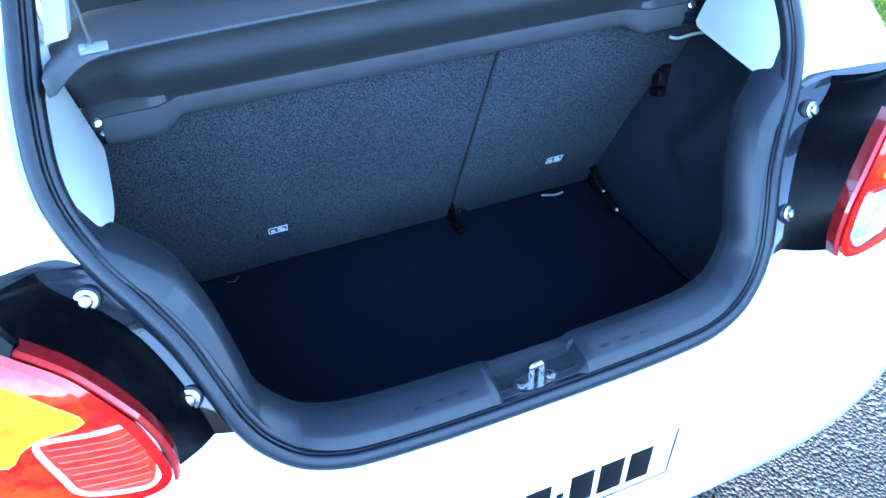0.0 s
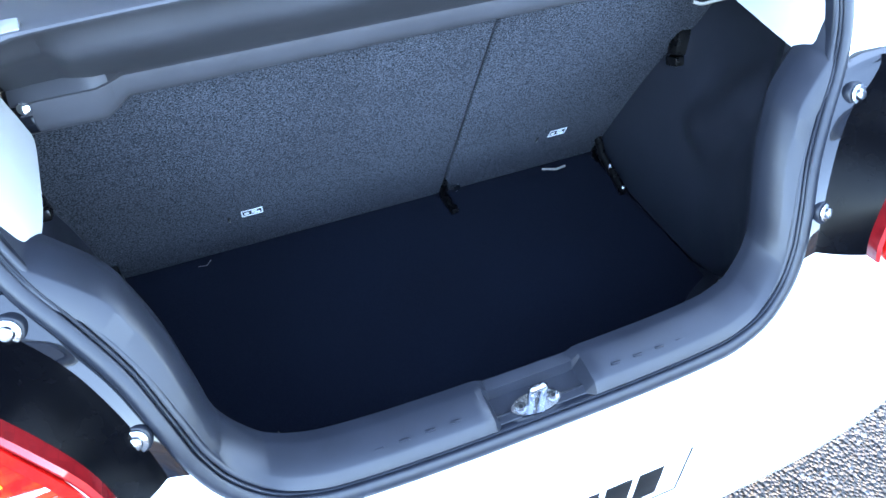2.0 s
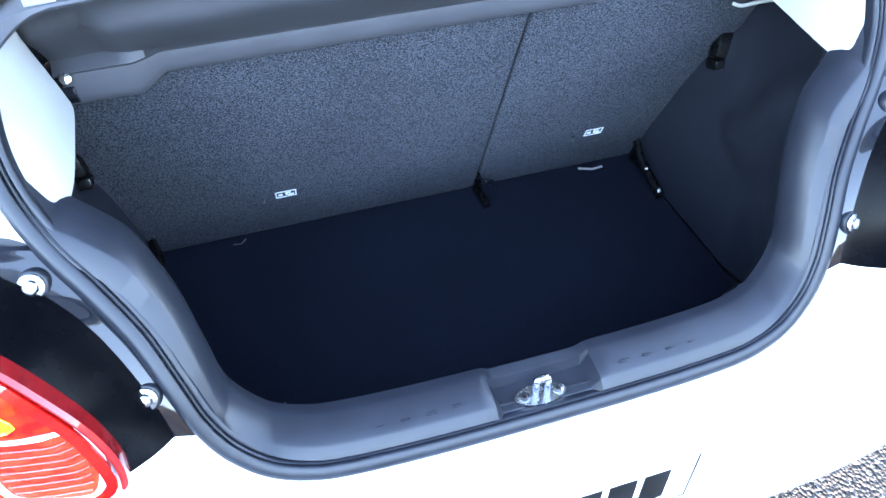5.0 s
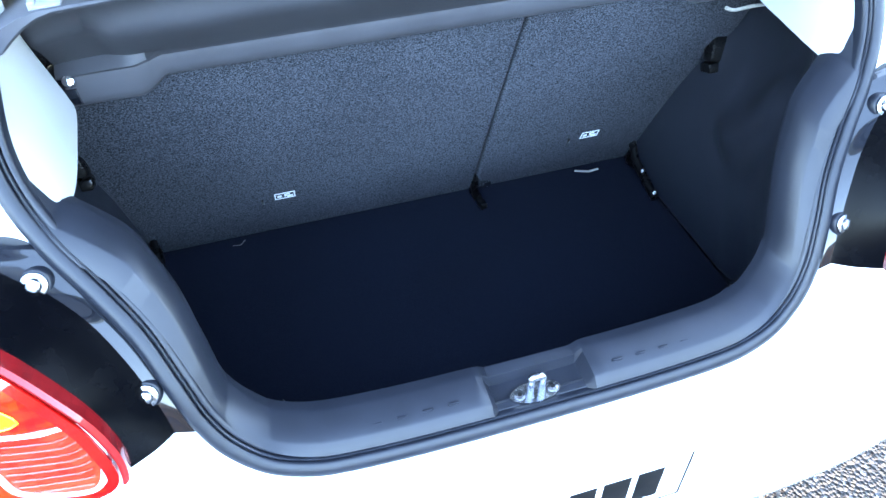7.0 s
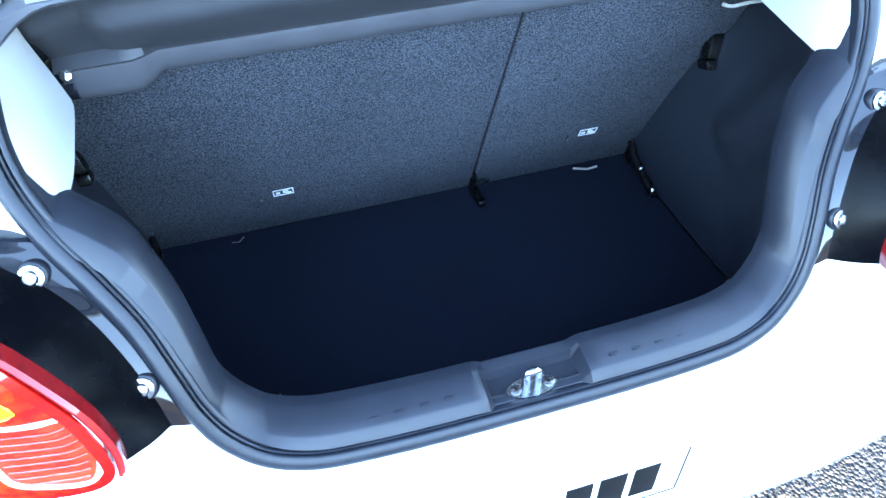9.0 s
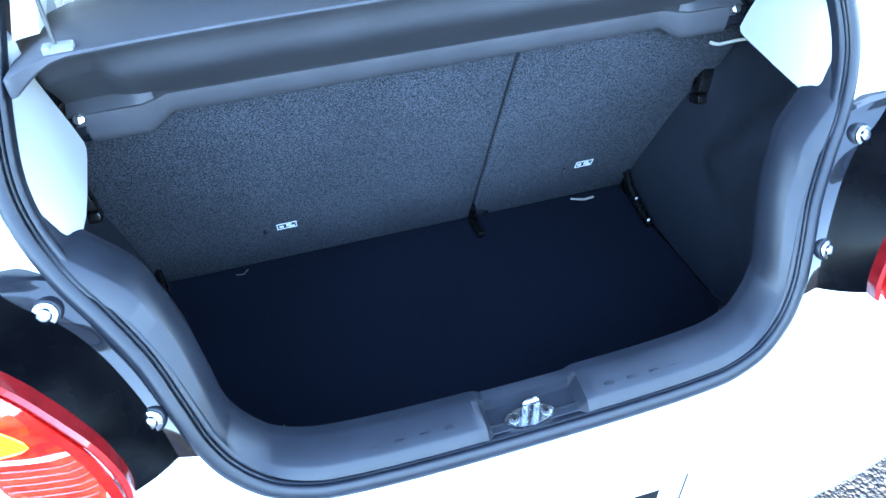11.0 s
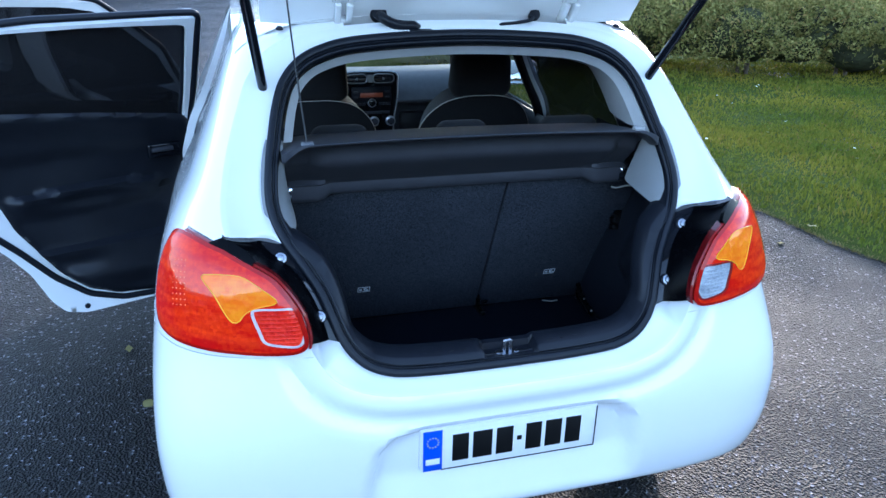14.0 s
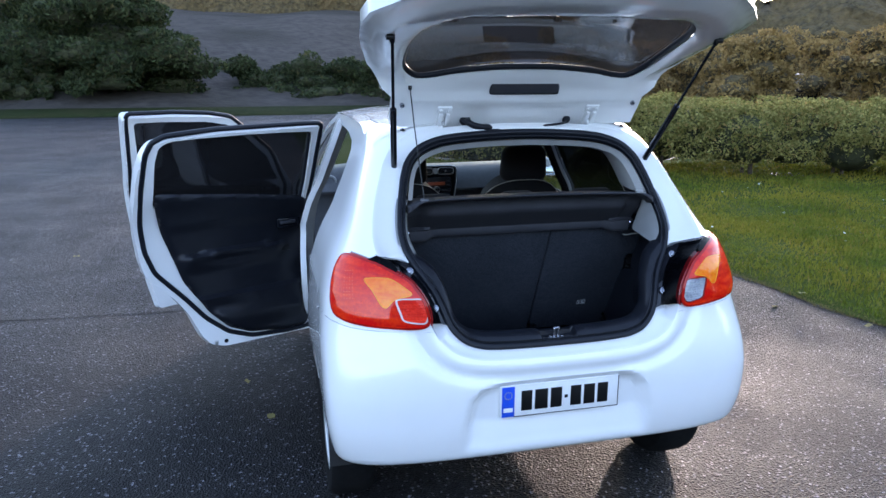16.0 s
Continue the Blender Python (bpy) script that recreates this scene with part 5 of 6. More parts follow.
def dashboard():
    dash = new("dashboard")
    dash.parent = car
    xs = np.linspace(-0.70, 0.70, 41)
    prof = [(2.16, 0.62), (2.15, 0.80), (2.155, 0.93), (2.12, 0.968), (2.065, 0.982), (2.060, 0.994), (2.085, 1.03), (2.13, 1.075), (2.20, 1.108), (2.35, 1.112), (2.55, 1.07), (2.78, 1.0)]
    rows = []
    for x in xs:
        hump = 0.03 * math.exp(-((x + 0.33) / 0.16) ** 2)
        bow = 0.06 * (x / 0.7) ** 2
        rows.append([(x, y + bow, z + hump * np.clip((z - 0.9) / 0.2, 0, 1)) for y, z in prof])
    loft("dash_top", rows, DASH, dash, "dark grained dashboard", flip=True, sharp=50)
    cx = 0.020
    face = curve_points([(-.120, 1.128), (0, 1.134), (.120, 1.128), (.131, 1.08), (.126, 1.0), (.108, .90), (.098, .79), (0, .78), (-.098, .79), (-.108, .90), (-.126, 1.0), (-.131, 1.08)], 60, True)
    v, f = patch(face, (), 0.03)
    e = np.clip(edge_distance(v, face) / 0.012, 0, 1)
    p = np.stack([v[:, 0] + cx, 2.062 + (1.13 - v[:, 1]) * -0.06 - 0.012 * np.sqrt(1 - (1 - e) ** 2), v[:, 1]], -1)
    shell("radio_console", p, outward(p, f, (cx, 2.4, 1.0)), 0.05, GLOSS_BLACK, dash, "gloss black console with vents and radio")
    tube("console_rim", [(x + cx, 2.056 + (1.13 - z) * -0.06, z) for x, z in face], 0.0035, SILVER, dash, "satin silver edging", closed=True, segs=6)
    fy = 2.046
    for s in (-1, 1):
        ring = curve_points([(s * .020, 1.088), (s * .020, 1.120), (s * .060, 1.124), (s * .105, 1.120), (s * .112, 1.10), (s * .100, 1.086), (s * .06, 1.085)], 36, True)
        tube("vent_rim", [(x + cx, fy + 0.001, z) for x, z in ring], 0.0028, SILVER, dash, "satin silver vent edge", closed=True, segs=6)
        for k in range(3):
            part("vent_slat", box((0.078, 0.010, 0.0035), (cx + s * 0.062, fy + 0.002, 1.095 + k * 0.0095), (-25, 0, 0), bevel=0.001), PLASTIC, dash)
        part("vent_tab", box((0.010, 0.010, 0.010), (cx + s * 0.062, fy - 0.003, 1.104), bevel=0.002), SILVER, dash)
    part("hazard_switch", box((0.026, 0.010, 0.034), (cx, fy, 1.104), (-4, 0, 0), bevel=0.003), GREY_TRIM, dash)
    part("radio", box((0.186, 0.012, 0.074), (cx + 0.005, fy - 0.001, 1.030), (-4, 0, 0), bevel=0.006), PLASTIC_IN, dash, "black radio unit")
    part("radio_display", box((0.105, 0.006, 0.020), (cx + 0.004, fy - 0.008, 1.030), (-4, 0, 0), bevel=0.001), DISPLAY, dash, "dim orange radio display")
    for s in (-1, 1):
        for k in range(2):
            part("radio_button", box((0.022, 0.006, 0.009), (cx + 0.005 + s * 0.074, fy - 0.007, 1.020 + k * 0.024), (-4, 0, 0), bevel=0.002), PLASTIC, dash)
    part("radio_knob_ring", cyl(0.020, 0.012, (cx + 0.006, fy - 0.006, 0.994), (86, 0, 0), 28, bevel=0.003), SILVER, dash, "satin silver ring")
    part("radio_knob", cyl(0.0165, 0.018, (cx + 0.006, fy - 0.010, 0.994), (86, 0, 0), 28, bevel=0.003), GLOSS_BLACK, dash)
    for s in (-1, 1):
        for k in range(3):
            part("preset_button", box((0.018, 0.006, 0.012), (cx + 0.006 + s * (0.040 + 0.020 * k), fy - 0.006, 0.988), (-4, 0, 0), bevel=0.002), PLASTIC, dash)
    part("switch_strip", box((0.17, 0.006, 0.014), (cx + 0.005, fy - 0.008, 0.948), (-4, 0, 0), bevel=0.003), PLASTIC, dash)
    for dx in (-0.082, -0.002 + 0.012, 0.102 - 0.005):
        x = cx + dx * 0.9 + 0.004
        part("heater_knob_ring", cyl(0.0235, 0.014, (x, fy - 0.016, 0.908), (84, 0, 0), 28, bevel=0.003), SILVER, dash, "satin silver ring")
        part("heater_knob", cyl(0.0165, 0.024, (x, fy - 0.020, 0.908), (84, 0, 0), 28, bevel=0.004), PLASTIC, dash)
    for s in (-1, 1):
        ring = [(s * 0.60 + 0.036 * math.cos(a), 2.095 + 0.06 * 0.73, 1.045 + 0.036 * math.sin(a)) for a in np.linspace(0, 2 * math.pi, 28, endpoint=False)]
        tube("side_vent_ring", ring, 0.006, SILVER, dash, closed=True)
    part("glove_box", box((0.44, 0.03, 0.17), (0.40, 2.150, 0.84), (-6, 0, 0), bevel=0.015), PLASTIC_IN, dash)
    part("console", box((0.20, 0.75, 0.22), (cx * 0.5, 1.85, 0.46), bevel=0.03), PLASTIC_IN, dash)
    wheel_ring = [Vector((-0.295, 1.93, 0.96)) + Matrix.Rotation(radians(-25), 3, "X") @ Vector((0.185 * math.cos(a), 0, 0.185 * math.sin(a))) for a in np.linspace(0, 2 * math.pi, 40, endpoint=False)]
    tube("steering_wheel", wheel_ring, 0.014, PLASTIC_IN, dash, closed=True)
    part("steering_boss", join(box((0.17, 0.05, 0.13), (-0.295, 1.95, 0.955), (-25, 0, 0), bevel=0.03, segs=3), box((0.34, 0.02, 0.03), (-0.295, 1.945, 0.965), (-25, 0, 0), bevel=0.008),
                                cyl(0.03, 0.18, (-0.295, 2.04, 0.92), (65, 0, 0))), PLASTIC_IN, dash)


dashboard()
part("cabin_floor", box((1.36, 1.75, 0.03), (0, 1.70, 0.30), bevel=0.005), UNDERBODY, car)


def inner_side(side):
    """Dark door cards, pale pillar covers and the belt of one closed side."""
    ys = np.linspace(0.95, 2.68, 30)
    rows = [flank_point(ys, np.full_like(ys, z), side, d) for z, d in ((0.975, 0.030), (0.985, 0.055), (0.95, 0.085), (0.80, 0.095), (0.70, 0.13), (0.66, 0.13), (0.60, 0.10), (0.33, 0.09))]
    loft("door_card", rows, PLASTIC_IN, car, "dark moulded door card", sharp=50)
    rows = [[flank_point(y, z, side, 0.034 + 0.014 * math.sin(math.pi * t)) for z in np.linspace(0.97, 1.43, 10)] for t, y in zip(np.linspace(0, 1, 6), np.linspace(1.70, 1.815, 6))]
    loft("pillar_cover", rows, PLASTIC, car, "dark grey pillar cover")
    tube("seat_belt", [flank_point(1.735, z, side, 0.056) for z in np.linspace(0.8, 1.36, 8)], 0.018, SEAT_CLOTH, car, "dark seat belt webbing", flat=0.12)
    # wedge between rear window and tailgate
    if side > 0:
        rows = []
        for t in np.linspace(0, 1, 7):
            zz = np.linspace(0.99, 1.42, 14)
            y_front = np.interp(zz, (0.99, 1.13, 1.32, 1.38, 1.42), (0.905, 0.905, 0.94, 1.00, 1.08))
            y_back = np.interp(zz, (0.99, 1.13, 1.25, 1.36, 1.42), (0.56, 0.60, 0.66, 0.72, 0.78))
            rows.append(flank_point(y_back * (1 - t) + y_front * t, zz, side, 0.036))
        loft("quarter_lining", rows[:2], GREY_TRIM, car, "pale grey lining behind rear side window")
        loft("quarter_cover", rows[1:], PLASTIC_IN, car, "dark cover behind rear side window")


inner_side(1)
for s, win, pane in ((1, REAR_WINDOW, PRIVACY), (1, FRONT_WINDOW, GLASS)):
    v, f = patch(np.array(win) + 0.0, (), 0.05)
    p = flank_point(v[:, 0], v[:, 1], s, 0.014)
    ob = mesh_object("side_window", p, f, pane, car, "tinted side window")
    lp = dense(np.array(win, float), 0.03)
    tube("window_seal", [flank_point(y, z, s, 0.008) for y, z in lp], 0.009, RUBBER, car, closed=True, segs=6)


def mirror(parent, at, side):
    m = new("door_mirror")
    m.parent = parent
    m.matrix_basis = pose(*at)
    bm = box((0.20, 0.09, 0.125), bevel=0.04, segs=5)
    part("mirror_shell", bm, PAINT, m, "white mirror shell")
    part("mirror_pane", box((0.165, 0.004, 0.098), (0, -0.047, 0), (-16, 0, side * -6), bevel=0.018, segs=3), MIRROR, m, "mirror glass")
    part("mirror_foot", box((0.09, 0.05, 0.03), (-side * 0.11, 0.01, -0.04), bevel=0.01), PLASTIC, m)


mirror(car, (0.870, 2.34, 1.068), 1)


# ---- open doors on the left ----
def soften(loop, times=3):
    """A loop with its corners cut back into curves."""
    p = dense(np.array(loop, float), 0.06)
    for _ in range(times):
        q = np.roll(p, -1, axis=0)
        p = np.stack([p * 0.75 + q * 0.25, p * 0.25 + q * 0.75], 1).reshape(-1, 2)
    return p


def door(name, outline, window, hinge, angle, card, label, seal=None):
    """Built shut on the flank, then turned out about its hinge."""
    d = 0.055
    loop = soften(outline)
    card = soften(card)
    win = soften(window)
    v, f = patch(loop, (win,), 0.028)
    p = flank_point(v[:, 0], v[:, 1], -1, 0.0)
    f = outward(p, f, CENTRE)
    body = shell(name, p, f, d, PAINT, None, label)
    made = [body]
    # pale inner frame step and rubber seal
    lp = soften(seal)[::3] if seal else shrink(loop, 0.022)[::2]
    made.append(tube("door_seal", [flank_point(y, z, -1, d + 0.002) for y, z in lp], 0.0125, RUBBER, None, "black rubber door seal", closed=True, segs=8))
    lp = dense(win, 0.03)
    made.append(tube("window_seal", [flank_point(y, z, -1, d * 0.5) for y, z in lp], 0.010, RUBBER, None, closed=True, segs=8))
    vv, ff = patch(win, (), 0.05)
    pane = mesh_object("door_glass", flank_point(vv[:, 0], vv[:, 1], -1, d * 0.5), ff, PRIVACY, None, "dark tinted door glass")
    pane.visible_shadow = False
    made.append(pane)
    # moulded door card with armrest, pull and pocket
    vv, ff = patch(np.array(card, float), (), 0.016)
    depth = np.clip(edge_distance(vv, np.array(card, float)) / 0.03, 0, 1)
    y, z = vv[:, 0], vv[:, 1]
    y0, y1 = np.array(card)[:, 0].min(), np.array(card)[:, 0].max()
    t = (y - y0) / (y1 - y0)
    def step(a):
        a = np.clip(a, 0, 1)
        return a * a * (3 - 2 * a)
    lip = 0.815 + 0.02 * np.sin(math.pi * np.clip((t - 0.2) / 0.6, 0, 1))
    on = step((t - 0.10) / 0.12) * step((0.86 - t) / 0.12)
    swell = 0.034 * step((lip - z) / 0.012) * step((z - 0.70) / 0.10) * on          # armrest with a crisp upper lip
    swell -= 0.020 * np.exp(-((z - 0.775) / 0.022) ** 2) * np.exp(-((t - 0.48) / 0.17) ** 2)     # pull hollow
    swell += 0.040 * step((0.60 - z) / 0.018) * step((z - 0.36) / 0.12) * step((t - 0.12) / 0.1) * step((0.95 - t) / 0.05)     # map pocket
    swell -= 0.022 * np.exp(-(((z - 0.53) / 0.035) ** 2 + ((t - 0.33) / 0.16) ** 2))
    swell += 0.010 * np.clip((z - 0.93) / 0.05, 0, 1)
    p = flank_point(y, z, -1, 0.0)
    p[:, 0] += d + 0.006 + 0.020 * np.sqrt(1 - (1 - depth) ** 2) + swell
    made.append(shell("door_card", p, outward(p, ff, (-3, 1.6, .75)), 0.02, DOOR_PLASTIC, None, "dark moulded door card with armrest", sharp=50))
    hy = y1 - 0.13
    base = flank_point(hy, 0.92, -1, d + 0.045)
    made.append(part("inner_handle_cup", box((0.02, 0.13, 0.055), tuple(base), bevel=0.008), GLOSS_BLACK))
    made.append(part("inner_handle", box((0.016, 0.085, 0.018), tuple(base + (0.012, -0.01, 0.006)), bevel=0.005), PLASTIC))
    lt = flank_point(loop[np.abs(loop[:, 1] - 0.86) < 0.06, 0].min() + 0.03, 0.86, -1, d * 0.6)
    made.append(part("door_latch", box((0.03, 0.02, 0.06), tuple(lt), bevel=0.004), BOLT))
    gr = flank_point(1.285 if y0 < 1.5 else y0 + 0.12, 0.338, -1, d + 0.002)
    made.append(part("drain_grommet", cyl(0.011, 0.006, tuple(gr), (0, 90, 0), 16, bevel=0.002), RUBBER))
    for ob in made:
        put_in_frame(ob, (hinge[0], hinge[1], 0))
        if ob is not body:
            ob.parent = body
    body.parent = car
    body.matrix_basis = pose(hinge[0], hinge[1], 0, 0, 0, -angle)
    return body


REAR_CARD = [(.968, 1.125), (1.002, .965), (1.06, .808), (1.103, .68), (1.212, .505), (1.305, .41), (1.407, .360), (1.615, .332), (1.74, .338), (1.775, .40), (1.782, .60), (1.782, .95), (1.752, 1.04), (1.717, 1.058),
             (1.415, 1.10), (.978, 1.147)]
REAR_GLASS = [(1.725, 1.429), (1.557, 1.432), (1.375, 1.432), (1.198, 1.425), (1.03, 1.414), (.985, 1.388), (.970, 1.312), (.970, 1.10), (1.02, 1.07), (1.748, 1.01), (1.738, 1.40)]
REAR_SEAL = [(1.776, 1.442), (1.667, 1.443), (1.23, 1.436), (1.010, 1.416), (.953, 1.388), (.927, 1.327), (.914, 1.165), (.917, .988), (.933, .855), (.975, .742), (1.10, .600), (1.20, .473), (1.305, .383), (1.425, .338), (1.62, .322), (1.765, .325)]
FRONT_CARD = [(1.90, 1.02), (1.97, .56), (2.08, .44), (2.55, .42), (2.66, .50), (2.78, .62), (2.80, .92), (2.66, .985)]
rear_door = door("rear_door", REAR_DOOR, REAR_GLASS, (-0.79, 1.78), 66.0, REAR_CARD, "open white rear door with dark inner card and tinted glass", REAR_SEAL)
FRONT_LEAF = [(1.705, 1.472), (1.885, .262), (2.60, .272), (2.67, .33), (2.72, .46), (2.83, .61), (2.88, .76), (2.89, .94), (2.86, 1.0), (2.70, 1.20), (2.50, 1.35), (2.36, 1.43), (2.20, 1.455), (1.98, 1.468)]
FRONT_GLASS = [(1.768, 1.440), (1.86, .97), (2.79, .985), (2.66, 1.165), (2.47, 1.312), (2.34, 1.395), (2.19, 1.426), (1.98, 1.438)]
front_door = door("front_door", FRONT_LEAF, FRONT_GLASS, (-0.775, 2.95), 58.5, FRONT_CARD, "open white front door seen behind the rear door",
                  [(1.722, 1.463), (1.80, .95), (1.93, .50), (2.05, .40), (2.53, .38), (2.64, .45), (2.76, .62), (2.83, .80), (2.84, .94), (2.68, 1.185), (2.48, 1.335), (2.35, 1.422), (2.20, 1.448), (1.98, 1.462)])
mirror(front_door, (-0.14, -0.60, 1.055), -1)
for z in (0.62, 0.86):
    part("door_hinge", box((0.05, 0.05, 0.05), (-0.80, 1.785, z), (0, 0, 30), bevel=0.008), PAINT, car)
part("door_check", box((0.14, 0.02, 0.03), (-0.86, 1.70, 0.78), (0, 0, 40), bevel=0.004), BLACK_STEEL, car)
# pale pillar between the open doors
rr = [[flank_point(y, z, -1, 0.032 + 0.05 * math.sin(math.pi * t)) for z in np.linspace(0.3, 1.43, 16)] for t, y in zip(np.linspace(0, 1, 6), np.linspace(1.76, 1.85, 6))]
loft("pillar_cover", rr, GREY_TRIM, car, "pale grey pillar cover")
for hole in (REAR_DOOR_HOLE, FRONT_DOOR_HOLE):
    lp = dense(np.array(hole), 0.03)
    tube("aperture_seal", [flank_point(y, z, -1, 0.024) for y, z in lp], 0.010, RUBBER, car, closed=True, segs=6)


# ---- open tailgate ----
# the raised gate in profile, from its hinged end outwards: y, z
GATE_LINE = np.array([(.600, 1.478), (.580, 1.507), (.525, 1.575), (.497, 1.620), (.480, 1.665), (.440, 1.700), (.360, 1.740), (.250, 1.782), (.149, 1.814), (0, 1.862), (-.15, 1.910), (-.30, 1.955)])
GATE_FINE = curve_points(GATE_LINE, 200)
GATE_RUN = np.r_[0, np.cumsum(np.linalg.norm(np.diff(GATE_FINE, axis=0), axis=1))]


def on_gate(x, h, lift=0.0):
    """A point of the raised gate's inner face: h is its height when shut, lift stands out of the face."""
    run = (1.55 - np.asarray(h, float)) * 1.22
    y, z = (np.interp(run, GATE_RUN, GATE_FINE[:, j]) for j in (0, 1))
    ty, tz = (np.interp(run + 0.01, GATE_RUN, GATE_FINE[:, j]) - np.interp(run - 0.01, GATE_RUN, GATE_FINE[:, j]) for j in (0, 1))
    k = np.hypot(ty, tz)
    return np.stack([np.asarray(x, float) + 0 * y, y - lift * tz / k, z + lift * ty / k], -1)


def gate_tilt(h):
    a, b = on_gate(0, h + 0.01), on_gate(0, h - 0.01)
    return math.degrees(math.atan2(a[1] - b[1], b[2] - a[2]))


def tailgate():
    hinge = (0, 0.58, 1.507)
    half = [(0, .765), (.20, .768), (.36, .785), (.48, .83), (.575, .90), (.648, .97), (.664, 1.05), (.654, 1.14), (.638, 1.21), (.605, 1.31), (.545, 1.39), (.502, 1.425), (.500, 1.535), (.25, 1.548), (0, 1.550)]
    loop = both(half)
    gh = [(0, .935), (.25, .940), (.37, .955), (.44, 1.00), (.476, 1.06), (.492, 1.15), (.490, 1.25), (.475, 1.32), (.430, 1.358), (.37, 1.360), (.26, 1.342), (.12, 1.328), (0, 1.325)]
    win = curve_points(both(gh), 110, True)
    v, f = patch(loop, (win,), 0.02)
    e1, e2 = edge_distance(v, loop), edge_distance(v, win)

    def step(t):
        t = np.clip(t, 0, 1)
        return t * t * (3 - 2 * t)
    flange = 1 - step((v[:, 1] - 1.36) / 0.04)
    lift = flange * (-0.018 * (1 - step((e1 - 0.014) / 0.03)) + 0.012 * step((e1 - 0.055) / 0.02)) - 0.014 * (1 - step(e2 / 0.022))
    # pressed ledge along the hinged band
    lift = lift + 0.012 * np.exp(-((v[:, 1] - 1.435) / 0.012) ** 2) * step((0.48 - np.abs(v[:, 0])) / 0.04)
    p = on_gate(v[:, 0], v[:, 1], lift)
    up = on_gate(v[:, 0], v[:, 1], lift + 0.05) - p
    f = np.asarray(f).copy()
    turned = (np.cross(p[f[:, 1]] - p[f[:, 0]], p[f[:, 2]] - p[f[:, 0]]) * up[f[:, 0]]).sum(1) < 0
    f[turned] = f[turned][:, ::-1]
    gate = shell("tailgate", p, f, 0.045, PAINT, None, "raised white tailgate seen from inside")
    made = []
    vv, ff = patch(win, (), 0.03)
    pane = mesh_object("rear_window", on_gate(vv[:, 0], vv[:, 1], -0.022 - 0.018 * (1 - (vv[:, 0] / 0.5) ** 2)), ff, GATE_GLASS, None, "dark tinted rear window")
    pane.visible_shadow = False
    made.append(pane)
    made.append(tube("window_band", on_gate(win[:, 0] * 0.995, win[:, 1], -0.020), 0.0115, RUBBER, None, closed=True, segs=8))
    made.append(part("brake_light_cover", box((0.276, 0.010, 0.050), tuple(on_gate(0, 1.391, 0.003)), (gate_tilt(1.391), 0, 0), bevel=0.008, segs=3), PLASTIC, None, "dark grey cover plate"))
    for s in (-1, 1):
        made.append(part("rubber_buffer", cyl(0.009, 0.014, tuple(on_gate(s * 0.466, 1.446, 0.006)), (gate_tilt(1.446) + 90, 0, 0), 14, bevel=0.002), BOLT))
        made.append(part("strut_ball_mount", join(box((0.028, 0.020, 0.044), tuple(on_gate(s * 0.574, 1.058, 0.002)), (gate_tilt(1.058), 0, 0), bevel=0.005), cyl(0.009, 0.026, tuple(on_gate(s * 0.572, 1.058, 0.016)), (0, 90, 0), 14)), BLACK_STEEL))
        hb = on_gate(s * 0.300, 1.500, 0.010)
        tilt = gate_tilt(1.50)
        made.append(part("gate_hinge", join(box((0.056, 0.010, 0.030), tuple(on_gate(s * 0.300, 1.466, 0.006)), (gate_tilt(1.466), 0, 0), bevel=0.003), box((0.016, 0.024, 0.060), tuple(hb + (s * -0.014, 0, 0)), (tilt, 0, 0), bevel=0.004),
                                         box((0.016, 0.024, 0.060), tuple(hb + (s * 0.014, 0, 0)), (tilt, 0, 0), bevel=0.004), box((0.044, 0.020, 0.018), tuple(on_gate(s * 0.300, 1.524, 0.008)), (tilt, 0, 0), bevel=0.004),
                                         cyl(0.008, 0.012, tuple(on_gate(s * 0.300 - 0.016, 1.466, 0.012)), (gate_tilt(1.466) + 90, 0, 0), 6), cyl(0.008, 0.012, tuple(on_gate(s * 0.300 + 0.016, 1.466, 0.012)), (gate_tilt(1.466) + 90, 0, 0), 6)), PAINT))
        # dark rubber run along the outer edge
        hs = np.linspace(1.05, 1.385, 24)
        made.append(tube("edge_seal", on_gate(s * (np.interp(hs, [q[1] for q in half[6:11]], [q[0] for q in half[6:11]]) - 0.004), hs, -0.028), 0.005, RUBBER, None, segs=6))
    made.append(part("window_sticker", box((0.075, 0.002, 0.032), tuple(on_gate(0.205, 0.985, -0.034)), (gate_tilt(0.985), 0, 0)), LABEL_INK, None, "small white sticker"))
    for ob in made:
        put_in_frame(ob, hinge)
        ob.parent = gate
    put_in_frame(gate, hinge)
    gate.parent = car
    gate.matrix_basis = pose(*hinge)
    return gate


tailgate()
for s in (-1, 1):
    lo, hi = Vector((s * 0.507, 0.476, 1.345)), Vector(on_gate(s * 0.566, 1.058, 0.016))
    d = hi - lo
    pts = [lo + d * t for t in (0.0, 0.02, 0.022, 0.50, 0.502, 0.97, 0.972, 1.0)]
    tube("gas_strut", pts, 0.01, GLOSS_BLACK, car, "black gas strut", segs=14, radii=[0.006, 0.008, 0.0115, 0.0115, 0.0055, 0.0055, 0.009, 0.009])
    part("strut_bracket", join(box((0.026, 0.010, 0.075), (s * 0.505, 0.460, 1.315), (-36, 0, 0), bevel=0.003), cyl(0.009, 0.03, (s * 0.505, 0.470, 1.343), (0, 90, 0), 12)), BLACK_STEEL, car)
    for z in (1.300, 1.328):
        part("bracket_bolt", cyl(0.0078, 0.009, (s * 0.505, float(seal_y(z)) + 0.014, z), (54, 0, 0), 6, bevel=0.001), CHROME, car)
    part("roof_plug", cyl(0.010, 0.005, (s * 0.455, 0.575, 1.482), (20, 0, 0), 16, r2=0.006), RUBBER, car)
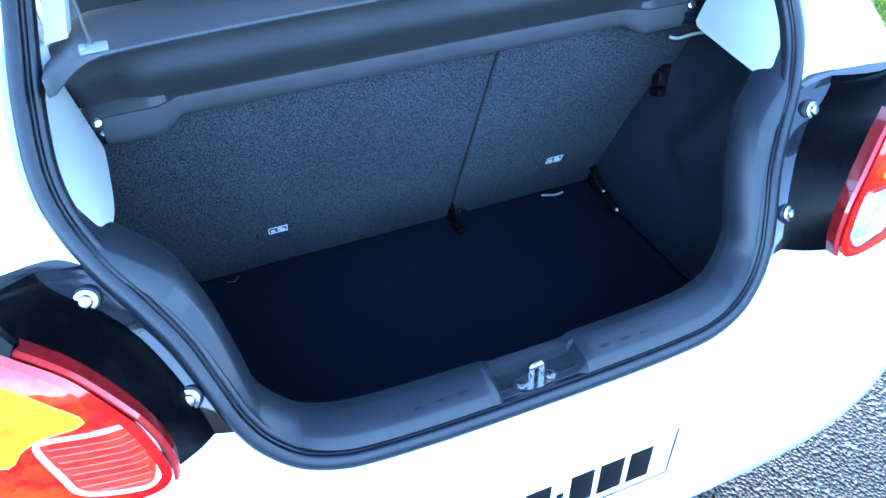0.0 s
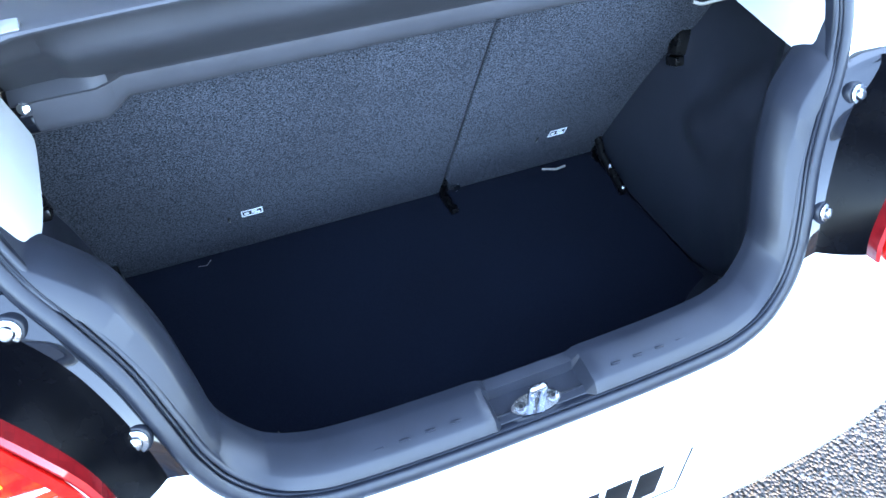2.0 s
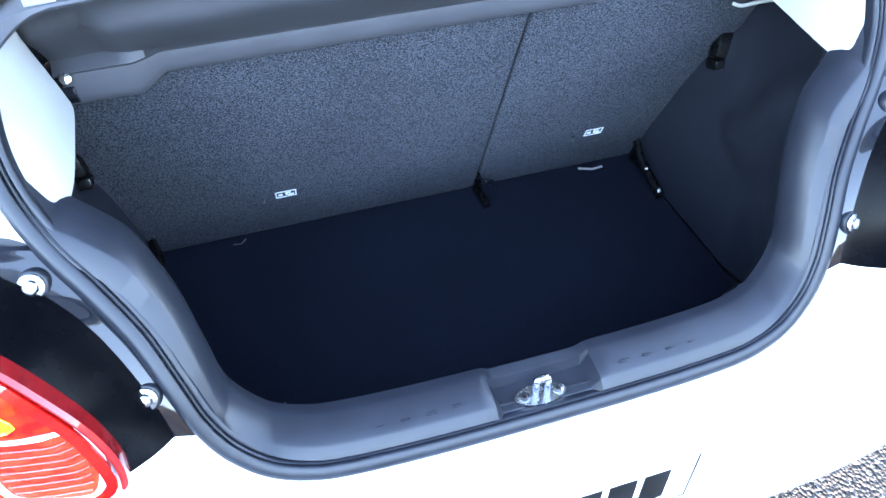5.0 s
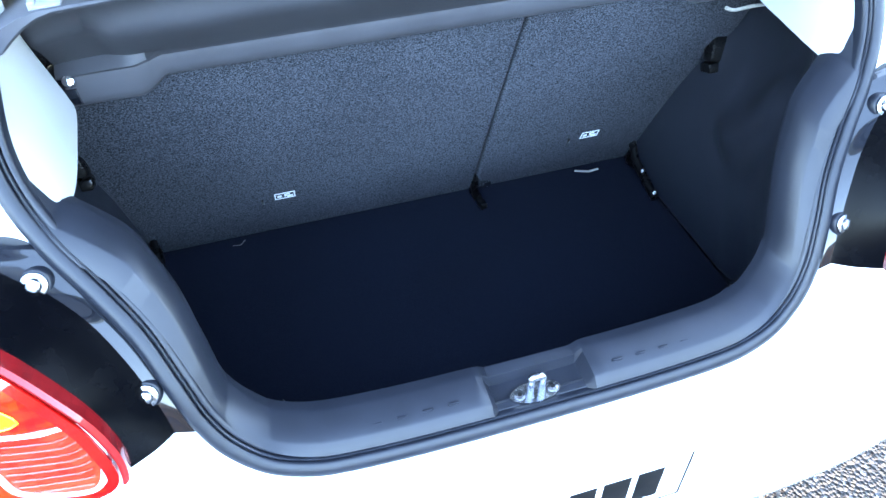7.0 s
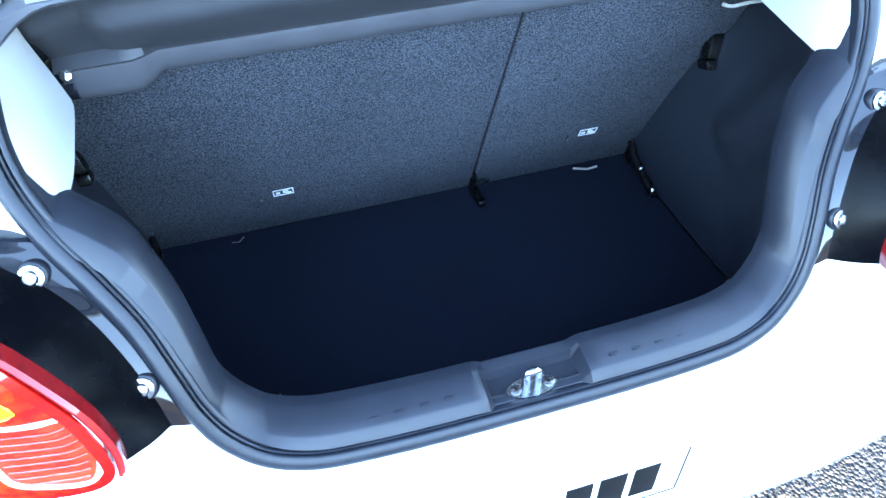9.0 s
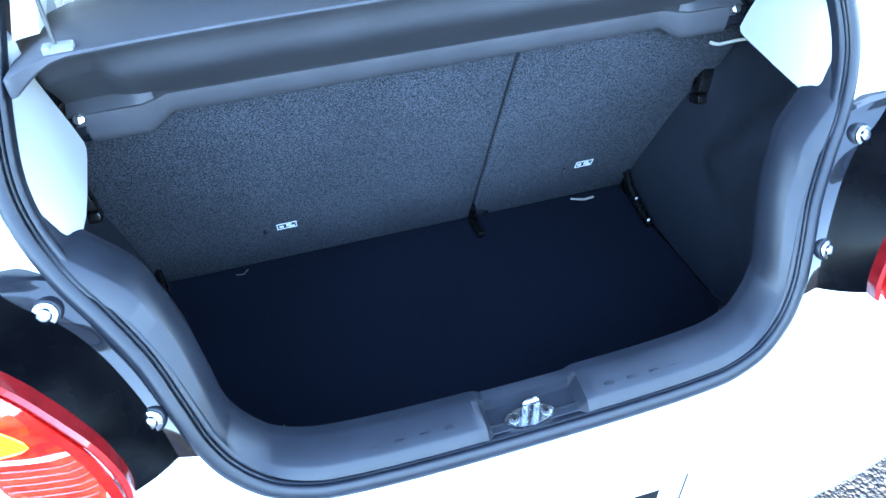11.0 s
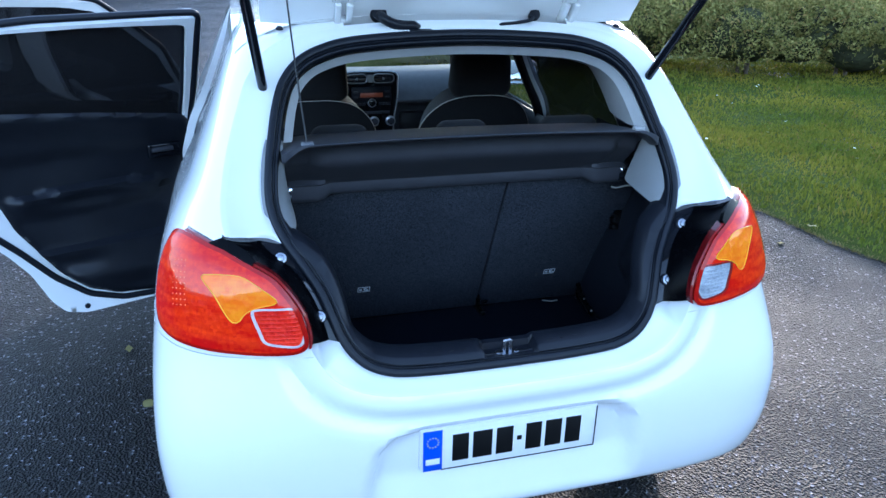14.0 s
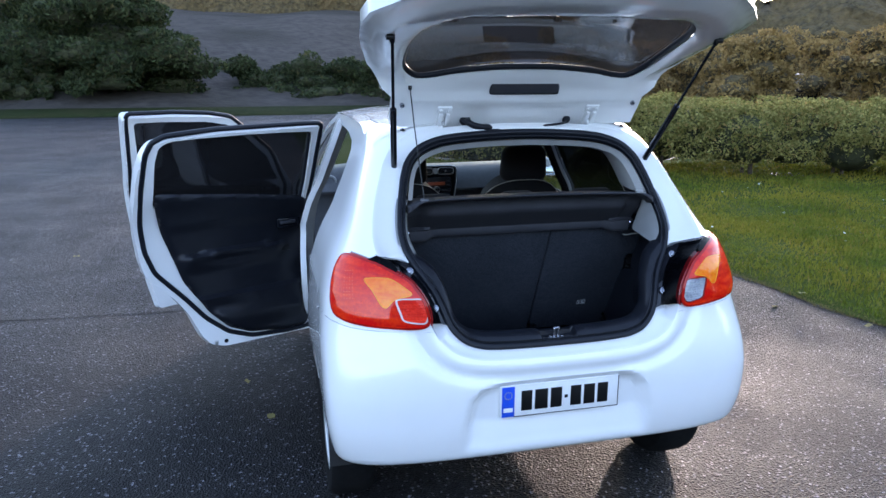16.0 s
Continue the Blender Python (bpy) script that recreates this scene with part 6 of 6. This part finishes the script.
# wiring hose and washer pipe at the hinge line
tube("wiring_hose", curve_points([(-.207, .572, 1.512), (-.203, .545, 1.506), (-.180, .538, 1.494), (-.150, .542, 1.488), (-.122, .546, 1.486), (-.110, .553, 1.470)], 40), 0.011, RUBBER, car, "black corrugated wiring hose",
     radii=[0.0125 + 0.0006 * math.sin(i * 2.2) for i in range(40)])
part("hose_socket", cyl(0.021, 0.022, (-.210, .572, 1.513), (60, 0, 0), 20, bevel=0.005), RUBBER, car)
part("hose_foot", box((0.062, 0.03, 0.012), (-.110, .545, 1.478), (20, 0, 0), bevel=0.004), RUBBER, car)
tube("washer_pipe", curve_points([(.205, .570, 1.508), (.192, .548, 1.500), (.155, .545, 1.494), (.112, .545, 1.490), (.103, .548, 1.484), (.102, .553, 1.470)], 24), 0.0045, RUBBER, car, "thin black washer pipe")
part("pipe_socket", cyl(0.015, 0.02, (.208, .570, 1.510), (60, 0, 0), 18, bevel=0.004), RUBBER, car)
part("pipe_foot", box((0.05, 0.02, 0.010), (.102, .546, 1.474), (20, 0, 0), bevel=0.003), RUBBER, car)


# ---- the place ----
def ground():
    bm = bmesh.new()
    bmesh.ops.create_grid(bm, x_segments=40, y_segments=40, size=600)
    ob = part("ground", bm, ASPHALT, None)
    tagged(ob, "dark wet asphalt yard with pale grit", "asphalt", kind="structure")


ground()

LAWN = np.array([(7.5, -16.0), (5.2, -7.0), (4.2, -2.8), (3.45, 0.6), (3.12, 1.45), (2.99, 1.9), (2.92, 2.4), (2.87, 3.0), (2.75, 3.8), (2.35, 5.2), (1.6, 7.3), (0.5, 8.9), (-0.2, 11), (-0.2, 18), (30, 18), (30, -16.0)])


def lawn_height(x, y):
    return 0.02 + 0.015 * np.sin(x * 1.7 + 0.6 * y) + 0.012 * np.sin(y * 2.3 - x)


def lawn():
    v, f = patch(LAWN, (), 0.35)
    e = edge_distance(v, LAWN)
    z = lawn_height(v[:, 0], v[:, 1]) * np.clip(e / 0.3, 0, 1)
    p = np.stack([v[:, 0], v[:, 1], z + 0.004], -1)
    tagged(mesh_object("lawn", p, outward(p, f, (5, 5, -5)), SOIL), "short green lawn beside the asphalt", "lawn", kind="structure")
    rng = np.random.default_rng(3)
    # blades: dense near the kerb-less edge, thinner further off
    pts = []
    for lo, hi, count in (((1.7, -1.0), (5.5, 5.0), 42000), ((1.6, 4.0), (11, 9.5), 42000), ((4, 0), (14, 6), 26000), ((3.6, -7), (11, 0.2), 24000)):
        q = rng.uniform(lo, hi, (count, 2))
        pts.append(q)
    q = np.vstack(pts)
    e = edge_distance(q, LAWN)
    q = q[inside(q, LAWN) & ((e > 0.05) | (rng.random(len(q)) < 0.6))]
    n = len(q)
    h = rng.uniform(0.016, 0.038, n) * (1 + 0.5 * np.sin(q[:, 0] * 3) * np.sin(q[:, 1] * 2.1))
    a, lean = rng.uniform(0, 2 * math.pi, n), rng.uniform(0.1, 0.9, n)
    far = np.linalg.norm(q - (0, -1.5), axis=1)
    wd = 0.0024 + 0.0016 * far / 3
    b = np.stack([q[:, 0], q[:, 1], lawn_height(q[:, 0], q[:, 1]) + 0.004], -1)
    s = np.stack([np.cos(a), np.sin(a), 0 * a], -1) * wd[:, None]
    d = np.stack([-np.sin(a) * lean * h, np.cos(a) * lean * h, h], -1)
    mid = b + d * 0.55 + np.stack([0 * h, 0 * h, h * 0.12], -1)
    verts = np.stack([b - s, b + s, mid + s * 0.8, mid - s * 0.8, b + d], 1).reshape(-1, 3)
    k = np.arange(n) * 5
    faces = [(i, i + 1, i + 2, i + 3) for i in k] + [(i + 3, i + 2, i + 4) for i in k]
    tagged(mesh_object("grass", verts, faces, GRASS, smooth=False), "short green grass blades", "grass", kind="stuff")
    # frayed, straw-coloured margin that leans over the asphalt
    line = LAWN[1:12]
    run = np.r_[0, np.cumsum(np.linalg.norm(np.diff(line, axis=0), axis=1))]
    t = rng.uniform(0, run[-1], 26000)
    q = np.stack([np.interp(t, run, line[:, j]) for j in (0, 1)], -1)
    reach = np.array([0.02 + 0.09 * noise.noise(Vector((u * 2.2, 3, 0))) + 0.05 * noise.noise(Vector((u * 9, 7, 0))) for u in t])
    q[:, 0] += 0.55 * rng.random(len(q)) ** 1.7 - np.clip(reach, -0.06, 0.13)
    n = len(q)
    h, a = rng.uniform(0.012, 0.040, n), rng.uniform(0, 2 * math.pi, n)
    b = np.stack([q[:, 0], q[:, 1], np.full(n, 0.001)], -1)
    s = np.stack([np.cos(a), np.sin(a), 0 * a], -1) * 0.0042
    d = np.stack([-np.sin(a) * h * 0.9 - 0.3 * h, np.cos(a) * h * 0.9, h * rng.uniform(0.3, 1, n)], -1)
    verts = np.stack([b - s, b + s, b + d], 1).reshape(-1, 3)
    tagged(mesh_object("dry_grass", verts, [(i, i + 1, i + 2) for i in range(0, 3 * n, 3)], DRY_GRASS, smooth=False), "straw-coloured frayed grass along the asphalt edge", "grass", kind="stuff")


lawn()


def leaves(centres, size, rng, mat, name, parent=None, label=""):
    """Many small leaves, each a bent diamond."""
    n = len(centres)
    d = rng.normal(size=(n, 3))
    d /= np.linalg.norm(d, axis=1, keepdims=True)
    e = np.cross(d, rng.normal(size=(n, 3)))
    e /= np.linalg.norm(e, axis=1, keepdims=True)
    s = (size * rng.uniform(0.6, 1.4, n))[:, None]
    up = np.cross(d, e) * s * 0.18
    verts = np.stack([centres - d * s, centres + e * s * 0.45 + up, centres + d * s, centres - e * s * 0.45 + up], 1).reshape(-1, 3)
    k = np.arange(n) * 4
    faces = [q for i in k for q in ((i, i + 1, i + 2), (i, i + 2, i + 3))]
    return mesh_object(name, verts, faces, mat, parent, label, smooth=False)


def blob_points(rng, centre, radius, n, hollow=0.55):
    d = rng.normal(size=(n, 3))
    d /= np.linalg.norm(d, axis=1, keepdims=True)
    r = (hollow + (1 - hollow) * rng.random(n) ** 0.7)
    return np.asarray(centre) + d * r[:, None] * np.asarray(radius)


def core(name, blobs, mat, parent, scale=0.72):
    """Dark lumps for a crown's inner shade, so that it does not show through everywhere."""
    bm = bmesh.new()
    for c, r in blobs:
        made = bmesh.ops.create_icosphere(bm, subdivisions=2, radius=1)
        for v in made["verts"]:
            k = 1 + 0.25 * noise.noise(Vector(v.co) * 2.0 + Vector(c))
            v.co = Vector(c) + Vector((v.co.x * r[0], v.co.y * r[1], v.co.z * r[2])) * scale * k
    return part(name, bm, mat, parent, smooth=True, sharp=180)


def shrub(name, at, blobs, count, leaf, rng, mat, label, category, trunk_h=0.4, trunk_r=0.05, group="", hollow=0.55):
    ob = tagged(new(name), label, category, group)
    ob.matrix_basis = pose(*at)
    x0, y0, _ = at
    for i in range(3):
        a = i * 2.1 + rng.random()
        tip = Vector((math.cos(a) * 0.5 * blobs[0][1][0], math.sin(a) * 0.5 * blobs[0][1][1], blobs[0][0][2]))
        pts = curve_points([(0.1 * math.cos(a), 0.1 * math.sin(a), -0.02), tuple(tip * 0.4 + Vector((0, 0, trunk_h * 0.3))), tuple(tip)], 10)
        tube("trunk" if i == 0 else "limb", pts, trunk_r, BARK, ob, radii=list(np.linspace(trunk_r, trunk_r * 0.3, 10)), segs=7)
    vol = np.array([np.prod(r) ** (2 / 3) for _, r in blobs])
    share = (vol / vol.sum() * count).astype(int)
    pts = np.vstack([blob_points(rng, c, r, k, hollow) for (c, r), k in zip(blobs, share)])
    # clumps push the outline in and out
    off = np.array([noise.noise(Vector(q) * 1.8 / max(leaf * 8, 0.2) * 0.35) for q in pts])
    ctr = np.array([c for c, _ in blobs]).mean(0)
    pts = pts + (pts - ctr) * (off * 0.22)[:, None]
    pts = pts[pts[:, 2] > 0.05]
    if leaf < 0.06:
        # hollows between the clumps and a bare foot
        gap = np.array([noise.noise(Vector((q[0] + x0, q[1] + y0, q[2])) * 3.4) for q in pts])
        pts = pts[(gap > -0.42) & (pts[:, 2] > 0.20 + 0.35 * rng.random(len(pts)) ** 2 + 0.35 * gap)]
    leaves(pts, leaf, rng, mat, "crown", ob)
    core("crown_core", blobs if leaf > 0.06 else blobs[:6], WOODS if mat is TREE_LEAF else CROWN_SHADE, ob, 0.72 if leaf > 0.06 else 0.74)
    return ob


rng = np.random.default_rng(11)


def hedge():
    """One long clipped hedge, in bays that touch."""
    a, b = np.array((2.0, 9.78)), np.array((17.0, 4.7))
    ax = (b - a) / np.linalg.norm(b - a)
    across = np.array((-ax[1], ax[0]))
    n = 11
    for i in range(n):
        c = a + (b - a) * (i + 0.5) / n
        blobs = []
        for k in range(6):
            q = ax * rng.uniform(-0.75, 0.75) + across * rng.uniform(-0.45, 0.75)
            blobs.append(((q[0], q[1], rng.uniform(0.50, 0.66)), (rng.uniform(0.60, 0.80), rng.uniform(0.55, 0.75), rng.uniform(0.46, 0.58))))
        # clumps that stand out of the face and the top
        for k in range(22):
            turn = rng.uniform(-0.2, 2.6)
            q = ax * rng.uniform(-0.85, 0.85) - across * (0.85 * math.cos(turn) - 0.1)
            r = rng.uniform(0.16, 0.34)
            blobs.append(((q[0], q[1], 0.52 + 0.52 * math.sin(turn)), (r * 1.25, r * 1.1, r * 0.85)))
        near = i < 9
        shrub("hedge_shrub", (c[0], c[1], 0), blobs, 30000 if near else 9000, 0.027 if near else 0.045, rng, HEDGE_LEAF, "dense green hedge shrub with some browned leaves", "hedge", 0.5, 0.03, "hedge along the lawn", 0.70)


hedge()


def ragged(rng, size, lobes, lobe):
    """An uneven crown: lobes of many sizes strewn through a flat-bottomed mass."""
    out = [((0, 0, size[2] * 0.45), (size[0] * 0.50, size[1] * 0.5, size[2] * 0.40))]
    for _ in range(lobes):
        a, h = rng.uniform(0, 2 * math.pi), rng.uniform(0.12, 0.95)
        reach = math.sqrt(max(0.05, 1 - (max(h - 0.3, 0) / 0.75) ** 2)) * rng.uniform(0.55, 1.0)
        r = lobe * rng.uniform(0.45, 1.15)
        out.append(((size[0] * reach * math.cos(a), size[1] * reach * math.sin(a), size[2] * h), (r * rng.uniform(0.9, 1.5), r, r * rng.uniform(0.55, 0.95))))
    return out


def far_bushes():
    # bushes and a broad low pine past the end of the yard
    spec = [
        ((-6.6, 30.2, 0), (3.5, 2.2, 4.6), 34, 0.95, 26000, 0.11),
        ((-9.4, 33.0, 0), (3.6, 2.0, 6.4), 26, 1.2, 17000, 0.13),
        ((-11.6, 29.4, 0), (2.6, 1.6, 1.6), 16, 0.55, 9000, 0.09),
        ((-1.0, 31.2, 0), (1.7, 1.4, 1.9), 16, 0.55, 9000, 0.09),
        ((1.6, 30.8, 0), (2.2, 1.5, 1.75), 18, 0.6, 10000, 0.09),
        ((5.4, 30.0, 0), (2.6, 1.6, 2.2), 16, 0.7, 8000, 0.10),
    ]
    for at, size, lobes, lobe, count, leaf in spec:
        shrub("bush", at, ragged(rng, size, lobes, lobe), count, leaf, rng, BUSH_LEAF, "large dark green bush at the edge of the yard", "bush", 0.8, 0.09, "bushes beyond the yard")
    # trees behind the hedge, with the evening sky low above them
    for i, (x, y) in enumerate(((10.5, 22.5), (14.5, 19.5), (18.5, 17.0), (22, 13), (26, 9.5), (16, 25.5), (21.5, 22), (6.5, 26.5), (24.5, 28), (29.5, 23.5), (20.5, 31), (33, 18.5))):
        s = rng.uniform(0.72, 0.82) * (1.12 if i > 7 else 0.78 if i in (1, 5) else 1)
        blobs = ragged(rng, (3.0 * s, 2.2 * s, 4.0 * s), 22, 1.0 * s)
        shrub("tree", (x, y, 0), blobs, 17000, 0.075, rng, TREE_LEAF, "broad leafy tree behind the hedge", "tree", 1.6, 0.12, "trees behind the hedge")


far_bushes()


def far_ground():
    # grass verge where the yard ends, the pale bank beyond it and the wooded rise behind
    xs = np.linspace(-60, 14, 50)
    rows = [[(x, y + 0.15 * math.sin(x * 0.7), z) for x in xs] for y, z in ((24.6, 0.01), (24.75, 0.08), (26.0, 0.14), (27.6, 0.16))]
    tagged(loft("verge", rows, VERGE, None, flip=False), "narrow grass verge", "verge", kind="structure")
    rows = []
    for y, z in ((27.5, 0.14), (31, 0.9), (36, 2.4), (44, 4.4), (55, 5.6)):
        rows.append([(x, y, z + min((y - 27.6) / 4, 1) * 0.35 * noise.noise(Vector((x * 0.25, y * 0.3, 0)))) for x in np.linspace(-60, 16, 60)])
    tagged(loft("pale_bank", rows, BANK, None), "pale bare bank beyond the yard", "bank", kind="structure")

    def rise(name, pts, height):
        c = curve_points(pts, 120)
        rows = []
        for t in np.linspace(0, 1, 14):
            rows.append([(x + 2.5 * t + noise.noise(Vector((x * .3, y * .3, t * 6))) * 1.2, y + 2.0 * t + noise.noise(Vector((y * .3, x * .3, t * 6))) * 1.2,
                          t * (height + 0.9 * noise.noise(Vector((x * 0.22, y * 0.22, 3.0))) + 0.8 * noise.noise(Vector((x * 0.9, y * 0.9, 1.0))))) for x, y in c])
        tagged(loft(name, rows, WOODS, None, sharp=180), "dark wooded rise in the distance", "woods", kind="structure")
    rise("backdrop_woods", [(6, 56), (16, 46), (26, 36), (36, 22), (44, 6), (46, -20)], 5.6)
    rise("backdrop_woods_ahead", [(-80, 50), (-40, 60), (0, 60), (14, 56)], 13.0)
    # added out of view to keep low sky light off the boot
    rise("unseen_woods_behind", [(46, -20), (30, -34), (0, -38), (-30, -34), (-52, -10), (-70, 25), (-80, 50)], 8.0)


far_ground()


def litter():
    lf = bmesh.new()
    out = curve_points([(-.035, 0), (-.015, .016), (.008, .020), (.03, .004), (.036, 0), (.03, -.006), (.005, -.019), (-.018, -.014)], 22, True)
    vs = [lf.verts.new((x, y, 0.006 + 0.10 * y * y * 10 + 0.006 * math.sin(x * 90))) for x, y in out]
    lf.faces.new(vs)
    bmesh.ops.triangulate(lf, faces=lf.faces[:])
    first = part("fallen_leaf", lf, DRY_LEAF, None)
    tagged(first, "curled yellowish fallen leaf on wet asphalt", "leaf", "fallen leaves")
    places = [(-1.011, 1.276), (-1.134, 1.733), (-2.71, 4.92), (2.965, 1.665), (2.95, 2.29), (2.61, 2.16), (-3.4, 3.6)]
    for i, (x, y) in enumerate(places):
        z = 0.002 if not inside(np.array([(x, y)]), LAWN)[0] else 0.04
        m = pose(x, y, z, rng.uniform(-8, 8), rng.uniform(-8, 8), rng.uniform(0, 360))
        if i == 0:
            first.matrix_basis = m
        else:
            copy_thing(first, m)
    # daisies and pale leaves on the lawn
    fl = bmesh.new()
    for k in range(8):
        a = k * math.pi / 4
        made = bmesh.ops.create_circle(fl, cap_ends=True, segments=8, radius=0.006)
        bmesh.ops.transform(fl, matrix=pose(0.008 * math.cos(a), 0.008 * math.sin(a), 0.0, 10 * math.sin(a), -10 * math.cos(a), 0), verts=made["verts"])
    flower = tagged(part("daisy", fl, FLOWER, None), "small white daisy in the grass", "flower", "daisies")
    spots = [(rng.uniform(2.8, 8.5), rng.uniform(2.2, 7.0)) for _ in range(34)]
    spots = [q for q in spots if inside(np.array([q]), LAWN)[0]]
    for i, (x, y) in enumerate(spots):
        m = pose(x, y, 0.065, rng.uniform(-20, 20), rng.uniform(-20, 20), 0)
        if i == 0:
            flower.matrix_basis = m
        else:
            copy_thing(flower, m)
    # crack across the yard
    xs = np.linspace(-6.5, -0.95, 60)
    pts = [(x, 3.05 - 0.05 * (x + 1) + 0.03 * noise.noise(Vector((x * 3, 0, 0))), 0.0) for x in xs]
    rows = [[(x, y - 0.006 - 0.004 * noise.noise(Vector((x * 9, 1, 0))), 0.0045) for x, y, z in pts], [(x, y + 0.006 + 0.004 * noise.noise(Vector((x * 9, 5, 0))), 0.0045) for x, y, z in pts]]
    tagged(loft("asphalt_joint", rows, TYRE, None), "dark tar joint across the asphalt", "joint", kind="structure")


litter()


def parked_car():
    """A dark car that stands far off behind the hedge."""
    ob = tagged(new("parked_car"), "dark parked car beyond the hedge", "car")
    ob.matrix_basis = pose(20.6, 24.2, 0, 0, 0, 62)
    prof = [(-2.1, .30), (-2.15, .62), (-2.05, .86), (-1.35, .95), (-0.75, 1.36), (-0.2, 1.46), (0.7, 1.44), (1.45, 1.20), (1.95, 1.0), (2.1, .75), (2.08, .32)]
    top = curve_points(prof, 48)
    rows = []
    for s, w in ((-1, .80), (-.92, .86), (-.5, .88), (0, .88), (.5, .88), (.92, .86), (1, .80)):
        rows.append([(x, s * w * (1 - 0.22 * np.clip((z - 0.9) / 0.5, 0, 1)), z - 0.02 * abs(s) ** 6) for x, z in top])
    loft("body", rows, DARK_PAINT, ob, caps=True)
    # silver stands in for the light that the glass reflects
    part("windscreen", box((0.02, 1.25, 0.62), (-1.09, 0, 1.165), (0, 56, 0), bevel=0.006), SILVER, ob, "windscreen silvered for its bright reflection")
    for s in (-1, 1):
        part("side_window", box((1.5, 0.02, 0.32), (0.25, s * 0.745, 1.17), (s * 17, 0, 0), bevel=0.006), GLOSS_BLACK, ob)
        for x in (-1.3, 1.3):
            part("wheel", cyl(0.31, 0.19, (x, s * 0.79, 0.31), (90, 0, 0), 28, bevel=0.03), TYRE, ob)


DARK_PAINT = material("dark_car_paint", (0.02, 0.022, 0.028), 0.25, coat=1.0, grain=(3, 0.1))
parked_car()
